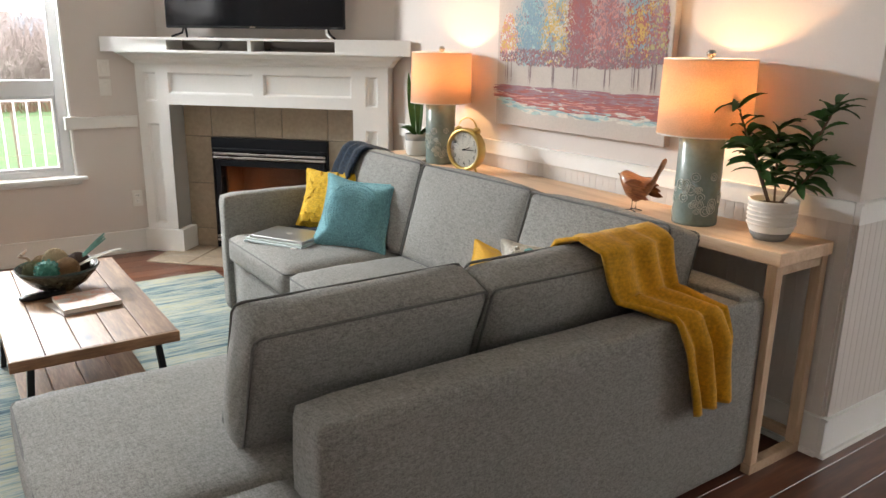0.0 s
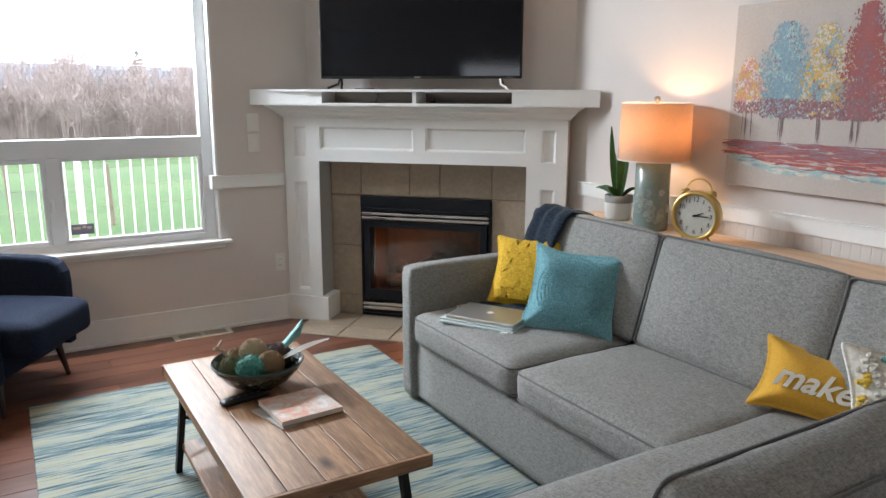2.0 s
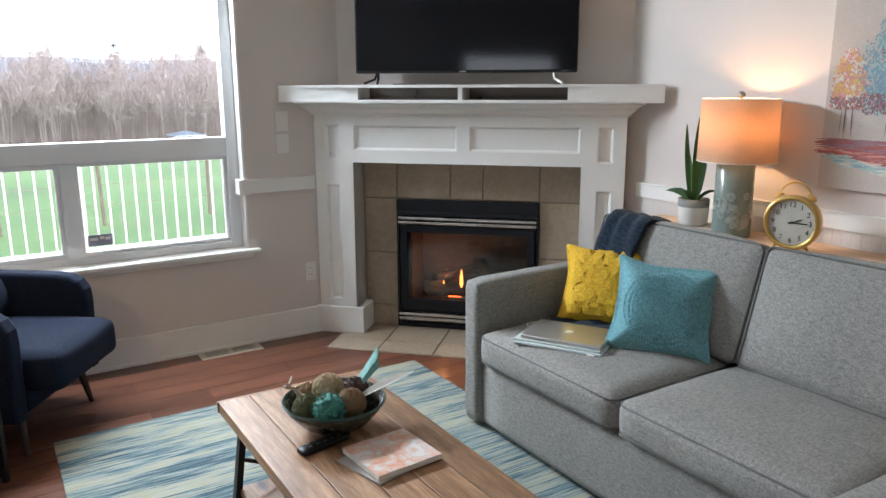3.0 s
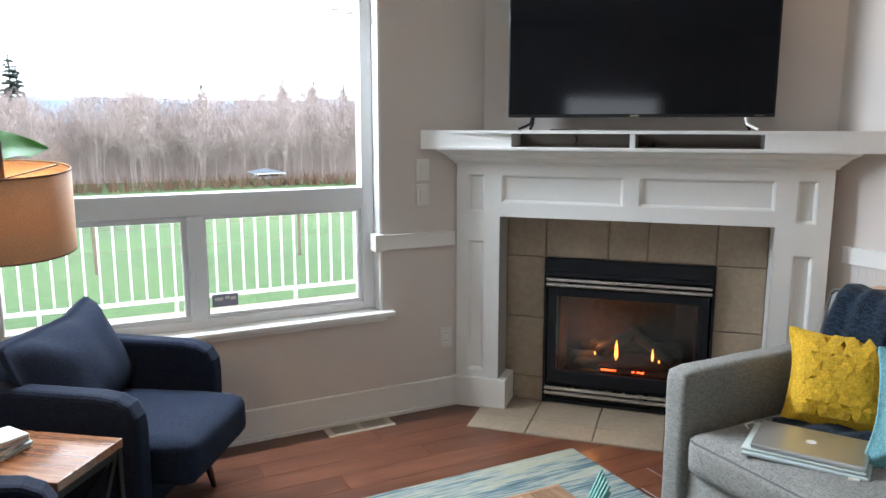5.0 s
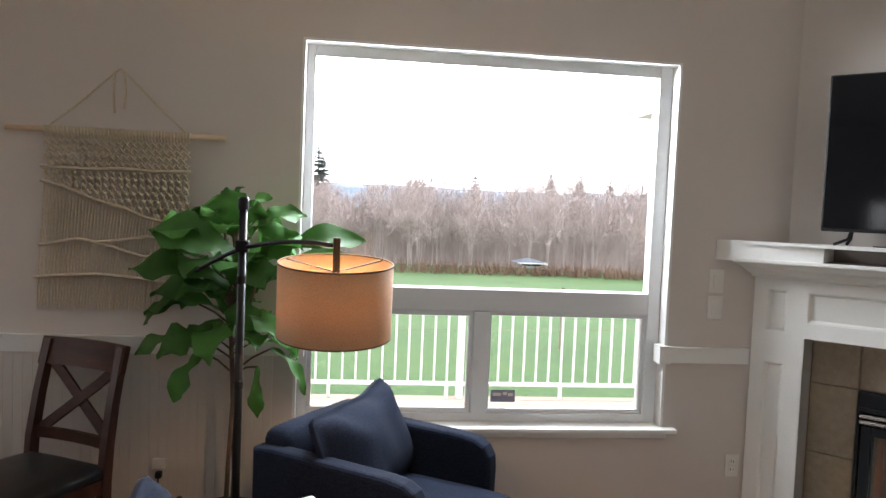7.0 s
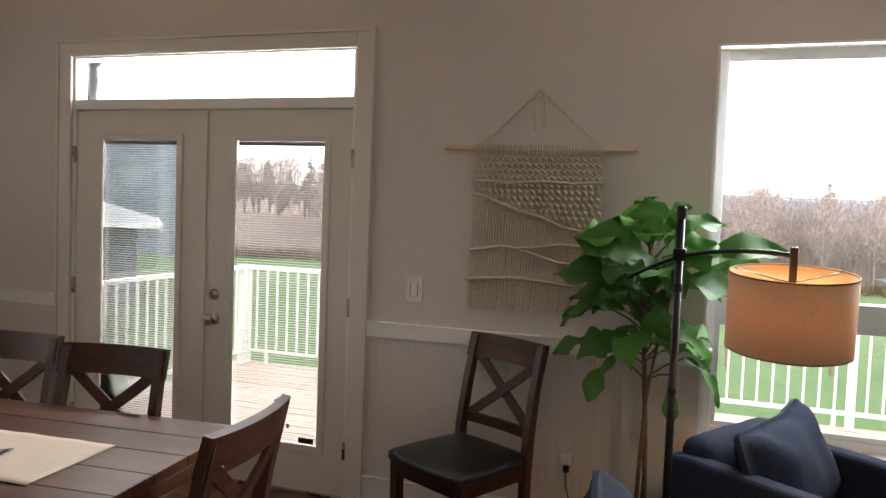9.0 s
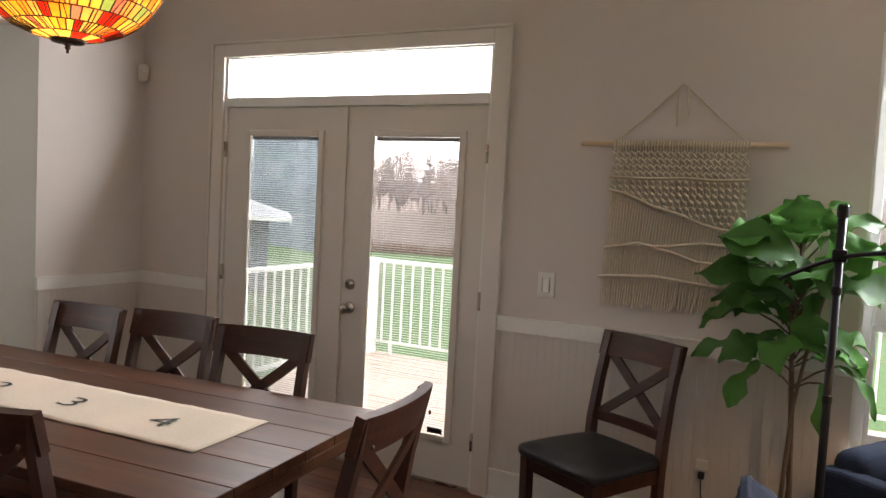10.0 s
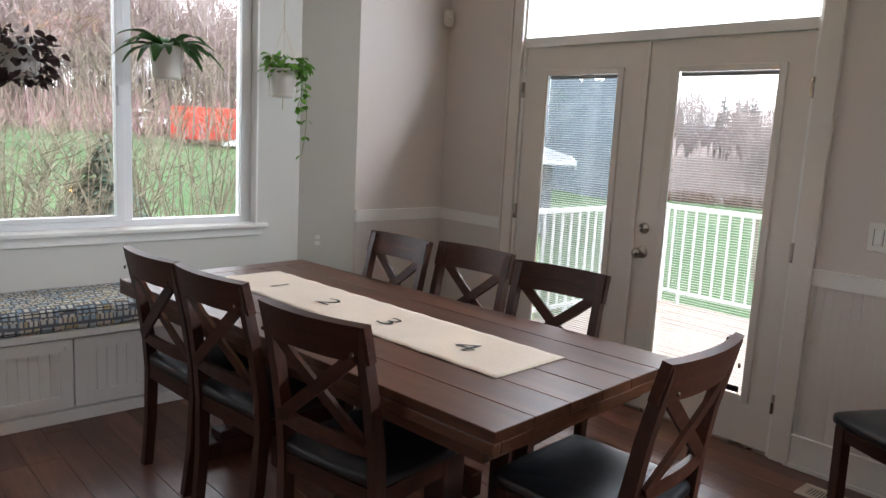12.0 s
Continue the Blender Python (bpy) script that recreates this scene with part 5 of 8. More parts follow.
for sy in (-1, 1):
    part("cross_brace", bar((-0.127, sy * 0.186, 0.02), (0.127, sy * 0.186, 0.5), 0.012, 0.018), BLACKM, st)
    part("apron", box(-0.127, 0.127, sy * 0.186 - 0.008, sy * 0.186 + 0.008, 0.49, 0.515), BLACKM, st)
bk_cols = ((0.55, 0.50, 0.40), (0.30, 0.36, 0.38), (0.60, 0.58, 0.52), (0.42, 0.52, 0.55), (0.35, 0.28, 0.22), (0.60, 0.66, 0.66))
random.seed(5)
for i, c in enumerate(bk_cols):
    bm = box(-0.055, 0.055, -0.055, 0.055, 0, 0.0095, 0.002, 1)
    solo("coaster", bm, mat("coaster_print", c, 0.5, 0.25, 30, 90, 0.1), "square picture coaster in a stack on the side table", "coaster", "stack of coasters", m=pose(-0.735 + random.uniform(-0.008, 0.008), 5.015 + random.uniform(-0.008, 0.008), 0.545 + i * 0.0097, 0, 0, 40 + random.uniform(-14, 14)))

fl = thing("floor_lamp", pose(-0.972, 5.125, 0), "black arc floor lamp with a beige linen drum shade, lit", "lamp")
part("base_plate", lathe([(0, 0), (0.14, 0), (0.14, 0.012), (0.13, 0.02), (0.02, 0.024), (0, 0.024)], 40), BLACKM, fl, "", True)
part("pole", tube([(0, 0, 0.02), (0, 0, 1.56)], 0.0135, 14), BLACKM, fl, "", True)
for z in (0.55, 0.95, 1.30):
    part("pole_joint", lathe([(0.0135, z), (0.0155, z + 0.004), (0.0155, z + 0.026), (0.0135, z + 0.03)], 14), BLACKM, fl)
part("pole_cap", lathe([(0, 1.545), (0.018, 1.545), (0.018, 1.58), (0.014, 1.587), (0, 1.587)], 16), BLACKM, fl)
dx, dy = 0.314, -0.272
arc = [(dx * s, dy * s, 1.325 + 0.16 * (1 - (1 - (s + 0.55) / 1.55) ** 2) - 0.035 * max(0, s)) for s in [i / 16 * 1.55 - 0.55 for i in range(17)]]
part("arm", tube(arc, 0.0075, 10), BLACKM, fl, "", True)
part("clamp", boxes((-0.022, 0.022, -0.02, 0.02, 1.405, 1.445), bevel=0.006), BLACKM, fl)
sh = part("stem", tube([(dx, dy, 1.475), (dx, dy, 1.37)], 0.011, 12), BRONZE, fl)
part("socket", lathe([(0, 1.372), (0.02, 1.37), (0.022, 1.33), (0.016, 1.30), (0, 1.30)], 16, at=(dx, dy, 0)), BLACKM, fl, "", True)
R2 = 0.172
TILT = Matrix.Translation((dx, dy, 1.40)) @ Matrix.Rotation(radians(5.5), 4, "X") @ Matrix.Translation((-dx, -dy, -1.40))


def askew(bm):
    bm.transform(TILT)
    return bm


part("shade", askew(lathe([(R2, 1.176), (R2, 1.402), (R2 - 0.0025, 1.402), (R2 - 0.0025, 1.176), (R2, 1.176)], 64, at=(dx, dy, 0))), SHADE2, fl, "beige linen drum shade glowing warm", True)
for z in (1.176, 1.397):
    part("shade_rim", askew(lathe([(R2 + 0.001, z), (R2 + 0.001, z + 0.004), (R2 - 0.0035, z + 0.004), (R2 - 0.0035, z), (R2 + 0.001, z)], 64, at=(dx, dy, 0))), mat("dark_rim_tape", (0.12, 0.075, 0.045), 0.7), fl)
sp_ = bmesh.new()
for k in range(3):
    a = 2.094 * k + 0.6
    tube([(dx, dy, 1.372), (dx + R2 * math.cos(a), dy + R2 * math.sin(a), 1.396)], 0.002, 6, sp_)
part("spider", askew(sp_), BLACKM, fl)
part("bulb", lathe([(0, 1.225), (0.026, 1.24), (0.028, 1.265), (0.014, 1.3), (0, 1.3)], 16, at=(dx, dy, 0)), glow("lamp_bulb", (1.0, 0.72, 0.40), 5.0), fl, "warm glowing bulb", True).visible_shadow = False
lamp("floor_lamp_light", "POINT", pose(-0.972 + dx, 5.125 + dy, 1.30), 11.0, (1.0, 0.64, 0.33), radius=0.03)

# ---------------------------------------------------------------- dining furniture
dt = thing("dining_table", pose(-3.50, 4.18, 0, 0, 0, 4.2), "long dark espresso trestle dining table with plank top", "dining table")
L2, W2 = 1.135, 0.505
bw = 2 * W2 / 6
for i in range(6):
    part("plank", box(-L2 + 0.11, L2 - 0.0, -W2 + i * bw + 0.0012, -W2 + (i + 1) * bw - 0.0012, 0.722, 0.755, 0.002, 1), TABLEW, dt)
part("breadboard_end", box(-L2, -L2 + 0.108, -W2, W2, 0.722, 0.755, 0.003, 1), wood("espresso_cross", (0.034, 0.0115, 0.005), (0.092, 0.034, 0.0155), (0.165, 0.068, 0.032), 0.34, 1, 0.8, 0.0), dt)
part("edge_band", boxes((-L2, L2, -W2, -W2 + 0.03, 0.685, 0.722), (-L2, L2, W2 - 0.03, W2, 0.685, 0.722), (-L2, -L2 + 0.03, -W2 + 0.03, W2 - 0.03, 0.685, 0.722), (L2 - 0.03, L2, -W2 + 0.03, W2 - 0.03, 0.685, 0.722), bevel=0.004), TABLEW, dt)
part("apron", boxes((-L2 + 0.1, L2 - 0.1, -W2 + 0.08, -W2 + 0.105, 0.61, 0.72), (-L2 + 0.1, L2 - 0.1, W2 - 0.105, W2 - 0.08, 0.61, 0.72), (-L2 + 0.1, -L2 + 0.125, -W2 + 0.105, W2 - 0.105, 0.61, 0.72), (L2 - 0.125, L2 - 0.1, -W2 + 0.105, W2 - 0.105, 0.61, 0.72)), TABLEW, dt)
for s in (-1, 1):
    x = s * 0.66
    part("trestle_foot", boxes((x - 0.055, x + 0.055, -0.40, 0.40, 0.0, 0.075), (x - 0.045, x + 0.045, -0.28, 0.28, 0.075, 0.115), bevel=0.008), DARKW, dt)
    for y in (-0.17, 0.17):
        part("trestle_post", box(x - 0.045, x + 0.045, y - 0.05, y + 0.05, 0.115, 0.62, 0.006), DARKWY, dt)
    part("trestle_head", box(x - 0.05, x + 0.05, -0.36, 0.36, 0.62, 0.72, 0.006), DARKW, dt)
part("stretcher", box(-0.66, 0.66, -0.03, 0.03, 0.22, 0.31, 0.005), DARKW, dt)

CH_BEAM = DARKW


def dining_chair():
    """Local front is -y."""
    c = thing("dining_chair", pose(0, 0, 0), "dark espresso X-back dining chair with black leather seat", "chair", "dining chairs")
    for s in (-1, 1):
        pts = [(s * 0.182, 0.238, 0.0), (s * 0.192, 0.215, 0.2), (s * 0.202, 0.205, 0.42), (s * 0.203, 0.215, 0.56), (s * 0.2, 0.245, 0.74), (s * 0.198, 0.295, 0.955)]
        part("back_post", ribbon(pts, [0.04, 0.042, 0.046, 0.044, 0.04, 0.036], 0.034, (1, 0, 0)), DARKWY, c)
        part("front_leg", bar((s * 0.195, -0.19, 0.44), (s * 0.185, -0.19, 0.0), 0.042, 0.042), DARKWY, c)
        part("side_rail", box(s * 0.2 - 0.012, s * 0.2 + 0.012, -0.17, 0.2, 0.385, 0.445), DARKW, c)
    part("front_rail", box(-0.175, 0.175, -0.205, -0.18, 0.385, 0.445), DARKW, c)
    part("rear_rail", box(-0.185, 0.185, 0.195, 0.22, 0.385, 0.445), DARKW, c)
    # curved crest rail
    n = 12
    bm = bmesh.new()
    rows = []
    for i in range(n + 1):
        f = i / n * 2 - 1
        x = f * 0.225
        y = 0.03 * (1 - f * f)
        rows.append([bm.verts.new((x, yy + y, z)) for yy, z in ((0.253, 0.855), (0.283, 0.968), (0.311, 0.962), (0.281, 0.849))])
    for a, b in zip(rows, rows[1:]):
        for k in range(4):
            bm.faces.new((a[k], a[(k + 1) % 4], b[(k + 1) % 4], b[k]))
    bm.faces.new(rows[0][::-1]), bm.faces.new(rows[-1])
    bmesh.ops.recalc_face_normals(bm, faces=bm.faces)
    part("crest_rail", bm, DARKW, c)
    part("lower_rail", ribbon([(-0.19, 0.228, 0.575), (-0.1, 0.24, 0.575), (0, 0.245, 0.575), (0.1, 0.24, 0.575), (0.19, 0.228, 0.575)], 0.02, 0.045, (0, 0, 1)), DARKW, c)
    for s, o in ((-1, 0.0), (1, 0.012)):
        part("cross_slat", ribbon([(s * 0.18, 0.236 + o, 0.585), (s * 0.09, 0.25 + o, 0.655), (0, 0.262 + o, 0.725), (-s * 0.09, 0.274 + o, 0.795), (-s * 0.17, 0.28 + o, 0.862)], 0.042, 0.014, (0, -1, 0.2)), DARKW, c)
    for s in (-1, 1):
        part("bolt_cap", lathe([(0, 0.0), (0.008, 0.002), (0.006, 0.006), (0, 0.008)], 8, at=(0, 0, 0)), BRONZE, c).matrix_local = pose(s * 0.19, 0.315, 0.88, -80, 0, 0)
    bm = cushion(0.46, 0.45, 0.06, 0.025, 0.02, 12, 0.002, 0, 3)
    for v in bm.verts:
        v.co.x *= 1 - 0.10 * (v.co.y + 0.225) / 0.45
    bm.transform(Matrix.Translation((0, -0.005, 0.468)))
    part("seat", bm, LEATHER, c, "black leather padded seat", True)
    return c


first = dining_chair()
spots = [(-4.018, 4.496, 2.2), (-3.561, 4.607, 6.4), (-3.005, 4.574, 8.8), (-4.047, 3.821, 184), (-3.603, 3.86, 186.2), (-2.972, 3.87, 190.5), (-2.361, 4.255, -85), (-1.84, 5.585, -28)]
LBL = ["dark espresso X-back dining chair tucked under the table by the doors"] * 3 + ["dark espresso X-back dining chair tucked in beside the bench"] * 3 + ["dark espresso X-back chair at the head of the table", "dark espresso X-back chair standing against the wainscot"]
first.matrix_world = pose(spots[0][0], spots[0][1], 0, 0, 0, spots[0][2])
first["label"] = LBL[0]
for (x, y, a), lb in zip(spots[1:], LBL[1:]):
    copy_thing(first, pose(x, y, 0, 0, 0, a))["label"] = lb

RUNX = pose(-3.515, 4.185, 0.755, 0, 0, 3.3)
run = thing("table_runner", RUNX, "natural linen table runner with black numbers one to four", "table runner")
part("cloth", sheet(lambda u, v: (-0.885 + u * 1.77, -0.18 + v * 0.36, 0.0035 + 0.002 * noise.noise(Vector((u * 26, v * 2, 0))) + 0.0012 * math.sin(u * 60 + 3 * v)), 60, 12, 0.002), LINEN, run, "", True)
for ch, x in (("1", -0.575), ("2", -0.19), ("3", 0.20), ("4", 0.61)):
    words("numeral", ch, 0.15, pose(x, -0.02, 0.0088) @ Matrix.Diagonal((1.35, 0.95, 1, 1)), INK, run, 0.0004, 0.0, -0.002)

# ---------------------------------------------------------------- window bench in the nook
bench = thing("window_bench", pose(0, 0, 0), "white built-in window bench with panelled doors", "bench")
bf = -4.86
part("carcass", prism([(bf - 0.02, 2.62), (bf - 0.02, 5.03), (-5.1, 5.22), (NX + 0.004, 4.97), (NX + 0.004, 2.83), (-5.1, 2.57)], 0.07, 0.43), WHITE, bench)
part("plinth", box(bf - 0.05, bf - 0.035, 2.65, 5.0, 0, 0.07), WHITE, bench)
part("plinth_board", box(bf - 0.035, bf - 0.004, 2.63, 5.02, 0.0, 0.06, 0.004), WHITE, bench)
part("bench_top", prism([(bf + 0.012, 2.6), (bf + 0.012, 5.05), (-5.1, 5.235), (NX + 0.004, 4.975), (NX + 0.004, 2.825), (-5.1, 2.56)], 0.43, 0.458), WHITE, bench)
ys = [2.66, 3.46, 4.06, 4.56, 5.0]
for y0, y1 in zip(ys, ys[1:]):
    d = part("cabinet_door", bmesh.new(), WHITE, bench)
    bm = boxes((bf - 0.019, bf, y0 + 0.004, y0 + 0.06, 0.08, 0.42), (bf - 0.019, bf, y1 - 0.06, y1 - 0.004, 0.08, 0.42), (bf - 0.019, bf, y0 + 0.06, y1 - 0.06, 0.36, 0.42), (bf - 0.019, bf, y0 + 0.06, y1 - 0.06, 0.08, 0.14))
    bm.to_mesh(d.data)
    bm.free()
    k = int((y1 - y0 - 0.12) / 0.045)
    for i in range(k):
        w = (y1 - y0 - 0.12) / k
        part("bead_board", box(bf - 0.018, bf - 0.010, y0 + 0.06 + i * w + 0.0006, y0 + 0.06 + (i + 1) * w - 0.0006, 0.14, 0.36, 0.0012, 1), WHITE, d)
    part("knob", lathe([(0, 0), (0.006, 0), (0.006, 0.008), (0.012, 0.014), (0.011, 0.02), (0, 0.022)], 12), WHITE, d).matrix_local = pose(bf, y1 - 0.035, 0.38, 0, 90, 0)
m_, n_, l_, b_ = node_mat("geometric_cushion_cloth")
mpc = mapped(n_, l_, (1, 1, 1))
mpc.inputs["Rotation"].default_value = (0, radians(35), radians(90))
bt1, bt2 = n_.new("ShaderNodeTexBrick"), n_.new("ShaderNodeTexBrick")
for bt_, sc_, c1_, c2_, cm_ in ((bt1, 8.0, (0.66, 0.62, 0.53), (0.24, 0.35, 0.45), (0.12, 0.13, 0.15)), (bt2, 12.0, (0.70, 0.67, 0.60), (0.42, 0.33, 0.17), (0.11, 0.12, 0.14))):
    bt_.inputs["Scale"].default_value = sc_
    bt_.inputs["Color1"].default_value, bt_.inputs["Color2"].default_value, bt_.inputs["Mortar"].default_value = (*c1_, 1), (*c2_, 1), (*cm_, 1)
    bt_.inputs["Mortar Size"].default_value = 0.045
    bt_.inputs["Brick Width"].default_value, bt_.inputs["Row Height"].default_value = 0.42, 0.3
    bt_.offset_frequency, bt_.squash_frequency, bt_.squash = 2, 3, 0.6
    l_.new(mpc.outputs[0], bt_.inputs["Vector"])
ck_ = n_.new("ShaderNodeTexChecker")
ck_.inputs["Scale"].default_value = 12.0
l_.new(mpc.outputs[0], ck_.inputs["Vector"])
mxc = n_.new("ShaderNodeMixRGB")
l_.new(ck_.outputs["Fac"], mxc.inputs[0])
l_.new(bt1.outputs[0], mxc.inputs[1])
l_.new(bt2.outputs[0], mxc.inputs[2])
l_.new(mxc.outputs[0], b_.inputs["Base Color"])
b_.inputs["Roughness"].default_value = 0.9
nf = noise_tex(n_, l_, mapped(n_, l_), 300, 2)
bumped(n_, l_, b_, nf.outputs[0], 0.3)
GEO = m_
bcush = thing("bench_cushion", pose(-5.105, 3.9, 0.458), "long geometric patterned cushion in blue, cream and black on the bench", "cushion")
bm = cushion(0.485, 2.1, 0.115, 0.03, 0.012, 20, 0.005, 0, 6)
bm.transform(Matrix.Translation((0, 0, 0.058)))
part("cushion_body", bm, GEO, bcush, "", True)
for z in (0.018, 0.098):
    part("piping", tube([(0.236, -1.03, z), (0.238, -0.5, z + 0.003), (0.238, 0.0, z - 0.002), (0.238, 0.5, z + 0.003), (0.236, 1.03, z)], 0.005, 6), mat("black_piping", (0.015, 0.015, 0.017), 0.8), bcush)

# ---------------------------------------------------------------- leaves and plants


def leaf(bm, base, direction, length, width, droop=0.3, fold=0.15, lobes=0.0, nseg=6, roll=0.0):
    """One leaf with a folded midrib, bending down along its length."""
    d = Vector(direction).normalized()
    side = d.cross(Vector((0, 0, 1)))
    side = side.normalized() if side.length > 1e-3 else Vector((1, 0, 0))
    side = Matrix.Rotation(roll, 3, d) @ side
    prev = None
    p = Vector(base)
    for i in range(nseg + 1):
        f = i / nseg
        g = f ** 1.7 if lobes == 0.07 else f
        w = width * 0.5 * (math.sin(math.pi * min(1, g * 0.92 + 0.06)) ** 0.75) * (1 + lobes * math.sin(f * 14))
        up = side.cross(d).normalized()
        row = [bm.verts.new(p - side * w + up * w * fold), bm.verts.new(p), bm.verts.new(p + side * w + up * w * fold)]
        if prev:
            bm.faces.new((prev[0], prev[1], row[1], row[0]))
            bm.faces.new((prev[1], prev[2], row[2], row[1]))
        prev = row
        p = p + d * (length / nseg)
        d = (d + Vector((0, 0, -1)) * droop / nseg).normalized()
    return bm


def pot(parent, r0, r1, h, material, band=None, at=(0, 0, 0)):
    part("pot", lathe([(0, 0), (r0, 0), (r0 + 0.004, 0.006), (r1, h), (r1 - 0.008, h), (r1 - 0.012, h - 0.02), (0, h - 0.02)], 36, at=at), material, parent, "", True)
    part("soil", lathe([(0, h - 0.014), (r1 - 0.014, h - 0.018), (r1 - 0.014, h - 0.024), (0, h - 0.024)], 24, at=at), SOIL, parent)


# fiddle-leaf fig in a basket
fig = thing("fiddle_leaf_fig", pose(-1.10, 5.70, 0), "tall fiddle-leaf fig with large green leaves in a dark wicker basket", "plant")
bk = bmesh.new()
for k in range(15):
    z = 0.012 + k * 0.019
    r = 0.165 + 0.02 * math.sin(k / 14 * 2.6)
    pts = [((r + 0.004 * (-1) ** (i + k)) * math.cos(6.28318 * i / 36) * Vector((1, 0, 0)) + (r + 0.004 * (-1) ** (i + k)) * math.sin(6.28318 * i / 36) * Vector((0, 1, 0)) + Vector((0, 0, z))) for i in range(37)]
    tube(pts, 0.0105, 6, bk)
part("basket", bk, BASKET, fig, "dark woven wicker basket")
part("basket_base", lathe([(0, 0), (0.16, 0), (0.165, 0.25), (0.16, 0.25), (0, 0.24)], 30), SOIL, fig)
for a in (200, 20):
    ca, sa = math.cos(radians(a)), math.sin(radians(a))
    part("basket_handle", tube([(0.175 * ca - 0.045 * sa * s, 0.175 * sa + 0.045 * ca * s, 0.27 + 0.1 * math.sqrt(max(0, 1 - s * s))) for s in [i / 6 - 1 for i in range(13)]], 0.013, 8), BASKET, fig)
trunk = [(0.03, 0.03, 0.2), (0.035, 0.03, 0.45), (0.02, 0.035, 0.75), (0.0, 0.05, 1.05), (-0.03, 0.09, 1.35), (-0.05, 0.12, 1.5)]
part("trunk", tube(trunk, 0.014, 8, None, 0.006), BARK, fig, "", True)
part("trunk", tube([(0.0, 0.02, 0.2), (0.01, 0.01, 0.5), (0.025, 0.0, 0.8), (0.07, -0.02, 1.1), (0.12, -0.03, 1.3)], 0.011, 8, None, 0.005), BARK, fig, "", True)
lv = bmesh.new()
br = bmesh.new()
random.seed(31)


def fiddle(bm, base, tip, width, normal, wave=0.05, seed=0.0):
    """Fiddle-shaped leaf: narrow waist, broad outer half, wavy margin, raised sides, arching to its tip."""
    base, tip, nrm = Vector(base), Vector(tip), Vector(normal)
    d = (tip - base)
    ln = d.length
    d.normalize()
    side = d.cross(nrm).normalized()
    nrm = side.cross(d).normalized()
    prev, n = None, 11
    for i in range(n + 1):
        f = i / n
        w = width * (0.10 + 0.52 * math.exp(-((f - 0.16) / 0.16) ** 2) * 0.55 + 0.90 * math.exp(-((f - 0.66) / 0.27) ** 2)) * 0.56 * min(1.0, (1.0 - f) * 5.5 + 0.04) ** 0.6
        c = base + d * ln * f + nrm * ln * 0.16 * math.sin(math.pi * f) - Vector((0, 0, 0.08 * ln * f * f))
        row = []
        for u in (-1, -0.55, 0, 0.55, 1):
            lift = 0.22 * abs(u) * w + wave * width * abs(u) ** 2 * math.sin(f * 15 + seed + 2 * u)
            row.append(bm.verts.new(c + side * w * u * (1 + 0.10 * abs(u) * math.sin(f * 19 + seed + u)) + nrm * lift))
        if prev:
            for k in range(4):
                bm.faces.new((prev[k], prev[k + 1], row[k + 1], row[k]))
        prev = row


# the large outward leaves: base across and up, tip across and up, width
FIGS = ((0.05, 1.33, -0.29, 1.48, 0.17), (0.01, 1.45, -0.155, 1.55, 0.16), (0.0, 1.47, -0.01, 1.64, 0.15), (0.02, 1.45, 0.10, 1.59, 0.14), (0.07, 1.30, 0.27, 1.47, 0.21),
        (0.12, 1.34, 0.545, 1.46, 0.12), (0.14, 1.28, 0.51, 1.36, 0.10), (0.08, 1.25, 0.36, 1.25, 0.17), (0.0, 1.23, -0.375, 1.32, 0.14), (0.0, 1.20, -0.315, 1.20, 0.15),
        (0.06, 1.24, 0.08, 1.04, 0.14), (-0.15, 1.15, -0.37, 1.06, 0.09), (-0.04, 1.08, -0.18, 0.97, 0.09), (-0.18, 1.02, -0.385, 0.94, 0.07), (-0.11, 0.95, -0.22, 0.755, 0.095),
        (0.12, 0.90, 0.13, 0.71, 0.06), (0.17, 0.97, 0.31, 0.79, 0.07), (0.13, 1.06, 0.27, 0.92, 0.10))
for k, (xb, zb, xt, zt, wd) in enumerate(FIGS):
    dep = random.uniform(-0.16, 0.10)
    c = Vector((0.01 if zb > 1.2 else 0.02, 0.03, max(0.86, zb - 0.10)))
    b = Vector((xb, 0.03 + dep * 0.4, zb))
    tube([c, c.lerp(b, 0.5) + Vector((0, 0, 0.012)), b], 0.0045, 6, br)
    fiddle(lv, b, (xt, 0.03 + dep, zt), wd, (random.uniform(-0.3, 0.3), random.uniform(-1.0, -0.25), 0.55), 0.12, k * 1.7)
# the inner and rear leaves round the stem
for k in range(34):
    zb = 0.99 + 0.52 * (k / 33)
    a = radians(137.5 * k + 20)
    ln = random.uniform(0.19, 0.30) * (1.0 if zb < 1.4 else 0.7)
    out = Vector((math.cos(a) * 0.85, math.sin(a) * 0.75, random.uniform(-0.35, 0.55)))
    b = Vector((0.01, 0.04, zb)) + out * 0.07
    tube([(0.01, 0.04, zb - 0.05), b], 0.004, 6, br)
    fiddle(lv, b, b + out.normalized() * ln, ln * random.uniform(0.55, 0.7), (random.uniform(-0.4, 0.4), random.uniform(-0.5, 0.2), 1.0), 0.12, k * 2.3)
part("branch", br, BARK, fig, "thin brown leaf stalks")["kind"] = "stuff"
part("leaves", lv, LEAF, fig, "large glossy fiddle-shaped leaves", True)["kind"] = "stuff"

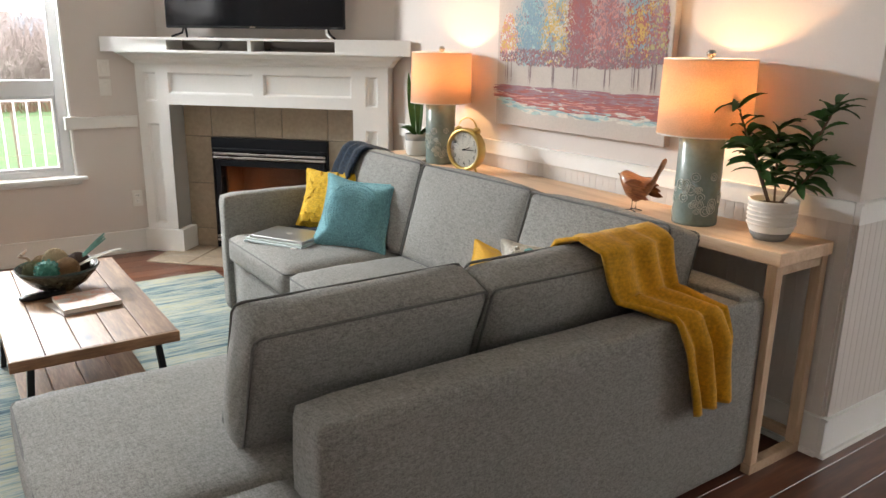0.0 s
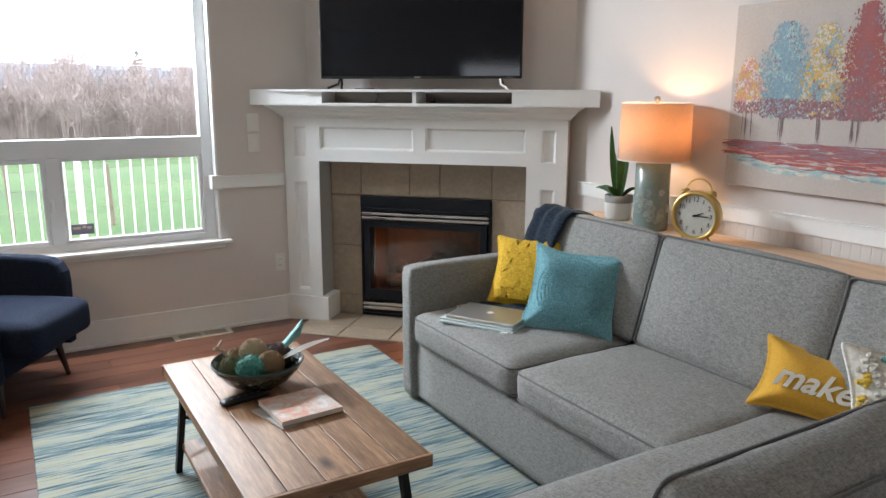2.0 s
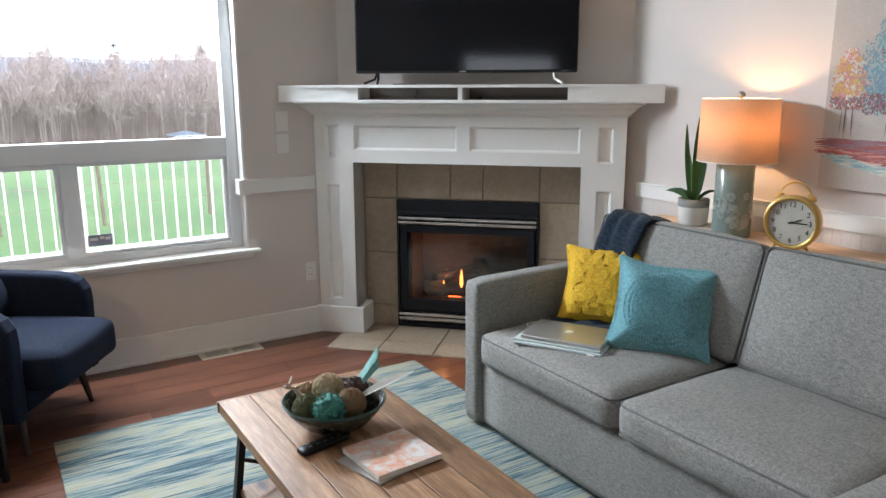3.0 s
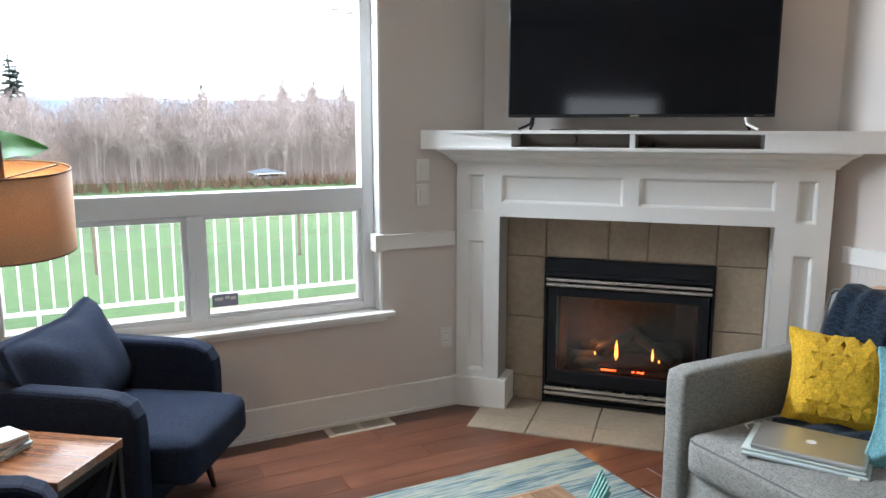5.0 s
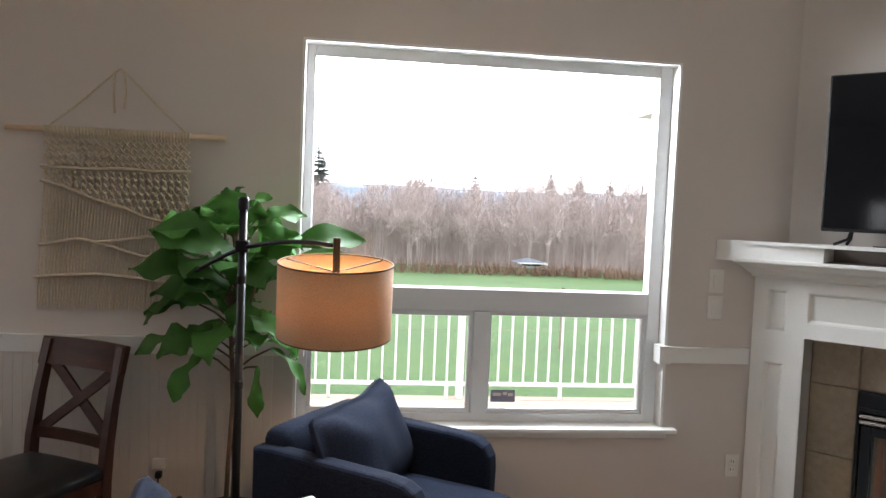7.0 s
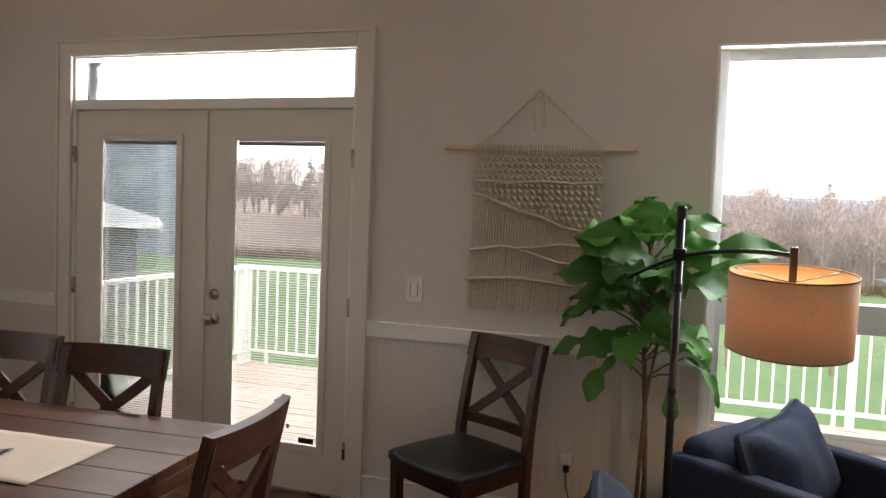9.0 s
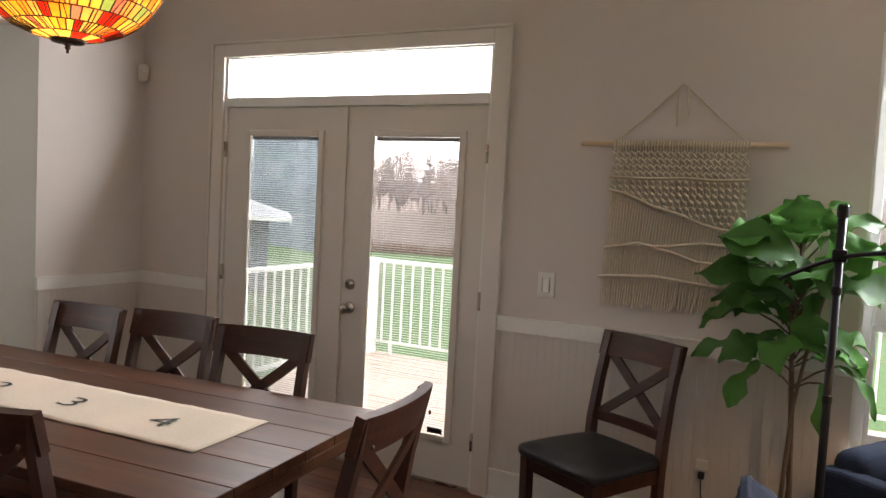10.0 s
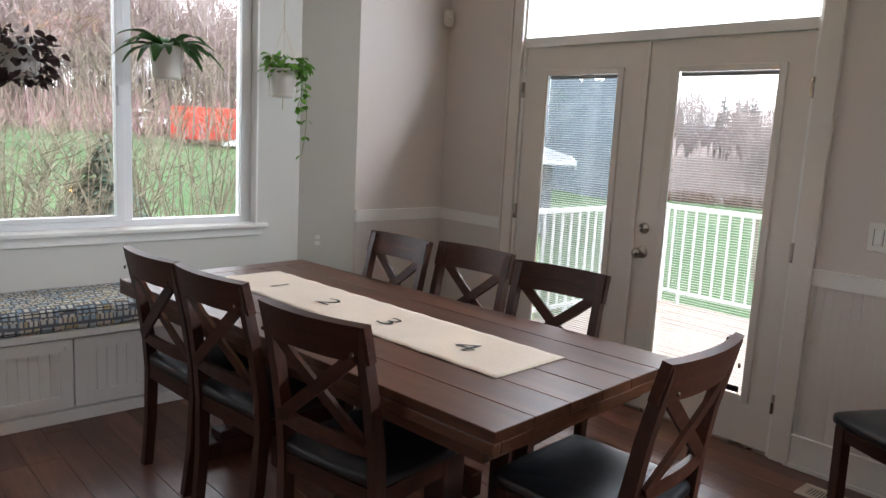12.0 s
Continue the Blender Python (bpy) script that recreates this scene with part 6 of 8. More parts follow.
# snake plant
sn = thing("snake_plant", pose(2.44, 4.15, 0.845), "small snake plant in a white and grey pot on the console", "plant")
part("pot", lathe([(0, 0), (0.058, 0), (0.066, 0.01), (0.07, 0.085), (0.07, 0.086)], 36), CERAM, sn, "", True)
part("pot_band", lathe([(0.07, 0.086), (0.071, 0.122), (0.062, 0.122), (0.06, 0.1), (0, 0.1)], 36), CONC, sn, "grey glazed rim band", True)
part("soil", lathe([(0, 0.112), (0.062, 0.108), (0.062, 0.1), (0, 0.1)], 24), SOIL, sn)
lv = bmesh.new()
for a, h, w, tilt in ((20, 0.42, 0.05, 0.03), (140, 0.36, 0.048, 0.10), (260, 0.3, 0.045, 0.16), (80, 0.25, 0.045, 0.2), (200, 0.14, 0.04, 0.6), (320, 0.12, 0.04, 0.7), (100, 0.15, 0.04, 0.9)):
    d = Vector((math.cos(radians(a)) * tilt, math.sin(radians(a)) * tilt, 1))
    leaf(lv, (0.015 * math.cos(radians(a)), 0.015 * math.sin(radians(a)), 0.105), d, h, w, 0.12 if tilt < 0.5 else 1.4, 0.3, 0, 8, radians(a))
part("leaves", lv, LEAFS, sn, "", True)
for i, (dx_, dz) in enumerate(((0.0, 0.0), (0.012, 0.012))):
    solo("book", box(-0.08, 0.08, -0.11, 0.11, 0, 0.0115, 0.002, 1), PAPER if i == 0 else mat("buff_cover", (0.52, 0.45, 0.36), 0.6), "thin closed book under the snake plant on the console", "book", m=pose(2.43 + dx_, 4.13 - dx_, 0.82 + dz, 0, 0, 8 + 6 * i))

# leafy plant at the console's end
dp = thing("potted_plant", pose(2.49, 1.935, 0.82), "bushy dracaena with narrow dark leaves in a white and grey pot", "plant")
part("pot", lathe([(0.07, 0.03), (0.078, 0.05), (0.082, 0.13), (0.084, 0.14), (0.074, 0.14), (0.072, 0.115), (0, 0.115)], 40), CERAM, dp, "white ribbed ceramic", True)
for z in (0.055, 0.07, 0.085, 0.1, 0.115):
    part("pot_rib", lathe([(0.0805, z), (0.0835, z + 0.003), (0.0805, z + 0.006)], 40), CERAM, dp)
part("pot_foot", lathe([(0, 0), (0.052, 0), (0.062, 0.012), (0.07, 0.03), (0, 0.03)], 40), CONC, dp, "", True)
part("soil", lathe([(0, 0.125), (0.072, 0.121), (0.072, 0.115), (0, 0.115)], 24), SOIL, dp)
lv, br = bmesh.new(), bmesh.new()
random.seed(8)
for bx, by, h, lean in ((0.0, 0.02, 0.36, (-0.07, 0.13)), (0.01, -0.02, 0.37, (0.06, -0.12)), (-0.02, 0.0, 0.22, (-0.12, 0.02)), (0.02, 0.01, 0.26, (0.05, 0.05)), (0.0, -0.01, 0.18, (0.0, -0.16))):
    pts = [(bx + lean[0] * f, by + lean[1] * f, 0.12 + h * f) for f in (0, 0.3, 0.6, 0.85)]
    tube(pts, 0.004, 5, br)
    for k in range(30):
        f = random.uniform(0.35, 0.95)
        a = random.uniform(0, 6.283)
        leaf(lv, (bx + lean[0] * f, by + lean[1] * f, 0.12 + h * f), (math.cos(a), math.sin(a), random.uniform(0.0, 1.2)), random.uniform(0.075, 0.125), random.uniform(0.026, 0.037), 1.0, 0.3, 0, 6, random.uniform(-0.8, 0.8))
part("stems", br, BARK, dp)
part("leaves", lv, LEAFD, dp, "", True)["kind"] = "stuff"


def hanging(y, z, label, kind, x=-5.10):
    h = thing("hanging_plant", pose(x, y, z), label, "plant", "plants hanging in the nook window")
    part("pot", lathe([(0, 0), (0.068, 0), (0.072, 0.012), (0.086, 0.15), (0.09, 0.152), (0.09, 0.165), (0.08, 0.165), (0.078, 0.14), (0, 0.14)], 32), CERAM, h, "white plastic pot", True)
    part("soil", lathe([(0, 0.15), (0.079, 0.146), (0.079, 0.14), (0, 0.14)], 20), SOIL, h)
    cd = bmesh.new()
    for k in range(3):
        a = 2.094 * k + 0.5
        tube([(0.088 * math.cos(a), 0.088 * math.sin(a), -0.005), (0.092 * math.cos(a), 0.092 * math.sin(a), 0.165), (0, 0, 0.42)], 0.0022, 5, cd)
    tube([(0, 0, 0.42), (0, 0, 2.40 - z)], 0.003, 5, cd)
    tube([(0.0, 0.0, -0.005), (0.0, 0.0, -0.07)], 0.004, 5, cd)
    part("cords", cd, COTTON, h, "thin cotton hanger cords")
    lv = bmesh.new()
    if kind == "staghorn":
        for k in range(22):
            a = 6.283 * k / 22 + random.uniform(-0.1, 0.1)
            leaf(lv, (0.03 * math.cos(a), 0.03 * math.sin(a), 0.15), (math.cos(a), math.sin(a), random.uniform(0.2, 1.3)), random.uniform(0.2, 0.32), random.uniform(0.045, 0.07), 1.6, 0.3, 0.12, 9, random.uniform(-0.4, 0.4))
        mt = LEAFD
    elif kind == "pothos":
        for k in range(70):
            a, r = random.uniform(0, 6.283), random.uniform(0.02, 0.12)
            leaf(lv, (r * math.cos(a), r * math.sin(a), random.uniform(0.14, 0.24)), (math.cos(a), math.sin(a), random.uniform(-0.2, 0.7)), random.uniform(0.06, 0.09), random.uniform(0.04, 0.055), 1.4, 0.2, 0, 5, random.uniform(-0.7, 0.7))
        vine = bmesh.new()
        for a, ln in ((1.0, 0.5), (1.9, 0.3), (0.2, 0.22)):
            pts = [(0.09 * math.cos(a) + 0.03 * f + 0.02 * math.sin(f * 9), 0.09 * math.sin(a) + 0.05 * math.sin(f * 3), 0.16 + 0.05 * math.sin(f * 3) - ln * f * f) for f in [i / 10 for i in range(11)]]
            tube(pts, 0.002, 4, vine)
            for p in pts[2:]:
                for q in range(2):
                    aa = random.uniform(0, 6.283)
                    leaf(lv, p, (math.cos(aa), math.sin(aa), -0.4), random.uniform(0.035, 0.06), random.uniform(0.028, 0.04), 1.0, 0.2, 0, 4)
        part("vines", vine, LEAFP, h)
        mt = LEAFP
    else:
        for k in range(240):
            a, e = random.uniform(0, 6.283), random.uniform(-0.9, 0.8)
            r = random.uniform(0.09, 0.17)
            leaf(lv, (r * math.cos(a) * math.cos(e), r * math.sin(a) * math.cos(e), 0.12 + 0.17 * math.sin(e)), (math.cos(a), math.sin(a), random.uniform(-0.8, 0.5)), random.uniform(0.04, 0.06), random.uniform(0.03, 0.04), 1.0, 0.2, 0, 4, random.uniform(-1, 1))
        mt = LEAFR
    part("leaves", lv, mt, h, "", True)["kind"] = "stuff"
    return h


random.seed(77)
hanging(3.33, 1.63, "hanging pot hidden by dark purple-brown trailing leaves", "dark")
hanging(4.02, 1.70, "white hanging pot with long arching dark green fronds", "staghorn")
hanging(4.71, 1.65, "white hanging pot with bright green trailing pothos", "pothos")

# ---------------------------------------------------------------- macrame hanging
mc = thing("macrame_hanging", pose(0, NY - 0.028, 0), "cream cotton macrame wall hanging on a birch dowel", "wall hanging")
part("dowel", tube([(-2.085, 0, 1.846), (-1.178, 0, 1.846)], 0.011, 12), DOWEL, mc, "", True)
part("hanger_cord", tube([(-1.928, -0.002, 1.846), (-1.80, 0.012, 1.96), (-1.64, 0.022, 2.115), (-1.632, 0.022, 2.122), (-1.62, 0.022, 2.115), (-1.47, 0.012, 1.97), (-1.33, -0.002, 1.846)], 0.0045, 6), COTTON, mc)
part("hanger_cord", tube([(-1.652, 0.018, 2.11), (-1.655, 0.018, 2.0), (-1.65, 0.018, 1.93)], 0.0045, 6), COTTON, mc)
part("hanger_cord", tube([(-1.612, 0.018, 2.11), (-1.605, 0.018, 2.02), (-1.612, 0.018, 1.95)], 0.0045, 6), COTTON, mc)
X0, X1 = -1.93, -1.325
NC = 46
cords, knots = bmesh.new(), bmesh.new()
random.seed(14)
slope = lambda x: 1.625 - (x - X0) / (X1 - X0) * 0.17 - 0.03 * math.sin((x - X0) / (X1 - X0) * 3.1)
for i in range(NC):
    x = X0 + (X1 - X0) * (i + 0.5) / NC
    zb = 1.075 + 0.03 * random.random()
    x2 = X0 - 0.02 + (X1 - X0 - 0.04) * (i + 0.5) / NC
    top = slope(x)
    pts = [(x + (x2 - x) * f + 0.002 * math.sin(9 * f + i), -0.006 + 0.004 * random.random(), top + (zb - top) * f) for f in (0, 0.25, 0.5, 0.75, 1)]
    tube(pts, 0.0045, 5, cords)
    tube([(x, -0.012, 1.86), (x, -0.012, 1.835), (x, -0.004, 1.815)], 0.006, 6, knots)
for r in range(4):
    z = 1.795 - r * 0.03
    for i in range(20):
        x = X0 + (X1 - X0) * (i + 0.5 + 0.5 * (r % 2)) / 20.5
        for s in (-1, 1):
            tube([(x - 0.014 * s, -0.004, z + 0.015), (x, -0.013, z), (x + 0.014 * s, -0.004, z - 0.015)], 0.0042, 5, knots)
z = 1.668
while z > 1.44:
    for i in range(20):
        x = X0 + (X1 - X0) * (i + 0.5) / 20 + 0.008 * math.sin(z * 90)
        if z > slope(x) + 0.012:
            tube([(x - 0.011, -0.003, z + 0.014), (x + 0.004, -0.016, z), (x + 0.008, -0.004, z - 0.016)], 0.0062, 6, knots)
            tube([(x + 0.011, -0.003, z + 0.012), (x - 0.002, -0.013, z - 0.002), (x - 0.006, -0.004, z - 0.018)], 0.0045, 5, knots)
    z -= 0.03
part("fringe", cords, COTTON, mc, "straight hanging cotton cords")["kind"] = "stuff"
part("knotwork", knots, COTTON, mc, "knotted cotton rows")["kind"] = "stuff"


def rope(pts, r=0.0075):
    part("rope", tube([(x, -0.018, z) for x, z in pts], r, 7), COTTON, mc, "", True)


rope([(X0 - 0.005, 1.688), (-1.75, 1.683), (-1.6, 1.69), (-1.45, 1.684), (X1 + 0.005, 1.692)])
rope([(X0 - 0.005, 1.628), (-1.85, 1.61), (-1.72, 1.555), (-1.6, 1.525), (-1.5, 1.485), (-1.42, 1.468), (X1 - 0.02, 1.462)])
rope([(X0 - 0.008, 1.354), (-1.87, 1.366), (-1.78, 1.385), (-1.71, 1.372), (-1.6, 1.385), (-1.5, 1.402), (-1.37, 1.395)])
rope([(-1.71, 1.372), (-1.62, 1.35), (-1.52, 1.318), (-1.44, 1.312), (-1.365, 1.325)])
rope([(X0 - 0.025, 1.216), (-1.86, 1.225), (-1.7, 1.236), (-1.55, 1.224), (-1.4, 1.206)])

# ---------------------------------------------------------------- stained-glass pendant over the table
LX, LY, LZ = -3.36, 4.165, 1.965
pl = thing("stained_glass_pendant", pose(LX, LY, LZ), "stained-glass bowl pendant lamp in amber, red and pink, lit", "lamp")
GLASS = [thin_cloth("amber_glass", (0.95, 0.42, 0.05), 0.75, 25), thin_cloth("yellow_glass", (0.98, 0.70, 0.14), 0.8, 25), thin_cloth("honey_glass", (0.96, 0.55, 0.16), 0.75, 25), thin_cloth("red_glass", (0.75, 0.03, 0.015), 0.75, 25), thin_cloth("rose_glass", (0.85, 0.30, 0.22), 0.75, 25), thin_cloth("green_glass", (0.35, 0.55, 0.18), 0.75, 25)]
bowl = [(0.055, 0.045), (0.115, 0.06), (0.175, 0.085), (0.225, 0.12), (0.265, 0.165), (0.295, 0.215), (0.31, 0.27)]
SEG = 42
random.seed(6)
came = bmesh.new()
for j, ((r0, z0), (r1, z1)) in enumerate(zip(bowl, bowl[1:])):
    off = 0.5 * (j % 2)
    for i in range(SEG if j else 12):
        n = SEG if j else 12
        a0_, a1_ = 6.28318 * (i + off) / n, 6.28318 * (i + 1 + off) / n
        P = [Vector((r * math.cos(a), r * math.sin(a), z)) for r, a, z in ((r0, a0_, z0), (r0, a1_, z0), (r1, a1_, z1), (r1, a0_, z1))]
        c = sum(P, Vector()) / 4
        bm = bmesh.new()
        vs = [bm.verts.new(c + (p - c) * 0.94) for p in P]
        bm.faces.new(vs)
        k = random.random()
        g = GLASS[0] if k < 0.24 else GLASS[1] if k < 0.58 else GLASS[2] if k < 0.80 else GLASS[3] if k < 0.88 else GLASS[4] if k < 0.96 else GLASS[5]
        if j in (2, 4) and i % 7 == 0:
            g = GLASS[3]
        bmesh.ops.solidify(bm, geom=bm.faces[:], thickness=0.003)
        part("glass_piece", bm, g, pl)
        tube([P[0], P[3]], 0.0028, 5, came)
        tube([P[3], P[2]], 0.0028, 5, came)
        if j == 0:
            tube([P[0], P[1]], 0.0028, 5, came)
        if j > 0 and random.random() < 0.6:
            tube([P[0].lerp(P[1], random.uniform(0.3, 0.7)), P[3].lerp(P[2], random.uniform(0.3, 0.7))], 0.0022, 5, came)
part("came", came, BRONZE, pl, "dark leading between the glass pieces")["kind"] = "stuff"
part("bottom_cap", lathe([(0, 0.03), (0.05, 0.036), (0.062, 0.046), (0.055, 0.05), (0, 0.052)], 28), BRONZE, pl, "", True)
part("finial", lathe([(0, 0), (0.006, 0.004), (0.004, 0.01), (0.01, 0.018), (0.008, 0.025), (0.018, 0.032), (0, 0.036)], 16), BRONZE, pl, "", True)
ch = bmesh.new()
for a in (0.5, 2.6, 4.7):
    tube([(0.305 * math.cos(a), 0.305 * math.sin(a), 0.27), (0.02 * math.cos(a), 0.02 * math.sin(a), 0.72)], 0.004, 6, ch)
tube([(0, 0, 0.72), (0, 0, TOP - LZ)], 0.008, 8, ch)
part("chain", ch, BRONZE, pl)
part("ceiling_canopy", lathe([(0, TOP - LZ), (0.07, TOP - LZ), (0.065, TOP - LZ - 0.02), (0.02, TOP - LZ - 0.035), (0, TOP - LZ - 0.035)], 24), BRONZE, pl)
part("bulb", lathe([(0, 0.15), (0.025, 0.165), (0.028, 0.19), (0.014, 0.23), (0, 0.24)], 14), glow("pendant_bulb", (1.0, 0.75, 0.45), 5.0), pl).visible_shadow = False
lamp("pendant_light", "POINT", pose(LX, LY, LZ + 0.2), 10.0, (1.0, 0.70, 0.40), radius=0.03)

# ---------------------------------------------------------------- clock, bird, bowl, magazines, remote
ck = thing("alarm_clock", pose(2.415, 3.63, 0.82, 0, 0, 285), "round antique-gold twin-bell style alarm clock on the console", "clock")
rotx = Matrix.Rotation(radians(90), 4, "X")


def facing(prof, z, seg=48):
    bm = lathe(prof, seg)
    bm.transform(Matrix.Translation((0, 0, z)) @ rotx)
    return bm


CZ = 0.118
part("case", facing([(0, -0.035), (0.09, -0.035), (0.108, -0.02), (0.112, 0.02), (0.108, 0.034), (0.098, 0.036), (0.092, 0.028), (0.092, 0.02), (0, 0.02)], CZ), GOLDM, ck, "", True)
part("dial", facing([(0, 0.0205), (0.0915, 0.0205), (0.0915, 0.022), (0, 0.022)], CZ), DIAL, ck, "aged cream dial")
for h in range(1, 13):
    a = radians(90 - 30 * h)
    words("numeral", str(h), 0.03, Matrix.Translation((0.073 * math.cos(a), -0.0225, CZ + 0.073 * math.sin(a))) @ rotx, INK, ck, 0.0003)
for a, ln, w in ((radians(90 - 67.5), 0.042, 0.005), (radians(90 - 90), 0.062, 0.004)):
    part("clock_pointer", bar((-0.012 * math.cos(a), -0.0245, CZ - 0.012 * math.sin(a)), (ln * math.cos(a), -0.0245, CZ + ln * math.sin(a)), 0.0015, w), INK, ck)
part("hub", facing([(0, 0.022), (0.006, 0.022), (0.005, 0.027), (0, 0.027)], CZ, 12), INK, ck)
part("crystal", facing([(0, 0.032), (0.09, 0.029), (0.09, 0.0285), (0, 0.0315)], CZ), PANE, ck).visible_shadow = False
for s in (-1, 1):
    part("bell", lathe([(0, 0.016), (0.012, 0.014), (0.02, 0.004), (0.021, 0), (0, 0)], 20), GOLDM, ck, "", True).matrix_local = pose(s * 0.062, 0, CZ + 0.1, 0, s * 30, 0)
    part("foot", tube([(s * 0.055, 0, CZ - 0.092), (s * 0.072, -0.004, 0.0)], 0.007, 8, None, 0.004), GOLDM, ck)
part("handle", tube([(0.06 * math.cos(a), 0, CZ + 0.105 + 0.058 * math.sin(a)) for a in [math.pi * i / 14 for i in range(15)]], 0.004, 8), GOLDM, ck, "", True)

bd = thing("wooden_bird", pose(2.43, 2.50, 0.82, 0, 0, 275), "carved wooden bird figurine on thin wire feet", "figurine")
bb = bmesh.new()
# body rows from breast to tail: (along, height, half-width, half-height)
spine = [(-0.075, 0.135, 0.004, 0.004), (-0.068, 0.133, 0.018, 0.02), (-0.05, 0.125, 0.032, 0.036), (-0.025, 0.105, 0.042, 0.05), (0.01, 0.092, 0.046, 0.054), (0.04, 0.098, 0.04, 0.045), (0.065, 0.112, 0.028, 0.03), (0.085, 0.135, 0.018, 0.018), (0.1, 0.165, 0.016, 0.012), (0.115, 0.195, 0.02, 0.011), (0.125, 0.218, 0.018, 0.008), (0.128, 0.225, 0.006, 0.004)]
rows = []
for x, z, w, h in spine:
    rows.append([bb.verts.new((x, w * math.cos(6.283 * k / 14), z + h * math.sin(6.283 * k / 14))) for k in range(14)])
for a, b in zip(rows, rows[1:]):
    for k in range(14):
        bb.faces.new((a[k], a[(k + 1) % 14], b[(k + 1) % 14], b[k]))
bb.faces.new(rows[0][::-1]), bb.faces.new(rows[-1])
BIRDW = wood("striped_carved_wood", (0.10, 0.03, 0.012), (0.27, 0.10, 0.035), (0.45, 0.20, 0.075), 0.35, 0, 3.0, 0.3)
part("body", bb, BIRDW, bd, "", True)
part("beak", lathe([(0.007, 0), (0.0, 0.022)], 8), BRONZE, bd).matrix_local = pose(-0.072, 0, 0.137, 0, -75, 0)
for s in (-1, 1):
    wg = bmesh.new()
    for k in range(4):
        leaf(wg, (-0.02 + 0.012 * k, s * 0.044, 0.115 - 0.012 * k), (1, s * 0.05, 0.25 - 0.12 * k), 0.085, 0.026, 0.1, 0.1, 0, 5, radians(80 * s))
    bmesh.ops.solidify(wg, geom=wg.faces[:], thickness=0.004)
    part("wing", wg, BIRDW, bd)
    part("wire_foot", tube([(0.0, s * 0.012, 0.05), (0.0, s * 0.015, 0.006), (-0.03, s * 0.02, 0.003)], 0.0022, 6), BLACKM, bd)
    part("wire_foot", tube([(0.0, s * 0.015, 0.006), (0.025, s * 0.022, 0.003)], 0.0022, 6), BLACKM, bd)

TZ = 0.444
bw = thing("fruit_bowl", pose(0.475, 3.86, TZ), "dark patterned glass bowl on the coffee table", "bowl")
part("bowl", lathe([(0, 0), (0.055, 0), (0.06, 0.006), (0.11, 0.035), (0.145, 0.075), (0.158, 0.1), (0.153, 0.1), (0.138, 0.075), (0.1, 0.04), (0.05, 0.012), (0, 0.01)], 44), mat("dark_mottled_glaze", (0.05, 0.052, 0.036), 0.25, 0.9, 40, 90, 0.2), bw, "", True)
part("rim_band", lathe([(0.158, 0.094), (0.161, 0.1), (0.157, 0.104), (0.152, 0.1)], 44), mat("dark_green_rim", (0.012, 0.04, 0.036), 0.3), bw)


def twine_ball(r, material, seed, turns=60):
    random.seed(seed)
    bm = bmesh.new()
    for k in range(turns):
        ax = Vector((random.gauss(0, 1), random.gauss(0, 1), random.gauss(0, 1))).normalized()
        u = ax.orthogonal().normalized()
        v = ax.cross(u)
        rr = r * random.uniform(0.96, 1.02)
        tilt = random.uniform(-0.35, 0.35)
        tube([ax * tilt * r + (u * math.cos(6.283 * i / 16) + v * math.sin(6.283 * i / 16)) * rr * math.sqrt(1 - tilt * tilt) for i in range(17)], 0.0016, 4, bm)
    bmesh.ops.create_icosphere(bm, subdivisions=2, radius=r * 0.93)
    return bm


TAN, TWI, GRN = mat("tan_twine", (0.40, 0.31, 0.19), 0.9, 0.3, 30, 200, 0.4), mat("brown_vine", (0.24, 0.15, 0.075), 0.9, 0.3, 30, 200, 0.4), mat("jade_rosettes", (0.06, 0.24, 0.19), 0.7, 0.25, 30, 120, 0.4)
DKB = mat("dark_pod", (0.06, 0.03, 0.022), 0.7, 0.3, 20, 90, 0.4)
for x, y, z, r, mt, nm, lb in ((0.0, 0.045, 0.115, 0.05, TAN, "twine_ball", "tan twine ball in the bowl"), (0.03, -0.055, 0.098, 0.047, TWI, "vine_ball", "brown vine ball in the bowl"), (-0.085, 0.01, 0.085, 0.045, mat("olive_moss", (0.13, 0.13, 0.06), 0.95, 0.4, 30, 200, 0.6), "moss_ball", "olive moss ball in the bowl"), (0.085, 0.03, 0.095, 0.045, DKB, "pod_ball", "dark brown pod ball in the bowl"), (-0.045, 0.09, 0.09, 0.04, TWI, "vine_ball", "brown vine ball in the bowl")):
    solo(nm, twine_ball(r, mt, int(r * 1000) + int(x * 100)), mt, lb, "decorative ball", "balls in the bowl", m=pose(0.475 + x, 3.86 + y, TZ + z))
gb = bmesh.new()
for k in range(70):
    zz = 1 - 2 * (k + 0.5) / 70
    aa = 2.39996 * k
    q = Vector((math.sqrt(1 - zz * zz) * math.cos(aa), math.sqrt(1 - zz * zz) * math.sin(aa), zz)) * 0.047
    m4 = Matrix.Translation(q) @ q.to_track_quat("Z", "Y").to_matrix().to_4x4()
    tor = lathe([(0.0065, 0), (0.0045, 0.004), (0.002, 0.001), (0, 0.003)], 7)
    tor.transform(m4)
    me = bpy.data.meshes.new("tmp")
    tor.to_mesh(me)
    tor.free()
    gb.from_mesh(me)
bmesh.ops.create_icosphere(gb, subdivisions=2, radius=0.046)
solo("rosette_ball", gb, GRN, "jade green ball of small rosettes in the bowl", "decorative ball", "balls in the bowl", m=pose(0.43, 3.795, TZ + 0.1))
rd = bmesh.new()
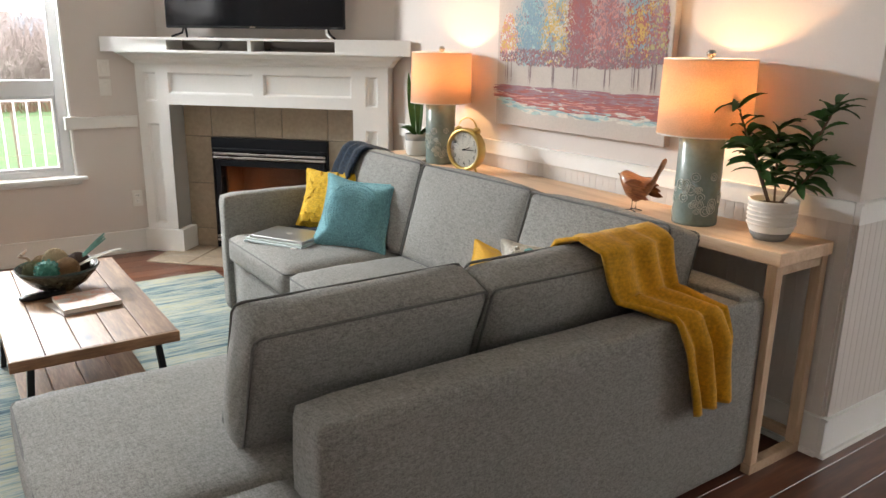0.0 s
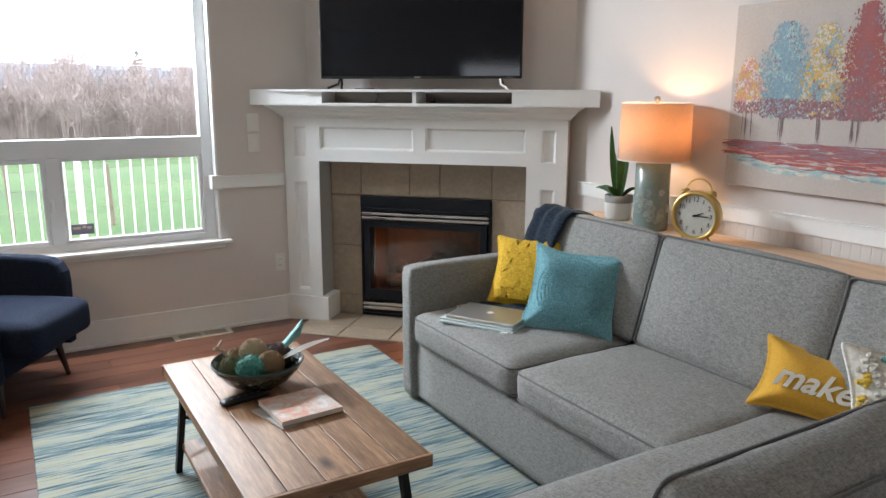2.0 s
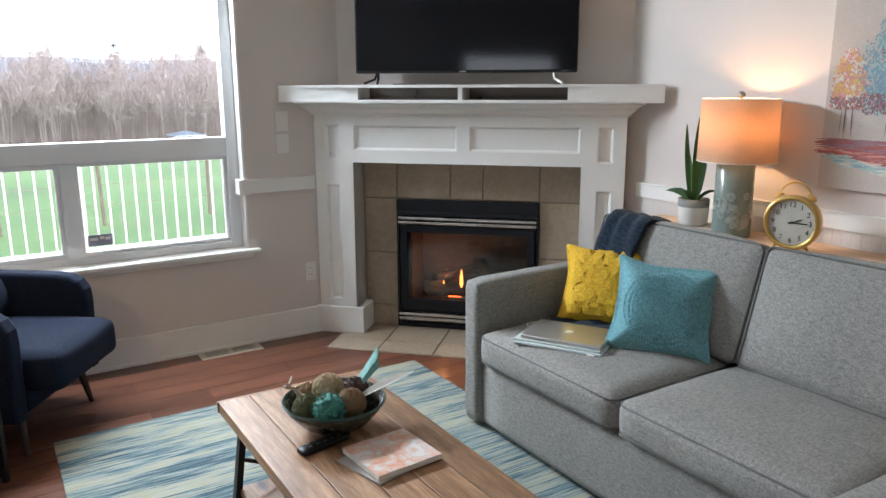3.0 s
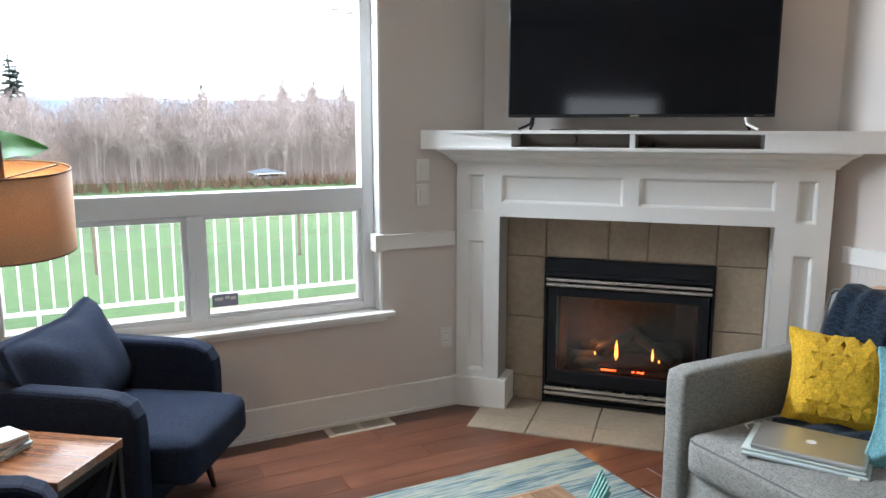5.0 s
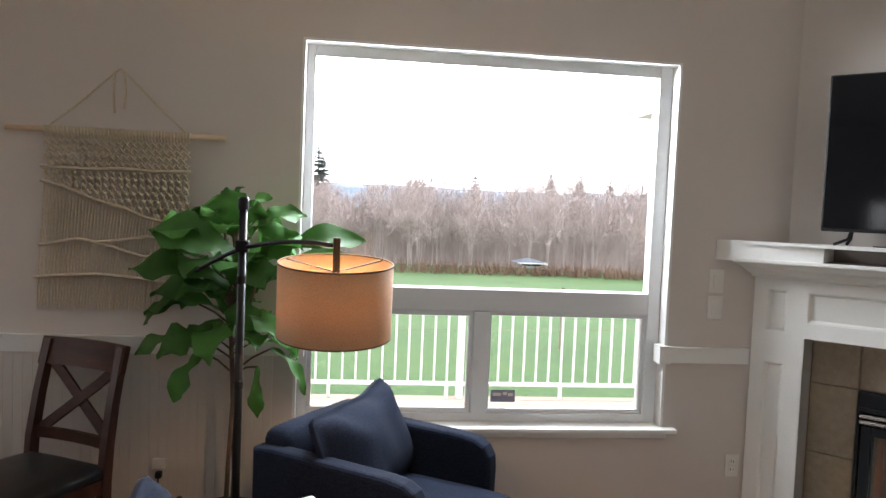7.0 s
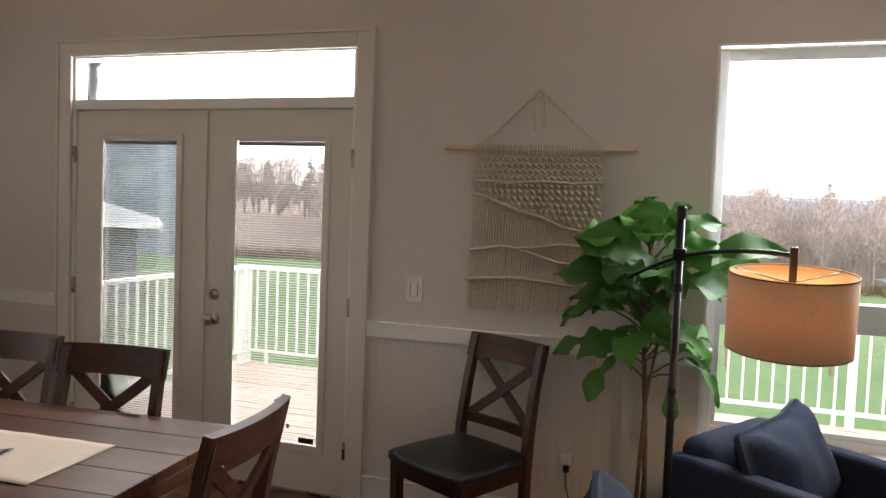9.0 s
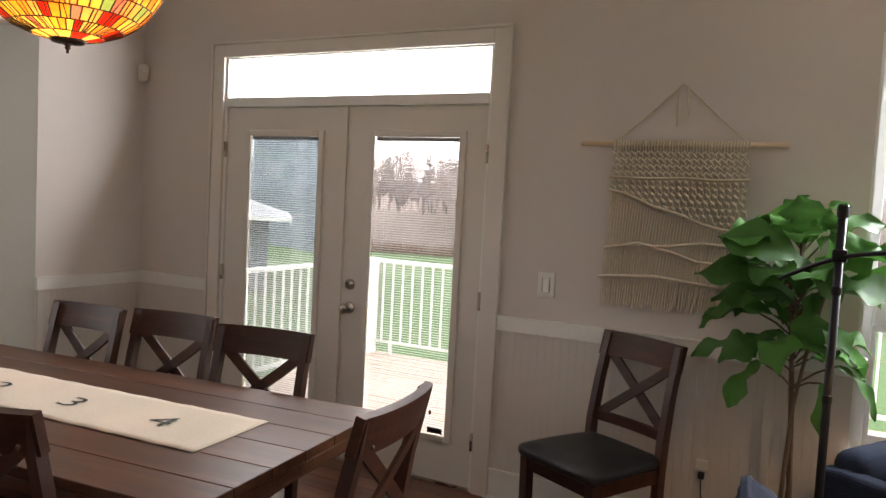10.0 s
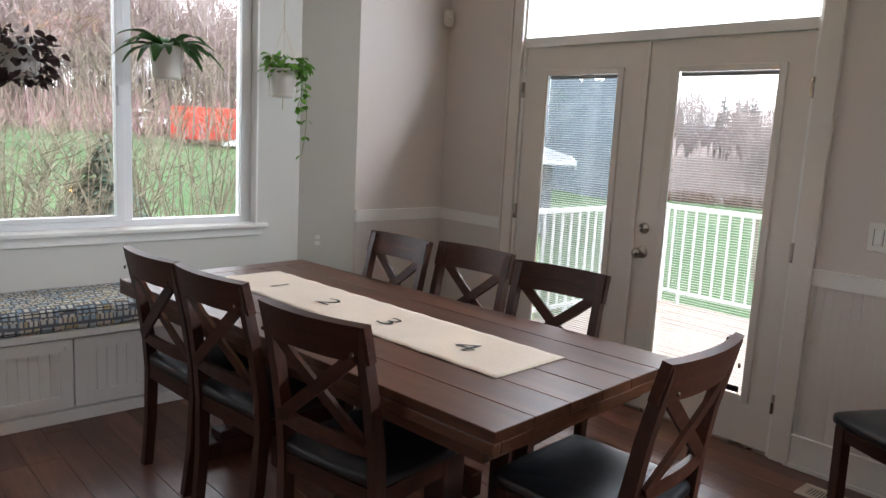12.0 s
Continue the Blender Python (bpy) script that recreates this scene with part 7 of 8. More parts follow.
for k in range(16):
    f = k / 15 - 0.5
    tube([(0.07 + 0.02 * f, 0.02 + 0.05 * f, 0.1), (0.19 + 0.05 * f, 0.07 + 0.10 * f, 0.165 + 0.012 * (k % 3))], 0.004, 5, rd)
solo("reed_bundle", rd, mat("teal_reeds", (0.15, 0.34, 0.30), 0.7, 0.4, 30, 90, 0.3), "bundle of teal dyed reeds in the bowl", "decoration", m=pose(0.475, 3.86, TZ))
lf = leaf(bmesh.new(), (0.06, -0.03, 0.09), (0.8, -0.2, 0.35), 0.2, 0.05, 0.1, 0.4, 0, 8)
bmesh.ops.solidify(lf, geom=lf.faces[:], thickness=0.002)
solo("dried_leaf", lf, PAPER, "pale curled dried leaf in the bowl", "decoration", m=pose(0.475, 3.86, TZ))
tw = tube([(-0.08, 0.06, 0.1), (-0.1, 0.075, 0.13), (-0.13, 0.08, 0.14), (-0.12, 0.06, 0.15), (-0.1, 0.09, 0.16)], 0.006, 6)
solo("curled_root", tw, mat("pale_root", (0.42, 0.33, 0.25), 0.8), "pale curled root piece in the bowl", "decoration", m=pose(0.475, 3.86, TZ))
mg = thing("magazine", pose(0.535, 3.60, TZ + 0.006, 0, 0, 4), "white magazine with a coral pink cover picture", "magazine")
part("page_block", box(-0.105, 0.105, -0.1, 0.1, 0.0, 0.016, 0.001, 1), PAPER, mg)
m_, n_, l_, b_ = node_mat("coral_print")
mpp = mapped(n_, l_)
npp = noise_tex(n_, l_, mpp, 22, 6, 0.7, 0.8)
rpp = ramp(n_, [(0.38, (0.62, 0.30, 0.20)), (0.47, (0.66, 0.40, 0.29)), (0.55, (0.62, 0.53, 0.48)), (0.62, (0.68, 0.65, 0.62))])
l_.new(npp.outputs[0], rpp.inputs[0])
l_.new(rpp.outputs[0], b_.inputs["Base Color"])
b_.inputs["Roughness"].default_value = 0.35
part("cover", box(-0.105, 0.105, -0.1, 0.1, 0.0162, 0.017), m_, mg)
solo("booklet", box(-0.09, 0.1, -0.1, 0.09, 0, 0.005, 0.001, 1), mat("grey_booklet", (0.36, 0.32, 0.29), 0.5), "thin grey booklet under the magazine", "booklet", m=pose(0.50, 3.60, TZ, 0, 0, 14))
rm = thing("remote_control", pose(0.40, 3.77, TZ, 0, 0, 12), "black television remote control on the coffee table", "remote")
bm = cushion(0.17, 0.042, 0.02, 0.008, 0.003, 6, 0)
bm.transform(Matrix.Translation((0, 0, 0.011)))
part("shell", bm, PLASTIC, rm, "", True)
for k in range(5):
    for j in (-1, 1):
        part("button", box(-0.06 + k * 0.025, -0.048 + k * 0.025, j * 0.009 - 0.004, j * 0.009 + 0.004, 0.02, 0.0235, 0.001, 1), mat("grey_button", (0.10, 0.10, 0.10), 0.6) if k == j == 9 else CONC, rm)

# ---------------------------------------------------------------- wall plates, vent, sensor


def plate(x, z, w, h, what, label, y=NY):
    p = thing("light_switch" if what != "outlet" else "power_outlet", pose(x, y, z), label, "switch" if what != "outlet" else "outlet")
    part("cover_plate", box(-w / 2, w / 2, -0.007, -0.0005, -h / 2, h / 2, 0.003), CERAM, p)
    if what == "rocker":
        part("rocker", box(-0.017, 0.017, -0.0125, -0.006, -0.033, 0.033, 0.003), WHITE, p)
        part("rocker_frame", boxes((-0.021, -0.018, -0.009, -0.006, -0.037, 0.037), (0.018, 0.021, -0.009, -0.006, -0.037, 0.037)), CONC, p)
    elif what == "blank":
        part("rocker", box(-0.017, 0.017, -0.010, -0.006, -0.033, 0.033, 0.003), CERAM, p)
    else:
        for s in (-1, 1):
            part("socket", box(-0.017, 0.017, -0.0095, -0.006, s * 0.02 - 0.014, s * 0.02 + 0.014, 0.004), WHITE, p)
            part("slot", boxes((-0.008, -0.005, -0.0105, -0.009, s * 0.02 - 0.004, s * 0.02 + 0.006), (0.005, 0.008, -0.0105, -0.009, s * 0.02 - 0.004, s * 0.02 + 0.006)), INK, p)
    return p


plate(-2.228, 1.143, 0.088, 0.128, "rocker", "white rocker light switch beside the double doors")
plate(1.128, 1.158, 0.076, 0.112, "blank", "white rocker switch beside the fireplace")
plate(1.128, 1.285, 0.076, 0.112, "blank", "white switch plate below the mantel end")
plate(1.265, 0.385, 0.07, 0.115, "outlet", "white wall outlet beside the fireplace")
ol = plate(-1.43, 0.37, 0.07, 0.115, "outlet", "white wall outlet with a lamp plug")
part("plug", box(-0.014, 0.014, -0.04, -0.009, -0.035, -0.008, 0.004), PLASTIC, ol)
part("adapter", box(-0.028, 0.028, -0.035, -0.009, 0.004, 0.05, 0.004), CERAM, ol)
part("cord", tube([(0.0, -0.035, -0.03), (0.005, -0.045, -0.1), (0.04, -0.05, -0.22), (0.1, -0.06, -0.34), (0.2, -0.12, -0.362), (0.4, -0.6, -0.364)], 0.0032, 6), PLASTIC, ol)
pn = thing("power_outlet", pose(-5.275, 5.085, 0.75, 0, 0, 45), "white outlet on the nook's side wall", "outlet")
part("cover_plate", box(-0.035, 0.035, -0.007, 0.004, -0.057, 0.057, 0.003), CERAM, pn)
part("socket", boxes((-0.017, 0.017, -0.0095, -0.006, -0.034, -0.006), (-0.017, 0.017, -0.0095, -0.006, 0.006, 0.034), bevel=0.003), WHITE, pn)
sr = thing("motion_sensor", pose(-5.06, 5.955, 2.27, 0, 0, 45), "small white motion sensor in the corner", "sensor")
part("housing", cushion(0.065, 0.05, 0.105, 0.014, 0.004, 6, 0), CERAM, sr, "", True)
part("lens", box(-0.022, 0.022, -0.0285, -0.024, -0.03, 0.012, 0.004), FLUFF, sr)
vt = thing("floor_vent", pose(0.73, 5.925, 0.0), "cream metal floor register near the window wall", "vent")
CREAM = mat("cream_enamel", (0.62, 0.56, 0.46), 0.4, 0.06, 8, 120, 0.05)
part("frame", boxes((-0.175, 0.175, -0.07, -0.045, 0, 0.007), (-0.175, 0.175, 0.045, 0.07, 0, 0.007), (-0.175, -0.145, -0.045, 0.045, 0, 0.007), (0.145, 0.175, -0.045, 0.045, 0, 0.007), (-0.008, 0.008, -0.045, 0.045, 0, 0.007), bevel=0.002), CREAM, vt)
part("duct", box(-0.145, 0.145, -0.045, 0.045, -0.004, 0.001), INK, vt)
for s in (-1, 1):
    for k in range(11):
        x = s * 0.0765 - 0.063 + k * 0.0126
        part("slat", box(x - 0.0022, x + 0.0022, -0.045, 0.045, 0.001, 0.006), CREAM, vt)
v2 = copy_thing(vt, pose(-2.16, 5.79, 0.0))
v2["label"] = "cream metal floor register beside the double doors"

# ---------------------------------------------------------------- outdoors


def height(x, y):
    def sm(t):
        t = max(0, min(1, t))
        return t * t * (3 - 2 * t)
    return -0.75 - 3.1 * sm((y - 10) / 62) + 1.35 * sm((-x - 14) / 18) * (1 - sm((y - 26) / 16)) + 0.25 * noise.noise(Vector((x * 0.05, y * 0.05, 0)))


gm = bmesh.new()
ax_ = [-3000, -900, -300, -150, -100] + [-80 + 4 * i for i in range(41)] + [100, 150, 300, 900, 3000]
ay_ = [-3000, -600, -100, -40, -10] + [4 * i for i in range(26)] + [120, 150, 300, 900, 3000]
gv = [[gm.verts.new((x, y, height(x, y))) for y in ay_] for x in ax_]
for i in range(len(ax_) - 1):
    for j in range(len(ay_) - 1):
        gm.faces.new((gv[i][j], gv[i + 1][j], gv[i + 1][j + 1], gv[i][j + 1]))
m_, n_, l_, b_ = node_mat("lawn")
mpg = mapped(n_, l_)
g1, g2 = noise_tex(n_, l_, mpg, 0.25, 4), noise_tex(n_, l_, mpg, 6, 6, 0.7)
mxg = n_.new("ShaderNodeMixRGB")
mxg.inputs[0].default_value = 0.5
l_.new(g1.outputs[0], mxg.inputs[1])
l_.new(g2.outputs[0], mxg.inputs[2])
rg = ramp(n_, [(0.33, (0.022, 0.055, 0.014)), (0.5, (0.042, 0.098, 0.022)), (0.62, (0.06, 0.108, 0.03)), (0.72, (0.085, 0.085, 0.042))])
l_.new(mxg.outputs[0], rg.inputs[0])
l_.new(rg.outputs[0], b_.inputs["Base Color"])
b_.inputs["Roughness"].default_value = 0.9
bumped(n_, l_, b_, g2.outputs[0], 0.8, 0.05)
structure("ground", gm, m_, "green lawn and meadow sloping away from the house", "ground")

DECKW = wood("weathered_cedar_deck", (0.29, 0.215, 0.165), (0.39, 0.305, 0.245), (0.47, 0.39, 0.325), 0.7, 0, 0.8)
dk = thing("deck", pose(0, 0, -0.09), "wooden plank deck outside the doors", "deck", kind="structure")
part("deck_frame", boxes((-5.3, 4.5, 6.17, 6.25, -0.7, -0.03), (-5.3, 4.5, 9.1, 9.18, -0.7, -0.03), (-5.3, -5.2, 6.25, 9.1, -0.7, -0.03), (4.4, 4.5, 6.25, 9.1, -0.7, -0.03)), DECKW, dk)
me = mesh_of(box(-4.9, 4.9, -0.068, 0.068, -0.03, 0.0, 0.004, 1), "deck_board", DECKW)
for k in range(21):
    ob = new("deck_board", me)
    ob.parent = dk
    ob.location = (-0.4, 6.25 + 0.1425 * k, 0)
RAILW = mat("white_powder_coat", (0.70, 0.72, 0.72), 0.4, 0.03, 5, 90, 0.03)


def railing(name, p, q, label):
    p, q = Vector((*p, -0.09)), Vector((*q, -0.09))
    r = thing(name, Matrix.Identity(4), label, "railing")
    d = (q - p).normalized()
    ln = (q - p).length
    part("top_rail", bar(p + Vector((0, 0, 0.975)), q + Vector((0, 0, 0.975)), 0.06, 0.035), RAILW, r)
    part("bottom_rail", bar(p + Vector((0, 0, 0.13)), q + Vector((0, 0, 0.13)), 0.035, 0.03), RAILW, r)
    n = int(ln / 0.115)
    bal = mesh_of(box(-0.009, 0.009, -0.009, 0.009, 0.14, 0.96), "baluster", RAILW)
    for k in range(1, n):
        c = p + d * ln * k / n
        post = k % 16 == 0
        if post:
            part("rail_post", box(c.x - 0.03, c.x + 0.03, c.y - 0.03, c.y + 0.03, c.z, c.z + 0.98, 0.004), RAILW, r)
        else:
            ob = new("baluster", bal)
            ob.parent = r
            ob.location = c
    for c in (p, q):
        part("rail_post", box(c.x - 0.035, c.x + 0.035, c.y - 0.035, c.y + 0.035, c.z, c.z + 1.0, 0.004), RAILW, r)
    for k in range(2, n, 9):
        c = p + d * ln * k / n
        part("rail_block", box(c.x - 0.015, c.x + 0.015, c.y - 0.015, c.y + 0.015, c.z, c.z + 0.115), RAILW, r)


railing("deck_railing", (-5.16, 9.08), (4.4, 9.08), "white metal deck railing with slim upright bars")
railing("deck_railing", (-5.16, 6.3), (-5.16, 9.0), "white metal railing along the deck's end")
# eave of the house wing outside the window
ev = thing("roof_eave", pose(3.35, 10.4, 2.72), "pale green-white roof eave corner with gutter", "eave", kind="structure")
part("fascia", boxes((0, 3.5, 0, 0.03, 0.0, 0.2), (0, 0.03, -3, 0.0, 0.0, 0.2)), RAILW, ev)
part("gutter", box(-0.1, 3.5, 0.03, 0.13, 0.1, 0.2, 0.01), mat("pale_green_gutter", (0.42, 0.52, 0.47), 0.5), ev)
part("roof_plane", box(-0.12, 3.6, -3, 0.1, 0.2, 0.26), mat("grey_shingle", (0.16, 0.16, 0.16), 0.9), ev)


class Cloud:
    """Many thin sticks or blades gathered into one mesh."""

    def __init__(self):
        self.v, self.f = [], []

    def stick(self, p, q, r0, r1):
        d = (q - p)
        a = d.orthogonal().normalized()
        b = d.cross(a).normalized()
        k = len(self.v)
        for c, r in ((p, r0), (q, r1)):
            for t in (0, 2.094, 4.189):
                self.v.append(tuple(c + (a * math.cos(t) + b * math.sin(t)) * r))
        self.f += [(k, k + 1, k + 4, k + 3), (k + 1, k + 2, k + 5, k + 4), (k + 2, k, k + 3, k + 5)]

    def blade(self, p, q, side):
        k = len(self.v)
        m = p.lerp(q, 0.45)
        self.v += [tuple(p), tuple(m + side), tuple(q), tuple(m - side)]
        self.f.append((k, k + 1, k + 2, k + 3))

    def mesh(self, name, material):
        me = bpy.data.meshes.new(name)
        me.from_pydata(self.v, [], self.f)
        me.materials.append(material)
        return me


def rv(s=1.0):
    return Vector((random.uniform(-1, 1), random.uniform(-1, 1), random.uniform(-1, 1))) * s


def bare_tree(cl, base, h, r, limbs=16, twigs=5, lean=0.05, spread=0.28, tw=0.018):
    top = base + Vector((random.uniform(-lean, lean) * h, random.uniform(-lean, lean) * h, h))
    pts = [base.lerp(top, f) + rv(0.015 * h) * (f > 0) for f in (0, 0.3, 0.6, 1)]
    for i in range(3):
        cl.stick(pts[i], pts[i + 1], r * (1 - 0.3 * i), r * (0.7 - 0.28 * i))
    for k in range(limbs):
        f = random.uniform(0.25, 0.97)
        p = base.lerp(top, f)
        a = random.uniform(0, 6.283)
        ln = h * spread * (1.15 - f) * random.uniform(0.6, 1.3) + 0.06 * h
        q = p + Vector((math.cos(a) * ln * 0.7, math.sin(a) * ln * 0.7, ln * random.uniform(0.5, 1.1)))
        cl.stick(p, q, r * 0.32 * (1.1 - f), r * 0.1)
        for t in range(twigs):
            s = p.lerp(q, random.uniform(0.3, 1))
            e = s + rv(ln * 0.4) + Vector((0, 0, ln * 0.3))
            cl.blade(s, e, rv(1).normalized() * tw)


def conifer(cl, base, h, r, tiers=15, per=14):
    cl.stick(base, base + Vector((0, 0, h)), 0.02 * h, 0.004 * h)
    for t in range(tiers):
        f = t / tiers
        z = h * (0.10 + 0.9 * f)
        rr = r * (1 - f) ** 0.85 + 0.03 * h * (1 - f)
        for k in range(per):
            a = random.uniform(0, 6.283)
            l2 = rr * random.uniform(0.65, 1.15)
            p = base + Vector((0, 0, z + random.uniform(0, h / tiers)))
            d = Vector((math.cos(a), math.sin(a), 0))
            q = p + d * l2 + Vector((0, 0, -0.28 * l2))
            s = Vector((-d.y, d.x, 0))
            cl.blade(p, q, s * l2 * 0.36 + Vector((0, 0, 0.08 * l2)))
            cl.blade(p.lerp(q, 0.3), q + rv(0.2 * l2), Vector((0, 0, 0.13 * l2)) + s * 0.05)


def twig_mat(name, c0, c1):
    m, n, l, b = node_mat(name)
    ge = n.new("ShaderNodeNewGeometry")
    r = ramp(n, [(0.0, c0), (1.0, c1)])
    l.new(ge.outputs["Random Per Island"], r.inputs[0])
    l.new(r.outputs[0], b.inputs["Base Color"])
    b.inputs["Roughness"].default_value = 0.9
    return m


# far twigs: base colour raised to carry the haze of distance
TWIGM = twig_mat("bare_wood_far_hazed", (0.24, 0.188, 0.178), (0.46, 0.385, 0.37))
BRUSH = twig_mat("russet_brush", (0.08, 0.04, 0.025), (0.18, 0.105, 0.065))
# needles of the distant firs, lightened so their colour holds the haze
NEEDLE = twig_mat("hazed_fir_needles", (0.105, 0.148, 0.135), (0.18, 0.235, 0.215))
random.seed(101)
cl = Cloud()
for k in range(520):
    x = random.uniform(-75, 62)
    y = 66 + random.uniform(0, 16) - 0.05 * abs(x) - 5 * max(0.0, min(1.0, (x - 16) / 16)) * random.random()
    h = random.uniform(6.6, 8.4) + 1.1 * noise.noise(Vector((x * 0.11, 5, 0))) + 0.7 * noise.noise(Vector((x * 0.4, 9, 0))) + 1.2 * max(0.0, min(1.0, (x - 14) / 16)) + 1.9 * max(0.0, min(1.0, (-x - 26) / 12)) + (random.uniform(1.2, 3.4) if random.random() < 0.07 else 0)
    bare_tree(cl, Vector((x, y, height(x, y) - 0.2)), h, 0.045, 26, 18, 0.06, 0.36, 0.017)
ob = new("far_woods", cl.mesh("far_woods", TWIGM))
tagged(ob, "belt of bare reddish-brown deciduous trees beyond the field, paled for haze", "woods", "", "stuff")
cl = Cloud()
for k in range(1500):
    x = random.uniform(-75, 60)
    y = 63.5 + random.uniform(0, 3.5) - 0.05 * abs(x)
    b = Vector((x, y, height(x, y) - 0.1))
    for t in range(4):
        cl.blade(b, b + Vector((random.uniform(-0.6, 0.6), random.uniform(-0.4, 0.4), random.uniform(0.5, 1.5))), rv(1).normalized() * 0.05)
tagged(new("field_brush", cl.mesh("field_brush", BRUSH)), "russet brush along the edge of the field", "brush", "", "stuff")
CONS = ([(-8.6 + i * 1.25 + random.uniform(-0.5, 0.5), 84, random.uniform(10.2, 12.4), 1.5) for i in range(5)] + [(x, 86 + random.uniform(0, 8), random.uniform(9.6, 11.6), 1.3) for x in (14, 22, 25, 27, 31, 34, 36, 40, 44, 52)]
        + [(-31 - i * 1.7 + random.uniform(-0.6, 0.6), 74 + random.uniform(0, 5), random.uniform(9.0, 11.2), 1.3) for i in range(12)]
        + [(-58 - i * 1.8 + random.uniform(-1, 1), 56 + random.uniform(-4, 6) - i * 1.6, random.uniform(7.5, 9.5), 1.7) for i in range(18)])
me_con = None
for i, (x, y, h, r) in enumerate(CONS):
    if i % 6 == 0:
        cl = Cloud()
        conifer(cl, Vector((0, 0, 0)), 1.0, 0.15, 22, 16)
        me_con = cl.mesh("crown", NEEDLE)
    t = thing("conifer", Matrix.Translation((x, y, height(x, y) - 0.2)), "tall green fir rising from the far woods, needles paled for haze", "tree", "firs beyond the field")
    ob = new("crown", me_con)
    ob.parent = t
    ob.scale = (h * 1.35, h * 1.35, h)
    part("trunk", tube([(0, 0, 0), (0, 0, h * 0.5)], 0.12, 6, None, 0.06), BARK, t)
# bank of dense woods behind the single trees: an uneven wall of brush far off
random.seed(300)


def woods_wall(bm, a0, a1, step, radius, top, ragged, seed):
    """Dense distant wood: an uneven standing sheet with a ragged crown line."""
    prev = None
    for i in range(int((a1 - a0) / step) + 1):
        a = radians(a0 + i * step)
        dg = a0 + i * step
        c, s = math.cos(a), math.sin(a)
        r = radius + 0.5 * noise.noise(Vector((dg * 0.5, seed, 0)))
        up = top + 0.55 * noise.noise(Vector((dg * 0.25, seed + 2, 0))) + 0.45 * noise.noise(Vector((dg * 1.1, seed + 5, 0))) + random.uniform(-ragged, ragged * 0.3)
        row = [bm.verts.new((c * r, 3 + s * r, -6)), bm.verts.new((c * r, 3 + s * r, up * 0.35)), bm.verts.new((c * (r + 0.6), 3 + s * (r + 0.6), up)), bm.verts.new((c * (r + 5), 3 + s * (r + 5), -6))]
        if prev:
            for k in range(3):
                bm.faces.new((prev[k], row[k], row[k + 1], prev[k + 1]))
        prev = row


bank = bmesh.new()
woods_wall(bank, 50, 205, 0.13, 73, 1.6, 1.3, 1)
woods_wall(bank, 50, 205, 0.13, 88, 2.7, 1.3, 30)
woods_wall(bank, 152, 200, 0.15, 66, 4.6, 1.8, 52)
# the bank's browns are lightened and flattened to paint in distance haze
m_, n_, l_, b_ = node_mat("dense_bare_woods_hazed")
mpw = mapped(n_, l_, (1.3, 1.3, 0.4))
w1_, w2_ = noise_tex(n_, l_, mpw, 1.0, 6, 0.7, 0.4), noise_tex(n_, l_, mpw, 5.0, 3, 0.7)
mxw = n_.new("ShaderNodeMixRGB")
mxw.inputs[0].default_value = 0.45
l_.new(w1_.outputs[0], mxw.inputs[1])
l_.new(w2_.outputs[0], mxw.inputs[2])
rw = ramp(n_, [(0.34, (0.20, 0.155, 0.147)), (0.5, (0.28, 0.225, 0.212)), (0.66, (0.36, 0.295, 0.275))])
l_.new(mxw.outputs[0], rw.inputs[0])
l_.new(rw.outputs[0], b_.inputs["Base Color"])
b_.inputs["Roughness"].default_value = 1.0
structure("woods_bank", bank, m_, "distant dense bank of bare brown woods, paled for haze", "woods")
# standing sheet for a bank of firs, haze mixed into its blue-grey colour
m_, n_, l_, b_ = node_mat("fir_hedge")
rw = ramp(n_, [(0.36, (0.10, 0.13, 0.16)), (0.64, (0.175, 0.215, 0.255))])
l_.new(noise_tex(n_, l_, mapped(n_, l_, (1, 1, 0.6)), 2.2, 6, 0.7).outputs[0], rw.inputs[0])
l_.new(rw.outputs[0], b_.inputs["Base Color"])
b_.inputs["Roughness"].default_value = 1.0
hedge = bmesh.new()
woods_wall(hedge, 126.6, 151, 0.25, 37, 4.9, 0.35, 77)
structure("fir_hedge", hedge, m_, "tall bank of firs behind the outbuilding, coloured blue-grey for haze", "hedge")
# single firs in front of it, needle colour shifted to blue as haze
cl = Cloud()
conifer(cl, Vector((0, 0, 0)), 1.0, 0.2, 20, 14)
me_haze = cl.mesh("crown", twig_mat("hazy_fir_needles", (0.06, 0.078, 0.09), (0.115, 0.14, 0.155)))
for x, y, h in [(-27 - random.uniform(0, 20), 31 + random.uniform(-4, 8), random.uniform(4.2, 5.2)) for k in range(14)]:
    t = thing("conifer", Matrix.Translation((x, y, height(x, y))), "dark fir behind the outbuilding, needles tinted bluish for haze", "tree", "firs behind the outbuilding")
    ob = new("crown", me_haze)
    ob.parent = t
    ob.scale = (h, h, h)
    part("trunk", tube([(0, 0, 0), (0, 0, h * 0.5)], 0.13, 6, None, 0.06), BARK, t)
# far ridge; its blue is distance haze painted as base colour
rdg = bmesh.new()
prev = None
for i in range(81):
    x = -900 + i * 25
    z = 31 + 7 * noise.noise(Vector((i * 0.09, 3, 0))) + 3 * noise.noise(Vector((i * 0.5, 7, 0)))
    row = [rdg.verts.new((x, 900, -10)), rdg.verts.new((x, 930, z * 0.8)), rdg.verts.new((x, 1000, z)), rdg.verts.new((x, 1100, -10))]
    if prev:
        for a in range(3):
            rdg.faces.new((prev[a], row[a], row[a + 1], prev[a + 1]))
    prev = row
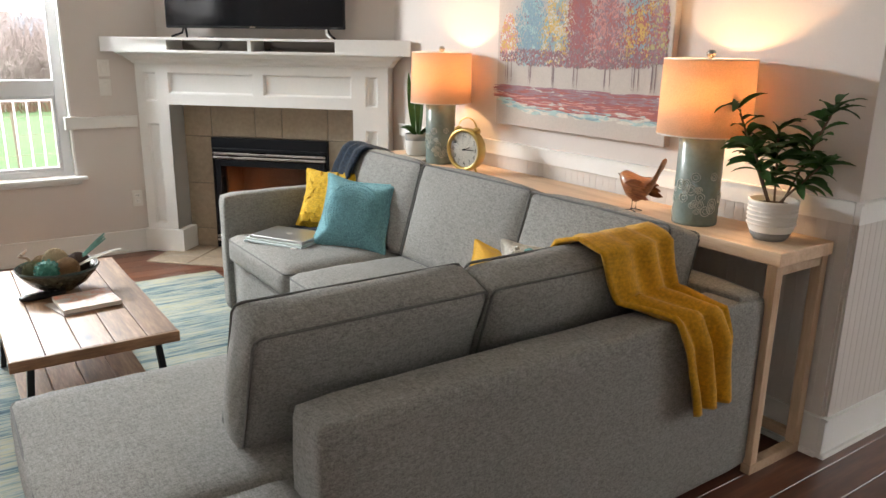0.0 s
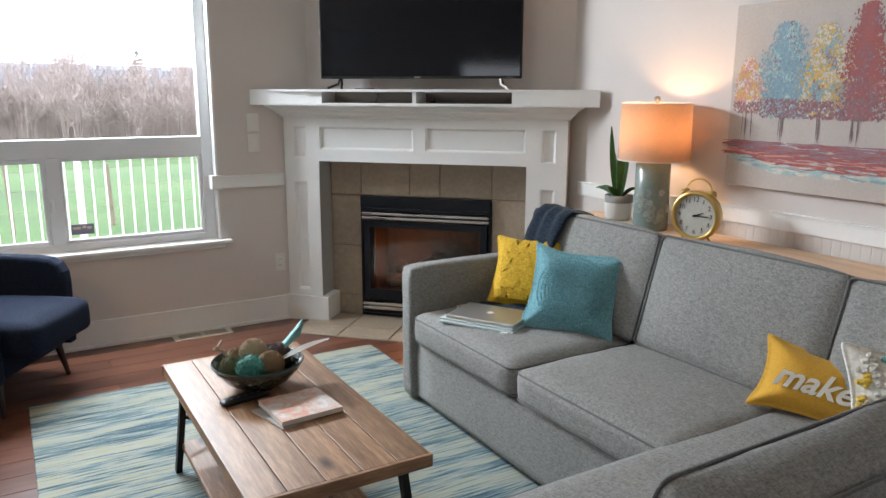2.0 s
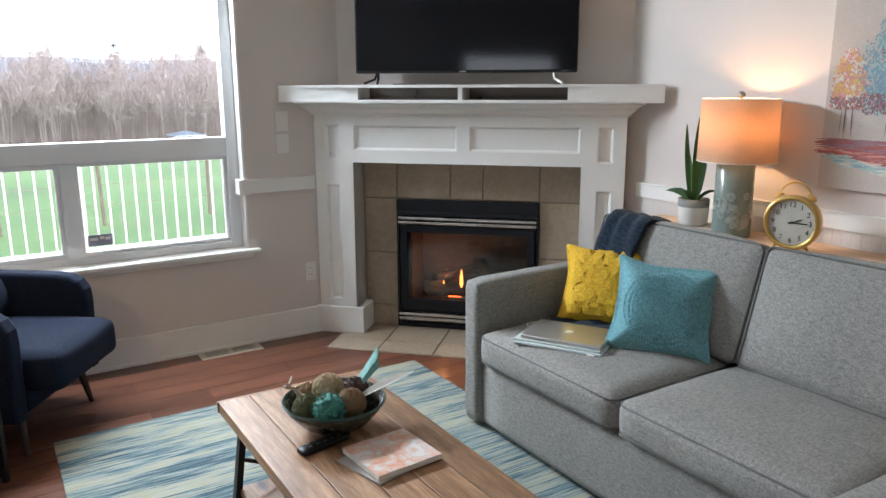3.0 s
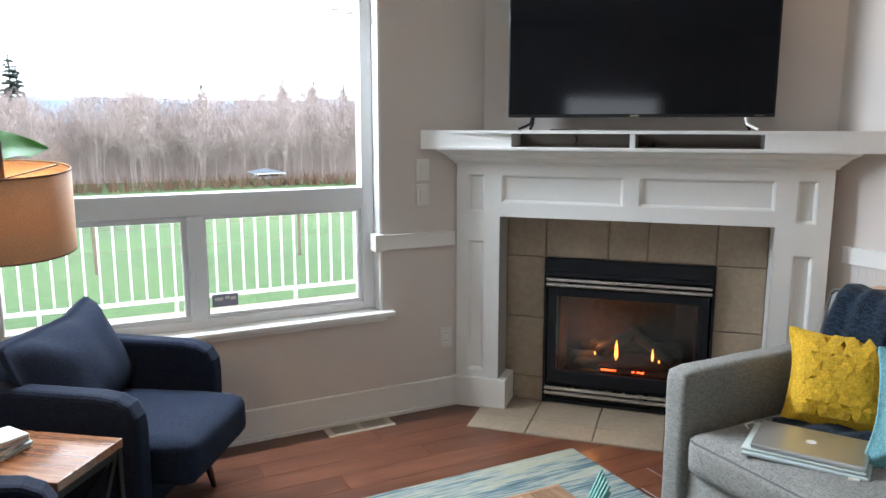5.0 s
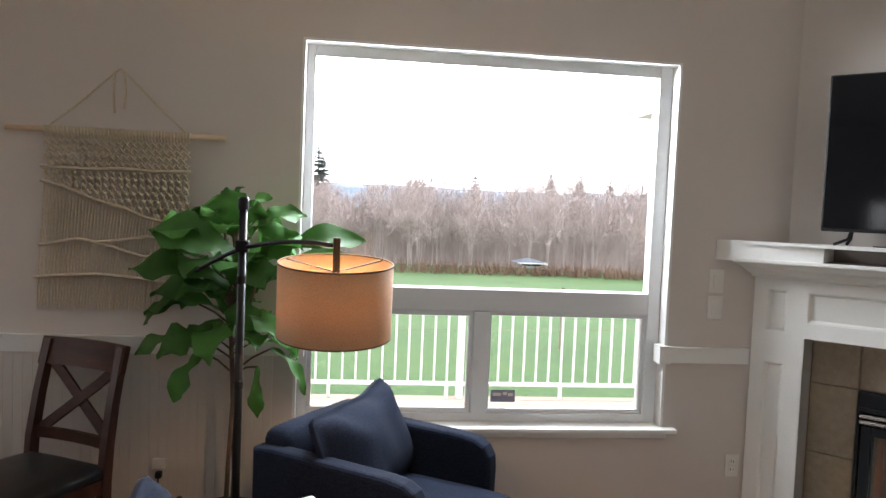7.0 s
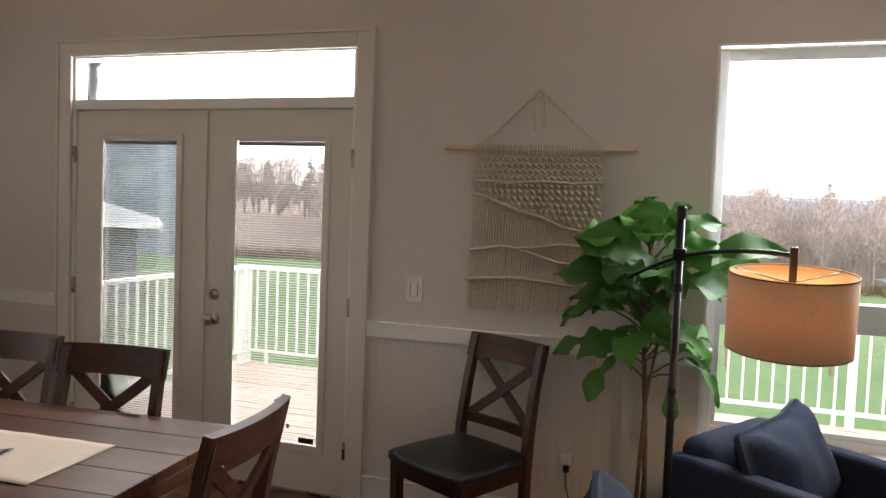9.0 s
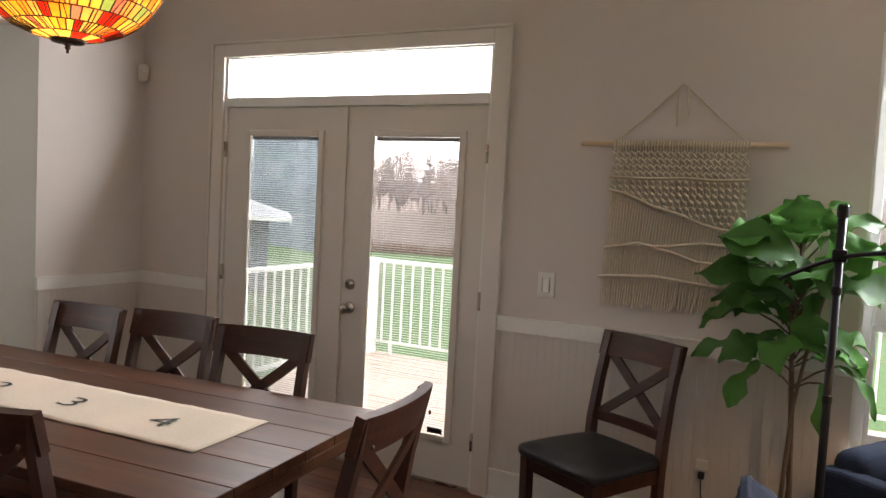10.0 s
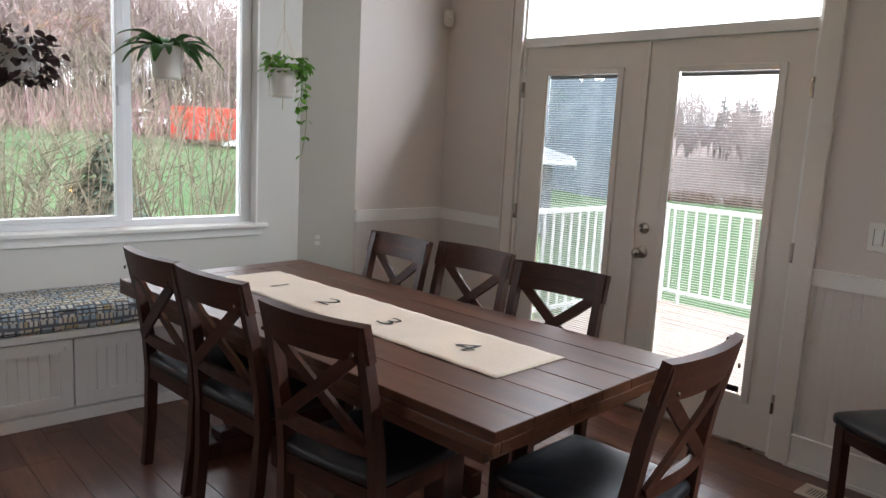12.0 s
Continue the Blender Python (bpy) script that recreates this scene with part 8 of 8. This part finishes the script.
structure("backdrop", rdg, mat("haze_blue_ridge", (0.17, 0.23, 0.30), 1.0, 0.1, 0.02, 0.2, 0.0), "wooded ridge on the horizon, coloured blue for haze", "hills")


def field_fence(x0, x1, y, gap, h, rails, label):
    """Weathered posts with thin wires or boards strung between them."""
    f = thing("field_fence", Matrix.Identity(4), label, "fence")
    n = int((x1 - x0) / gap)
    tops = []
    for k in range(n + 1):
        x = x0 + k * gap + random.uniform(-0.15, 0.15)
        z = height(x, y)
        part("post", tube([(x, y, z - 0.1), (x + random.uniform(-0.04, 0.04), y, z + h + random.uniform(-0.08, 0.08))], 0.036, 7, None, 0.03), FENCEW, f)
        tops.append(Vector((x, y - 0.05, z)))
    for up, w in rails:
        for a, b in zip(tops, tops[1:]):
            part("rail", bar(a + Vector((0, 0, up)), b + Vector((0, 0, up)), w, 0.02 if w > 0.02 else w), FENCEW, f)


FENCEW = mat("weathered_fence_wood", (0.20, 0.165, 0.125), 0.9, 0.25, 3, 40, 0.4)
random.seed(64)
field_fence(-9.0, 12.0, 15.4, 1.75, 1.15, ((0.35, 0.008), (0.7, 0.008), (1.02, 0.008)), "weathered wooden posts with wire across the lawn")
field_fence(-6.0, 0.2, 24.0, 2.4, 1.1, ((0.45, 0.12), (0.95, 0.12)), "weathered two-rail board fence in the meadow")


def far_house(m, w, d, h, roofh, wallm, roofm, label):
    """Small building with a hipped roof, door and windows."""
    hs_ = thing("outbuilding", m, label, "house")
    part("wall", box(-w / 2, w / 2, -d / 2, d / 2, 0, h), wallm, hs_)
    bm = bmesh.new()
    e = 0.5
    lo = [bm.verts.new(p) for p in ((-w / 2 - e, -d / 2 - e, h), (w / 2 + e, -d / 2 - e, h), (w / 2 + e, d / 2 + e, h), (-w / 2 - e, d / 2 + e, h))]
    r1, r2 = bm.verts.new((-w / 2 + d / 2, 0, h + roofh)), bm.verts.new((w / 2 - d / 2, 0, h + roofh))
    bm.faces.new(lo[::-1])
    for f in ((lo[0], lo[1], r2, r1), (lo[1], lo[2], r2), (lo[2], lo[3], r1, r2), (lo[3], lo[0], r1)):
        bm.faces.new(f)
    part("roof", bm, roofm, hs_)
    part("fascia", boxes((-w / 2 - e, w / 2 + e, -d / 2 - e - 0.03, -d / 2 - e, h - 0.08, h + 0.02), (w / 2 + e, w / 2 + e + 0.03, -d / 2 - e, d / 2 + e, h - 0.18, h + 0.02)), RAILW, hs_)
    for x in (-w * 0.28, w * 0.28):
        wn_ = part("window", box(x - 0.5, x + 0.5, -d / 2 - 0.04, -d / 2 + 0.02, h * 0.4, h * 0.8), RAILW, hs_)
        part("pane", box(x - 0.42, x + 0.42, -d / 2 - 0.06, -d / 2 - 0.042, h * 0.43, h * 0.77), SCREEN, wn_)
    part("door", box(-0.45, 0.45, -d / 2 - 0.05, -d / 2 + 0.02, 0, min(2.0, h * 0.85)), wallm, hs_)
    return hs_


far_house(pose(-17.0, 15.6, height(-17, 15.6) - 0.1, 0, 0, 40), 7.5, 5, 1.75, 0.95, mat("blue_grey_siding", (0.10, 0.12, 0.145), 0.8, 0.1, 1, 30, 0.2), mat("pale_roof", (0.25, 0.27, 0.29), 0.9, 0.15, 2, 20, 0.3), "blue-grey outbuilding with a pale hipped roof")
far_house(pose(14.9, 67.2, height(14.9, 67.2) + 0.55, 0, 0, 5), 1.7, 1.5, 0.5, 0.38, mat("pale_grey_siding", (0.36, 0.38, 0.40), 0.8, 0.1, 1, 30, 0.2), mat("slate_blue_roof", (0.14, 0.17, 0.21), 0.9, 0.1, 1, 20, 0.2), "small white house with a slate roof among the far trees")
# corner of the house's own roof eave outside the window
ev = thing("roof_eave", pose(1.2, 7.4, 2.235), "pale painted corner of the roof eave outside", "roof")
part("fascia", box(0.0, 2.4, -0.02, 0.02, 0.0, 0.10, 0.004), RAILW, ev)
part("soffit", box(0.02, 2.4, -1.25, -0.02, 0.0, 0.02), RAILW, ev)
part("gutter", box(-0.05, 2.4, 0.02, 0.1, 0.03, 0.11, 0.012), RAILW, ev)
# view from the nook: red shed, parked car, spruce, shrubs, woods
crate = thing("shipping_container", pose(-31.6, 15.9, height(-31.6, 15.9) + 0.05, 0, 0, 66), "red corrugated shipping container beyond the yard", "container")
REDM = mat("red_container_paint", (0.58, 0.06, 0.03), 0.6, 0.12, 1, 30, 0.1)
part("body", box(-1.2, 2.3, -1.2, 1.2, 0.15, 1.45, 0.02), REDM, crate)
for k in range(4, 18):
    part("rib", box(-2.2 + k * 0.25, -2.12 + k * 0.25, -1.24, -1.2, 0.2, 1.4), REDM, crate)
part("skid", boxes((-1.2, 2.3, -1.2, -1.0, 0, 0.15), (-1.2, 2.3, 1.0, 1.2, 0, 0.15)), BARK, crate)
car = thing("parked_car", pose(-42.7, 16.8, height(-42.7, 16.8), 0, 0, 80), "white car parked beyond the shrubs", "car")
bm = bmesh.new()
prof_c = [(-2.1, 0.35), (-2.1, 0.75), (-1.3, 0.9), (-0.7, 1.35), (0.8, 1.38), (1.5, 0.95), (2.1, 0.85), (2.1, 0.35)]
f0, f1 = [bm.verts.new((x, -0.85, z)) for x, z in prof_c], [bm.verts.new((x, 0.85, z)) for x, z in prof_c]
bm.faces.new(f0[::-1]), bm.faces.new(f1)
for i in range(8):
    bm.faces.new((f0[i], f0[(i + 1) % 8], f1[(i + 1) % 8], f1[i]))
bmesh.ops.recalc_face_normals(bm, faces=bm.faces)
bmesh.ops.bevel(bm, geom=bm.edges[:], offset=0.08, segments=2, affect="EDGES")
part("body", bm, RAILW, car)
part("side_window", box(-0.9, 1.1, -0.86, 0.86, 0.95, 1.25, 0.05), SCREEN, car)
for x in (-1.35, 1.35):
    for y in (-0.8, 0.8):
        wl_ = part("wheel", lathe([(0, -0.1), (0.3, -0.1), (0.34, -0.06), (0.34, 0.06), (0.3, 0.1), (0, 0.1)], 20), PLASTIC, car)
        wl_.matrix_local = pose(x, y, 0.34, 90, 0, 0)
random.seed(55)
cl = Cloud()
conifer(cl, Vector((0, 0, 0)), 1.0, 0.42, 22, 26)
sp1 = thing("spruce", Matrix.Translation((-11.6, 5.7, height(-11.6, 5.7) - 0.05)), "young blue-green spruce in the yard", "tree")
ob = new("crown", cl.mesh("crown", twig_mat("spruce_needles", (0.04, 0.075, 0.055), (0.11, 0.165, 0.12))))
ob.parent = sp1
ob.scale = (2.05, 2.05, 2.05)
part("trunk", tube([(0, 0, 0), (0, 0, 1.2)], 0.05, 6, None, 0.02), BARK, sp1)
SHR = twig_mat("bare_shrub_twigs", (0.10, 0.08, 0.055), (0.29, 0.245, 0.18))
for x, y, h, n in ((-10.2, 6.45, 3.9, 30), (-10.4, 4.1, 2.4, 34), (-9.6, 4.7, 2.1, 30), (-10.6, 7.1, 3.6, 26), (-12.0, 4.4, 2.6, 34), (-13.5, 6.6, 3.4, 30), (-15.0, 5.2, 3.2, 34), (-9.2, 5.6, 3.4, 22)):
    cl = Cloud()
    for k in range(n):
        a = random.uniform(0, 6.283)
        b = Vector((math.cos(a) * 0.25, math.sin(a) * 0.25, 0))
        t = b + Vector((math.cos(a) * h * random.uniform(0.1, 0.45), math.sin(a) * h * random.uniform(0.1, 0.45), h * random.uniform(0.65, 1.05)))
        mid = b.lerp(t, 0.5) + rv(0.1)
        cl.stick(b, mid, 0.011, 0.007)
        cl.stick(mid, t, 0.007, 0.0025)
        for q in range(22):
            s = b.lerp(mid, random.uniform(0.4, 1)) if q < 5 else mid.lerp(t, random.random())
            e = s + Vector((random.uniform(-1, 1), random.uniform(-1, 1), random.uniform(0.1, 1.1))) * 0.28
            cl.stick(s, e, 0.0045, 0.002)
    sh_ = thing("shrub", Matrix.Translation((x, y, height(x, y) - 0.05)), "bare many-stemmed shrub with fine tan twigs", "shrub", "shrubs outside the nook")
    ob = new("branches", cl.mesh("branches", SHR))
    ob.parent = sh_
cl = Cloud()
for k in range(560):
    x = -52 + random.uniform(-14, 9)
    y = random.uniform(-8, 48)
    bare_tree(cl, Vector((x, y, height(x, y))), random.uniform(6.5, 10.5), 0.05, 24, 16, 0.05, 0.34, 0.018)
tagged(new("west_woods", cl.mesh("west_woods", twig_mat("bare_wood_west", (0.20, 0.145, 0.138), (0.44, 0.34, 0.32)))), "bare pinkish-brown woods west of the yard", "woods", "", "stuff")
cl = Cloud()
for k in range(2600):
    x, y = -40 + random.uniform(-3, 12), random.uniform(-2, 30)
    b = Vector((x, y, height(x, y)))
    cl.blade(b, b + Vector((random.uniform(-0.8, 0.8), random.uniform(-0.8, 0.8), random.uniform(0.8, 2.6))), rv(1).normalized() * 0.03)
tagged(new("west_brush", cl.mesh("west_brush", twig_mat("reddish_osier", (0.17, 0.085, 0.09), (0.36, 0.23, 0.22)))), "reddish osier thicket along the yard", "brush", "", "stuff")
WCON = [(-62 + random.uniform(-4, 4), y, random.uniform(9, 13), 2.2) for y in (4, 7, 26, 38, 44)]
for x, y, h, r in WCON:
    t = thing("conifer", Matrix.Translation((x, y, height(x, y))), "tall green fir behind the western woods, needles paled for haze", "tree", "firs west of the yard")
    ob = new("crown", me_con)
    ob.parent = t
    ob.scale = (h, h, h)
    part("trunk", tube([(0, 0, 0), (0, 0, h * 0.5)], 0.14, 6, None, 0.06), BARK, t)

# ---------------------------------------------------------------- floor boards, last
random.seed(2)
PW, PL = 0.135, 1.55
plank_mesh = {}
for ln in (0.6, 0.9, 1.2, 1.55):
    plank_mesh[ln] = mesh_of(box(-ln / 2 + 0.0008, ln / 2 - 0.0008, -PW / 2 + 0.0008, PW / 2 - 0.0008, -0.012, 0.0, 0.0016, 1), "plank", FLOORW)
row, y = 0, NY - PW / 2
while y > 0.35:
    x = -5.38 + random.choice((0.0, -0.3, -0.6))
    while x < (2.68 if y > 1.74 else 3.6):
        ln = random.choice((0.9, 1.2, 1.55, 1.55))
        ob = new("plank", plank_mesh[ln])
        ob.parent = floor
        ob.location = (x + ln / 2, y, 0)
        x += ln
    y -= PW
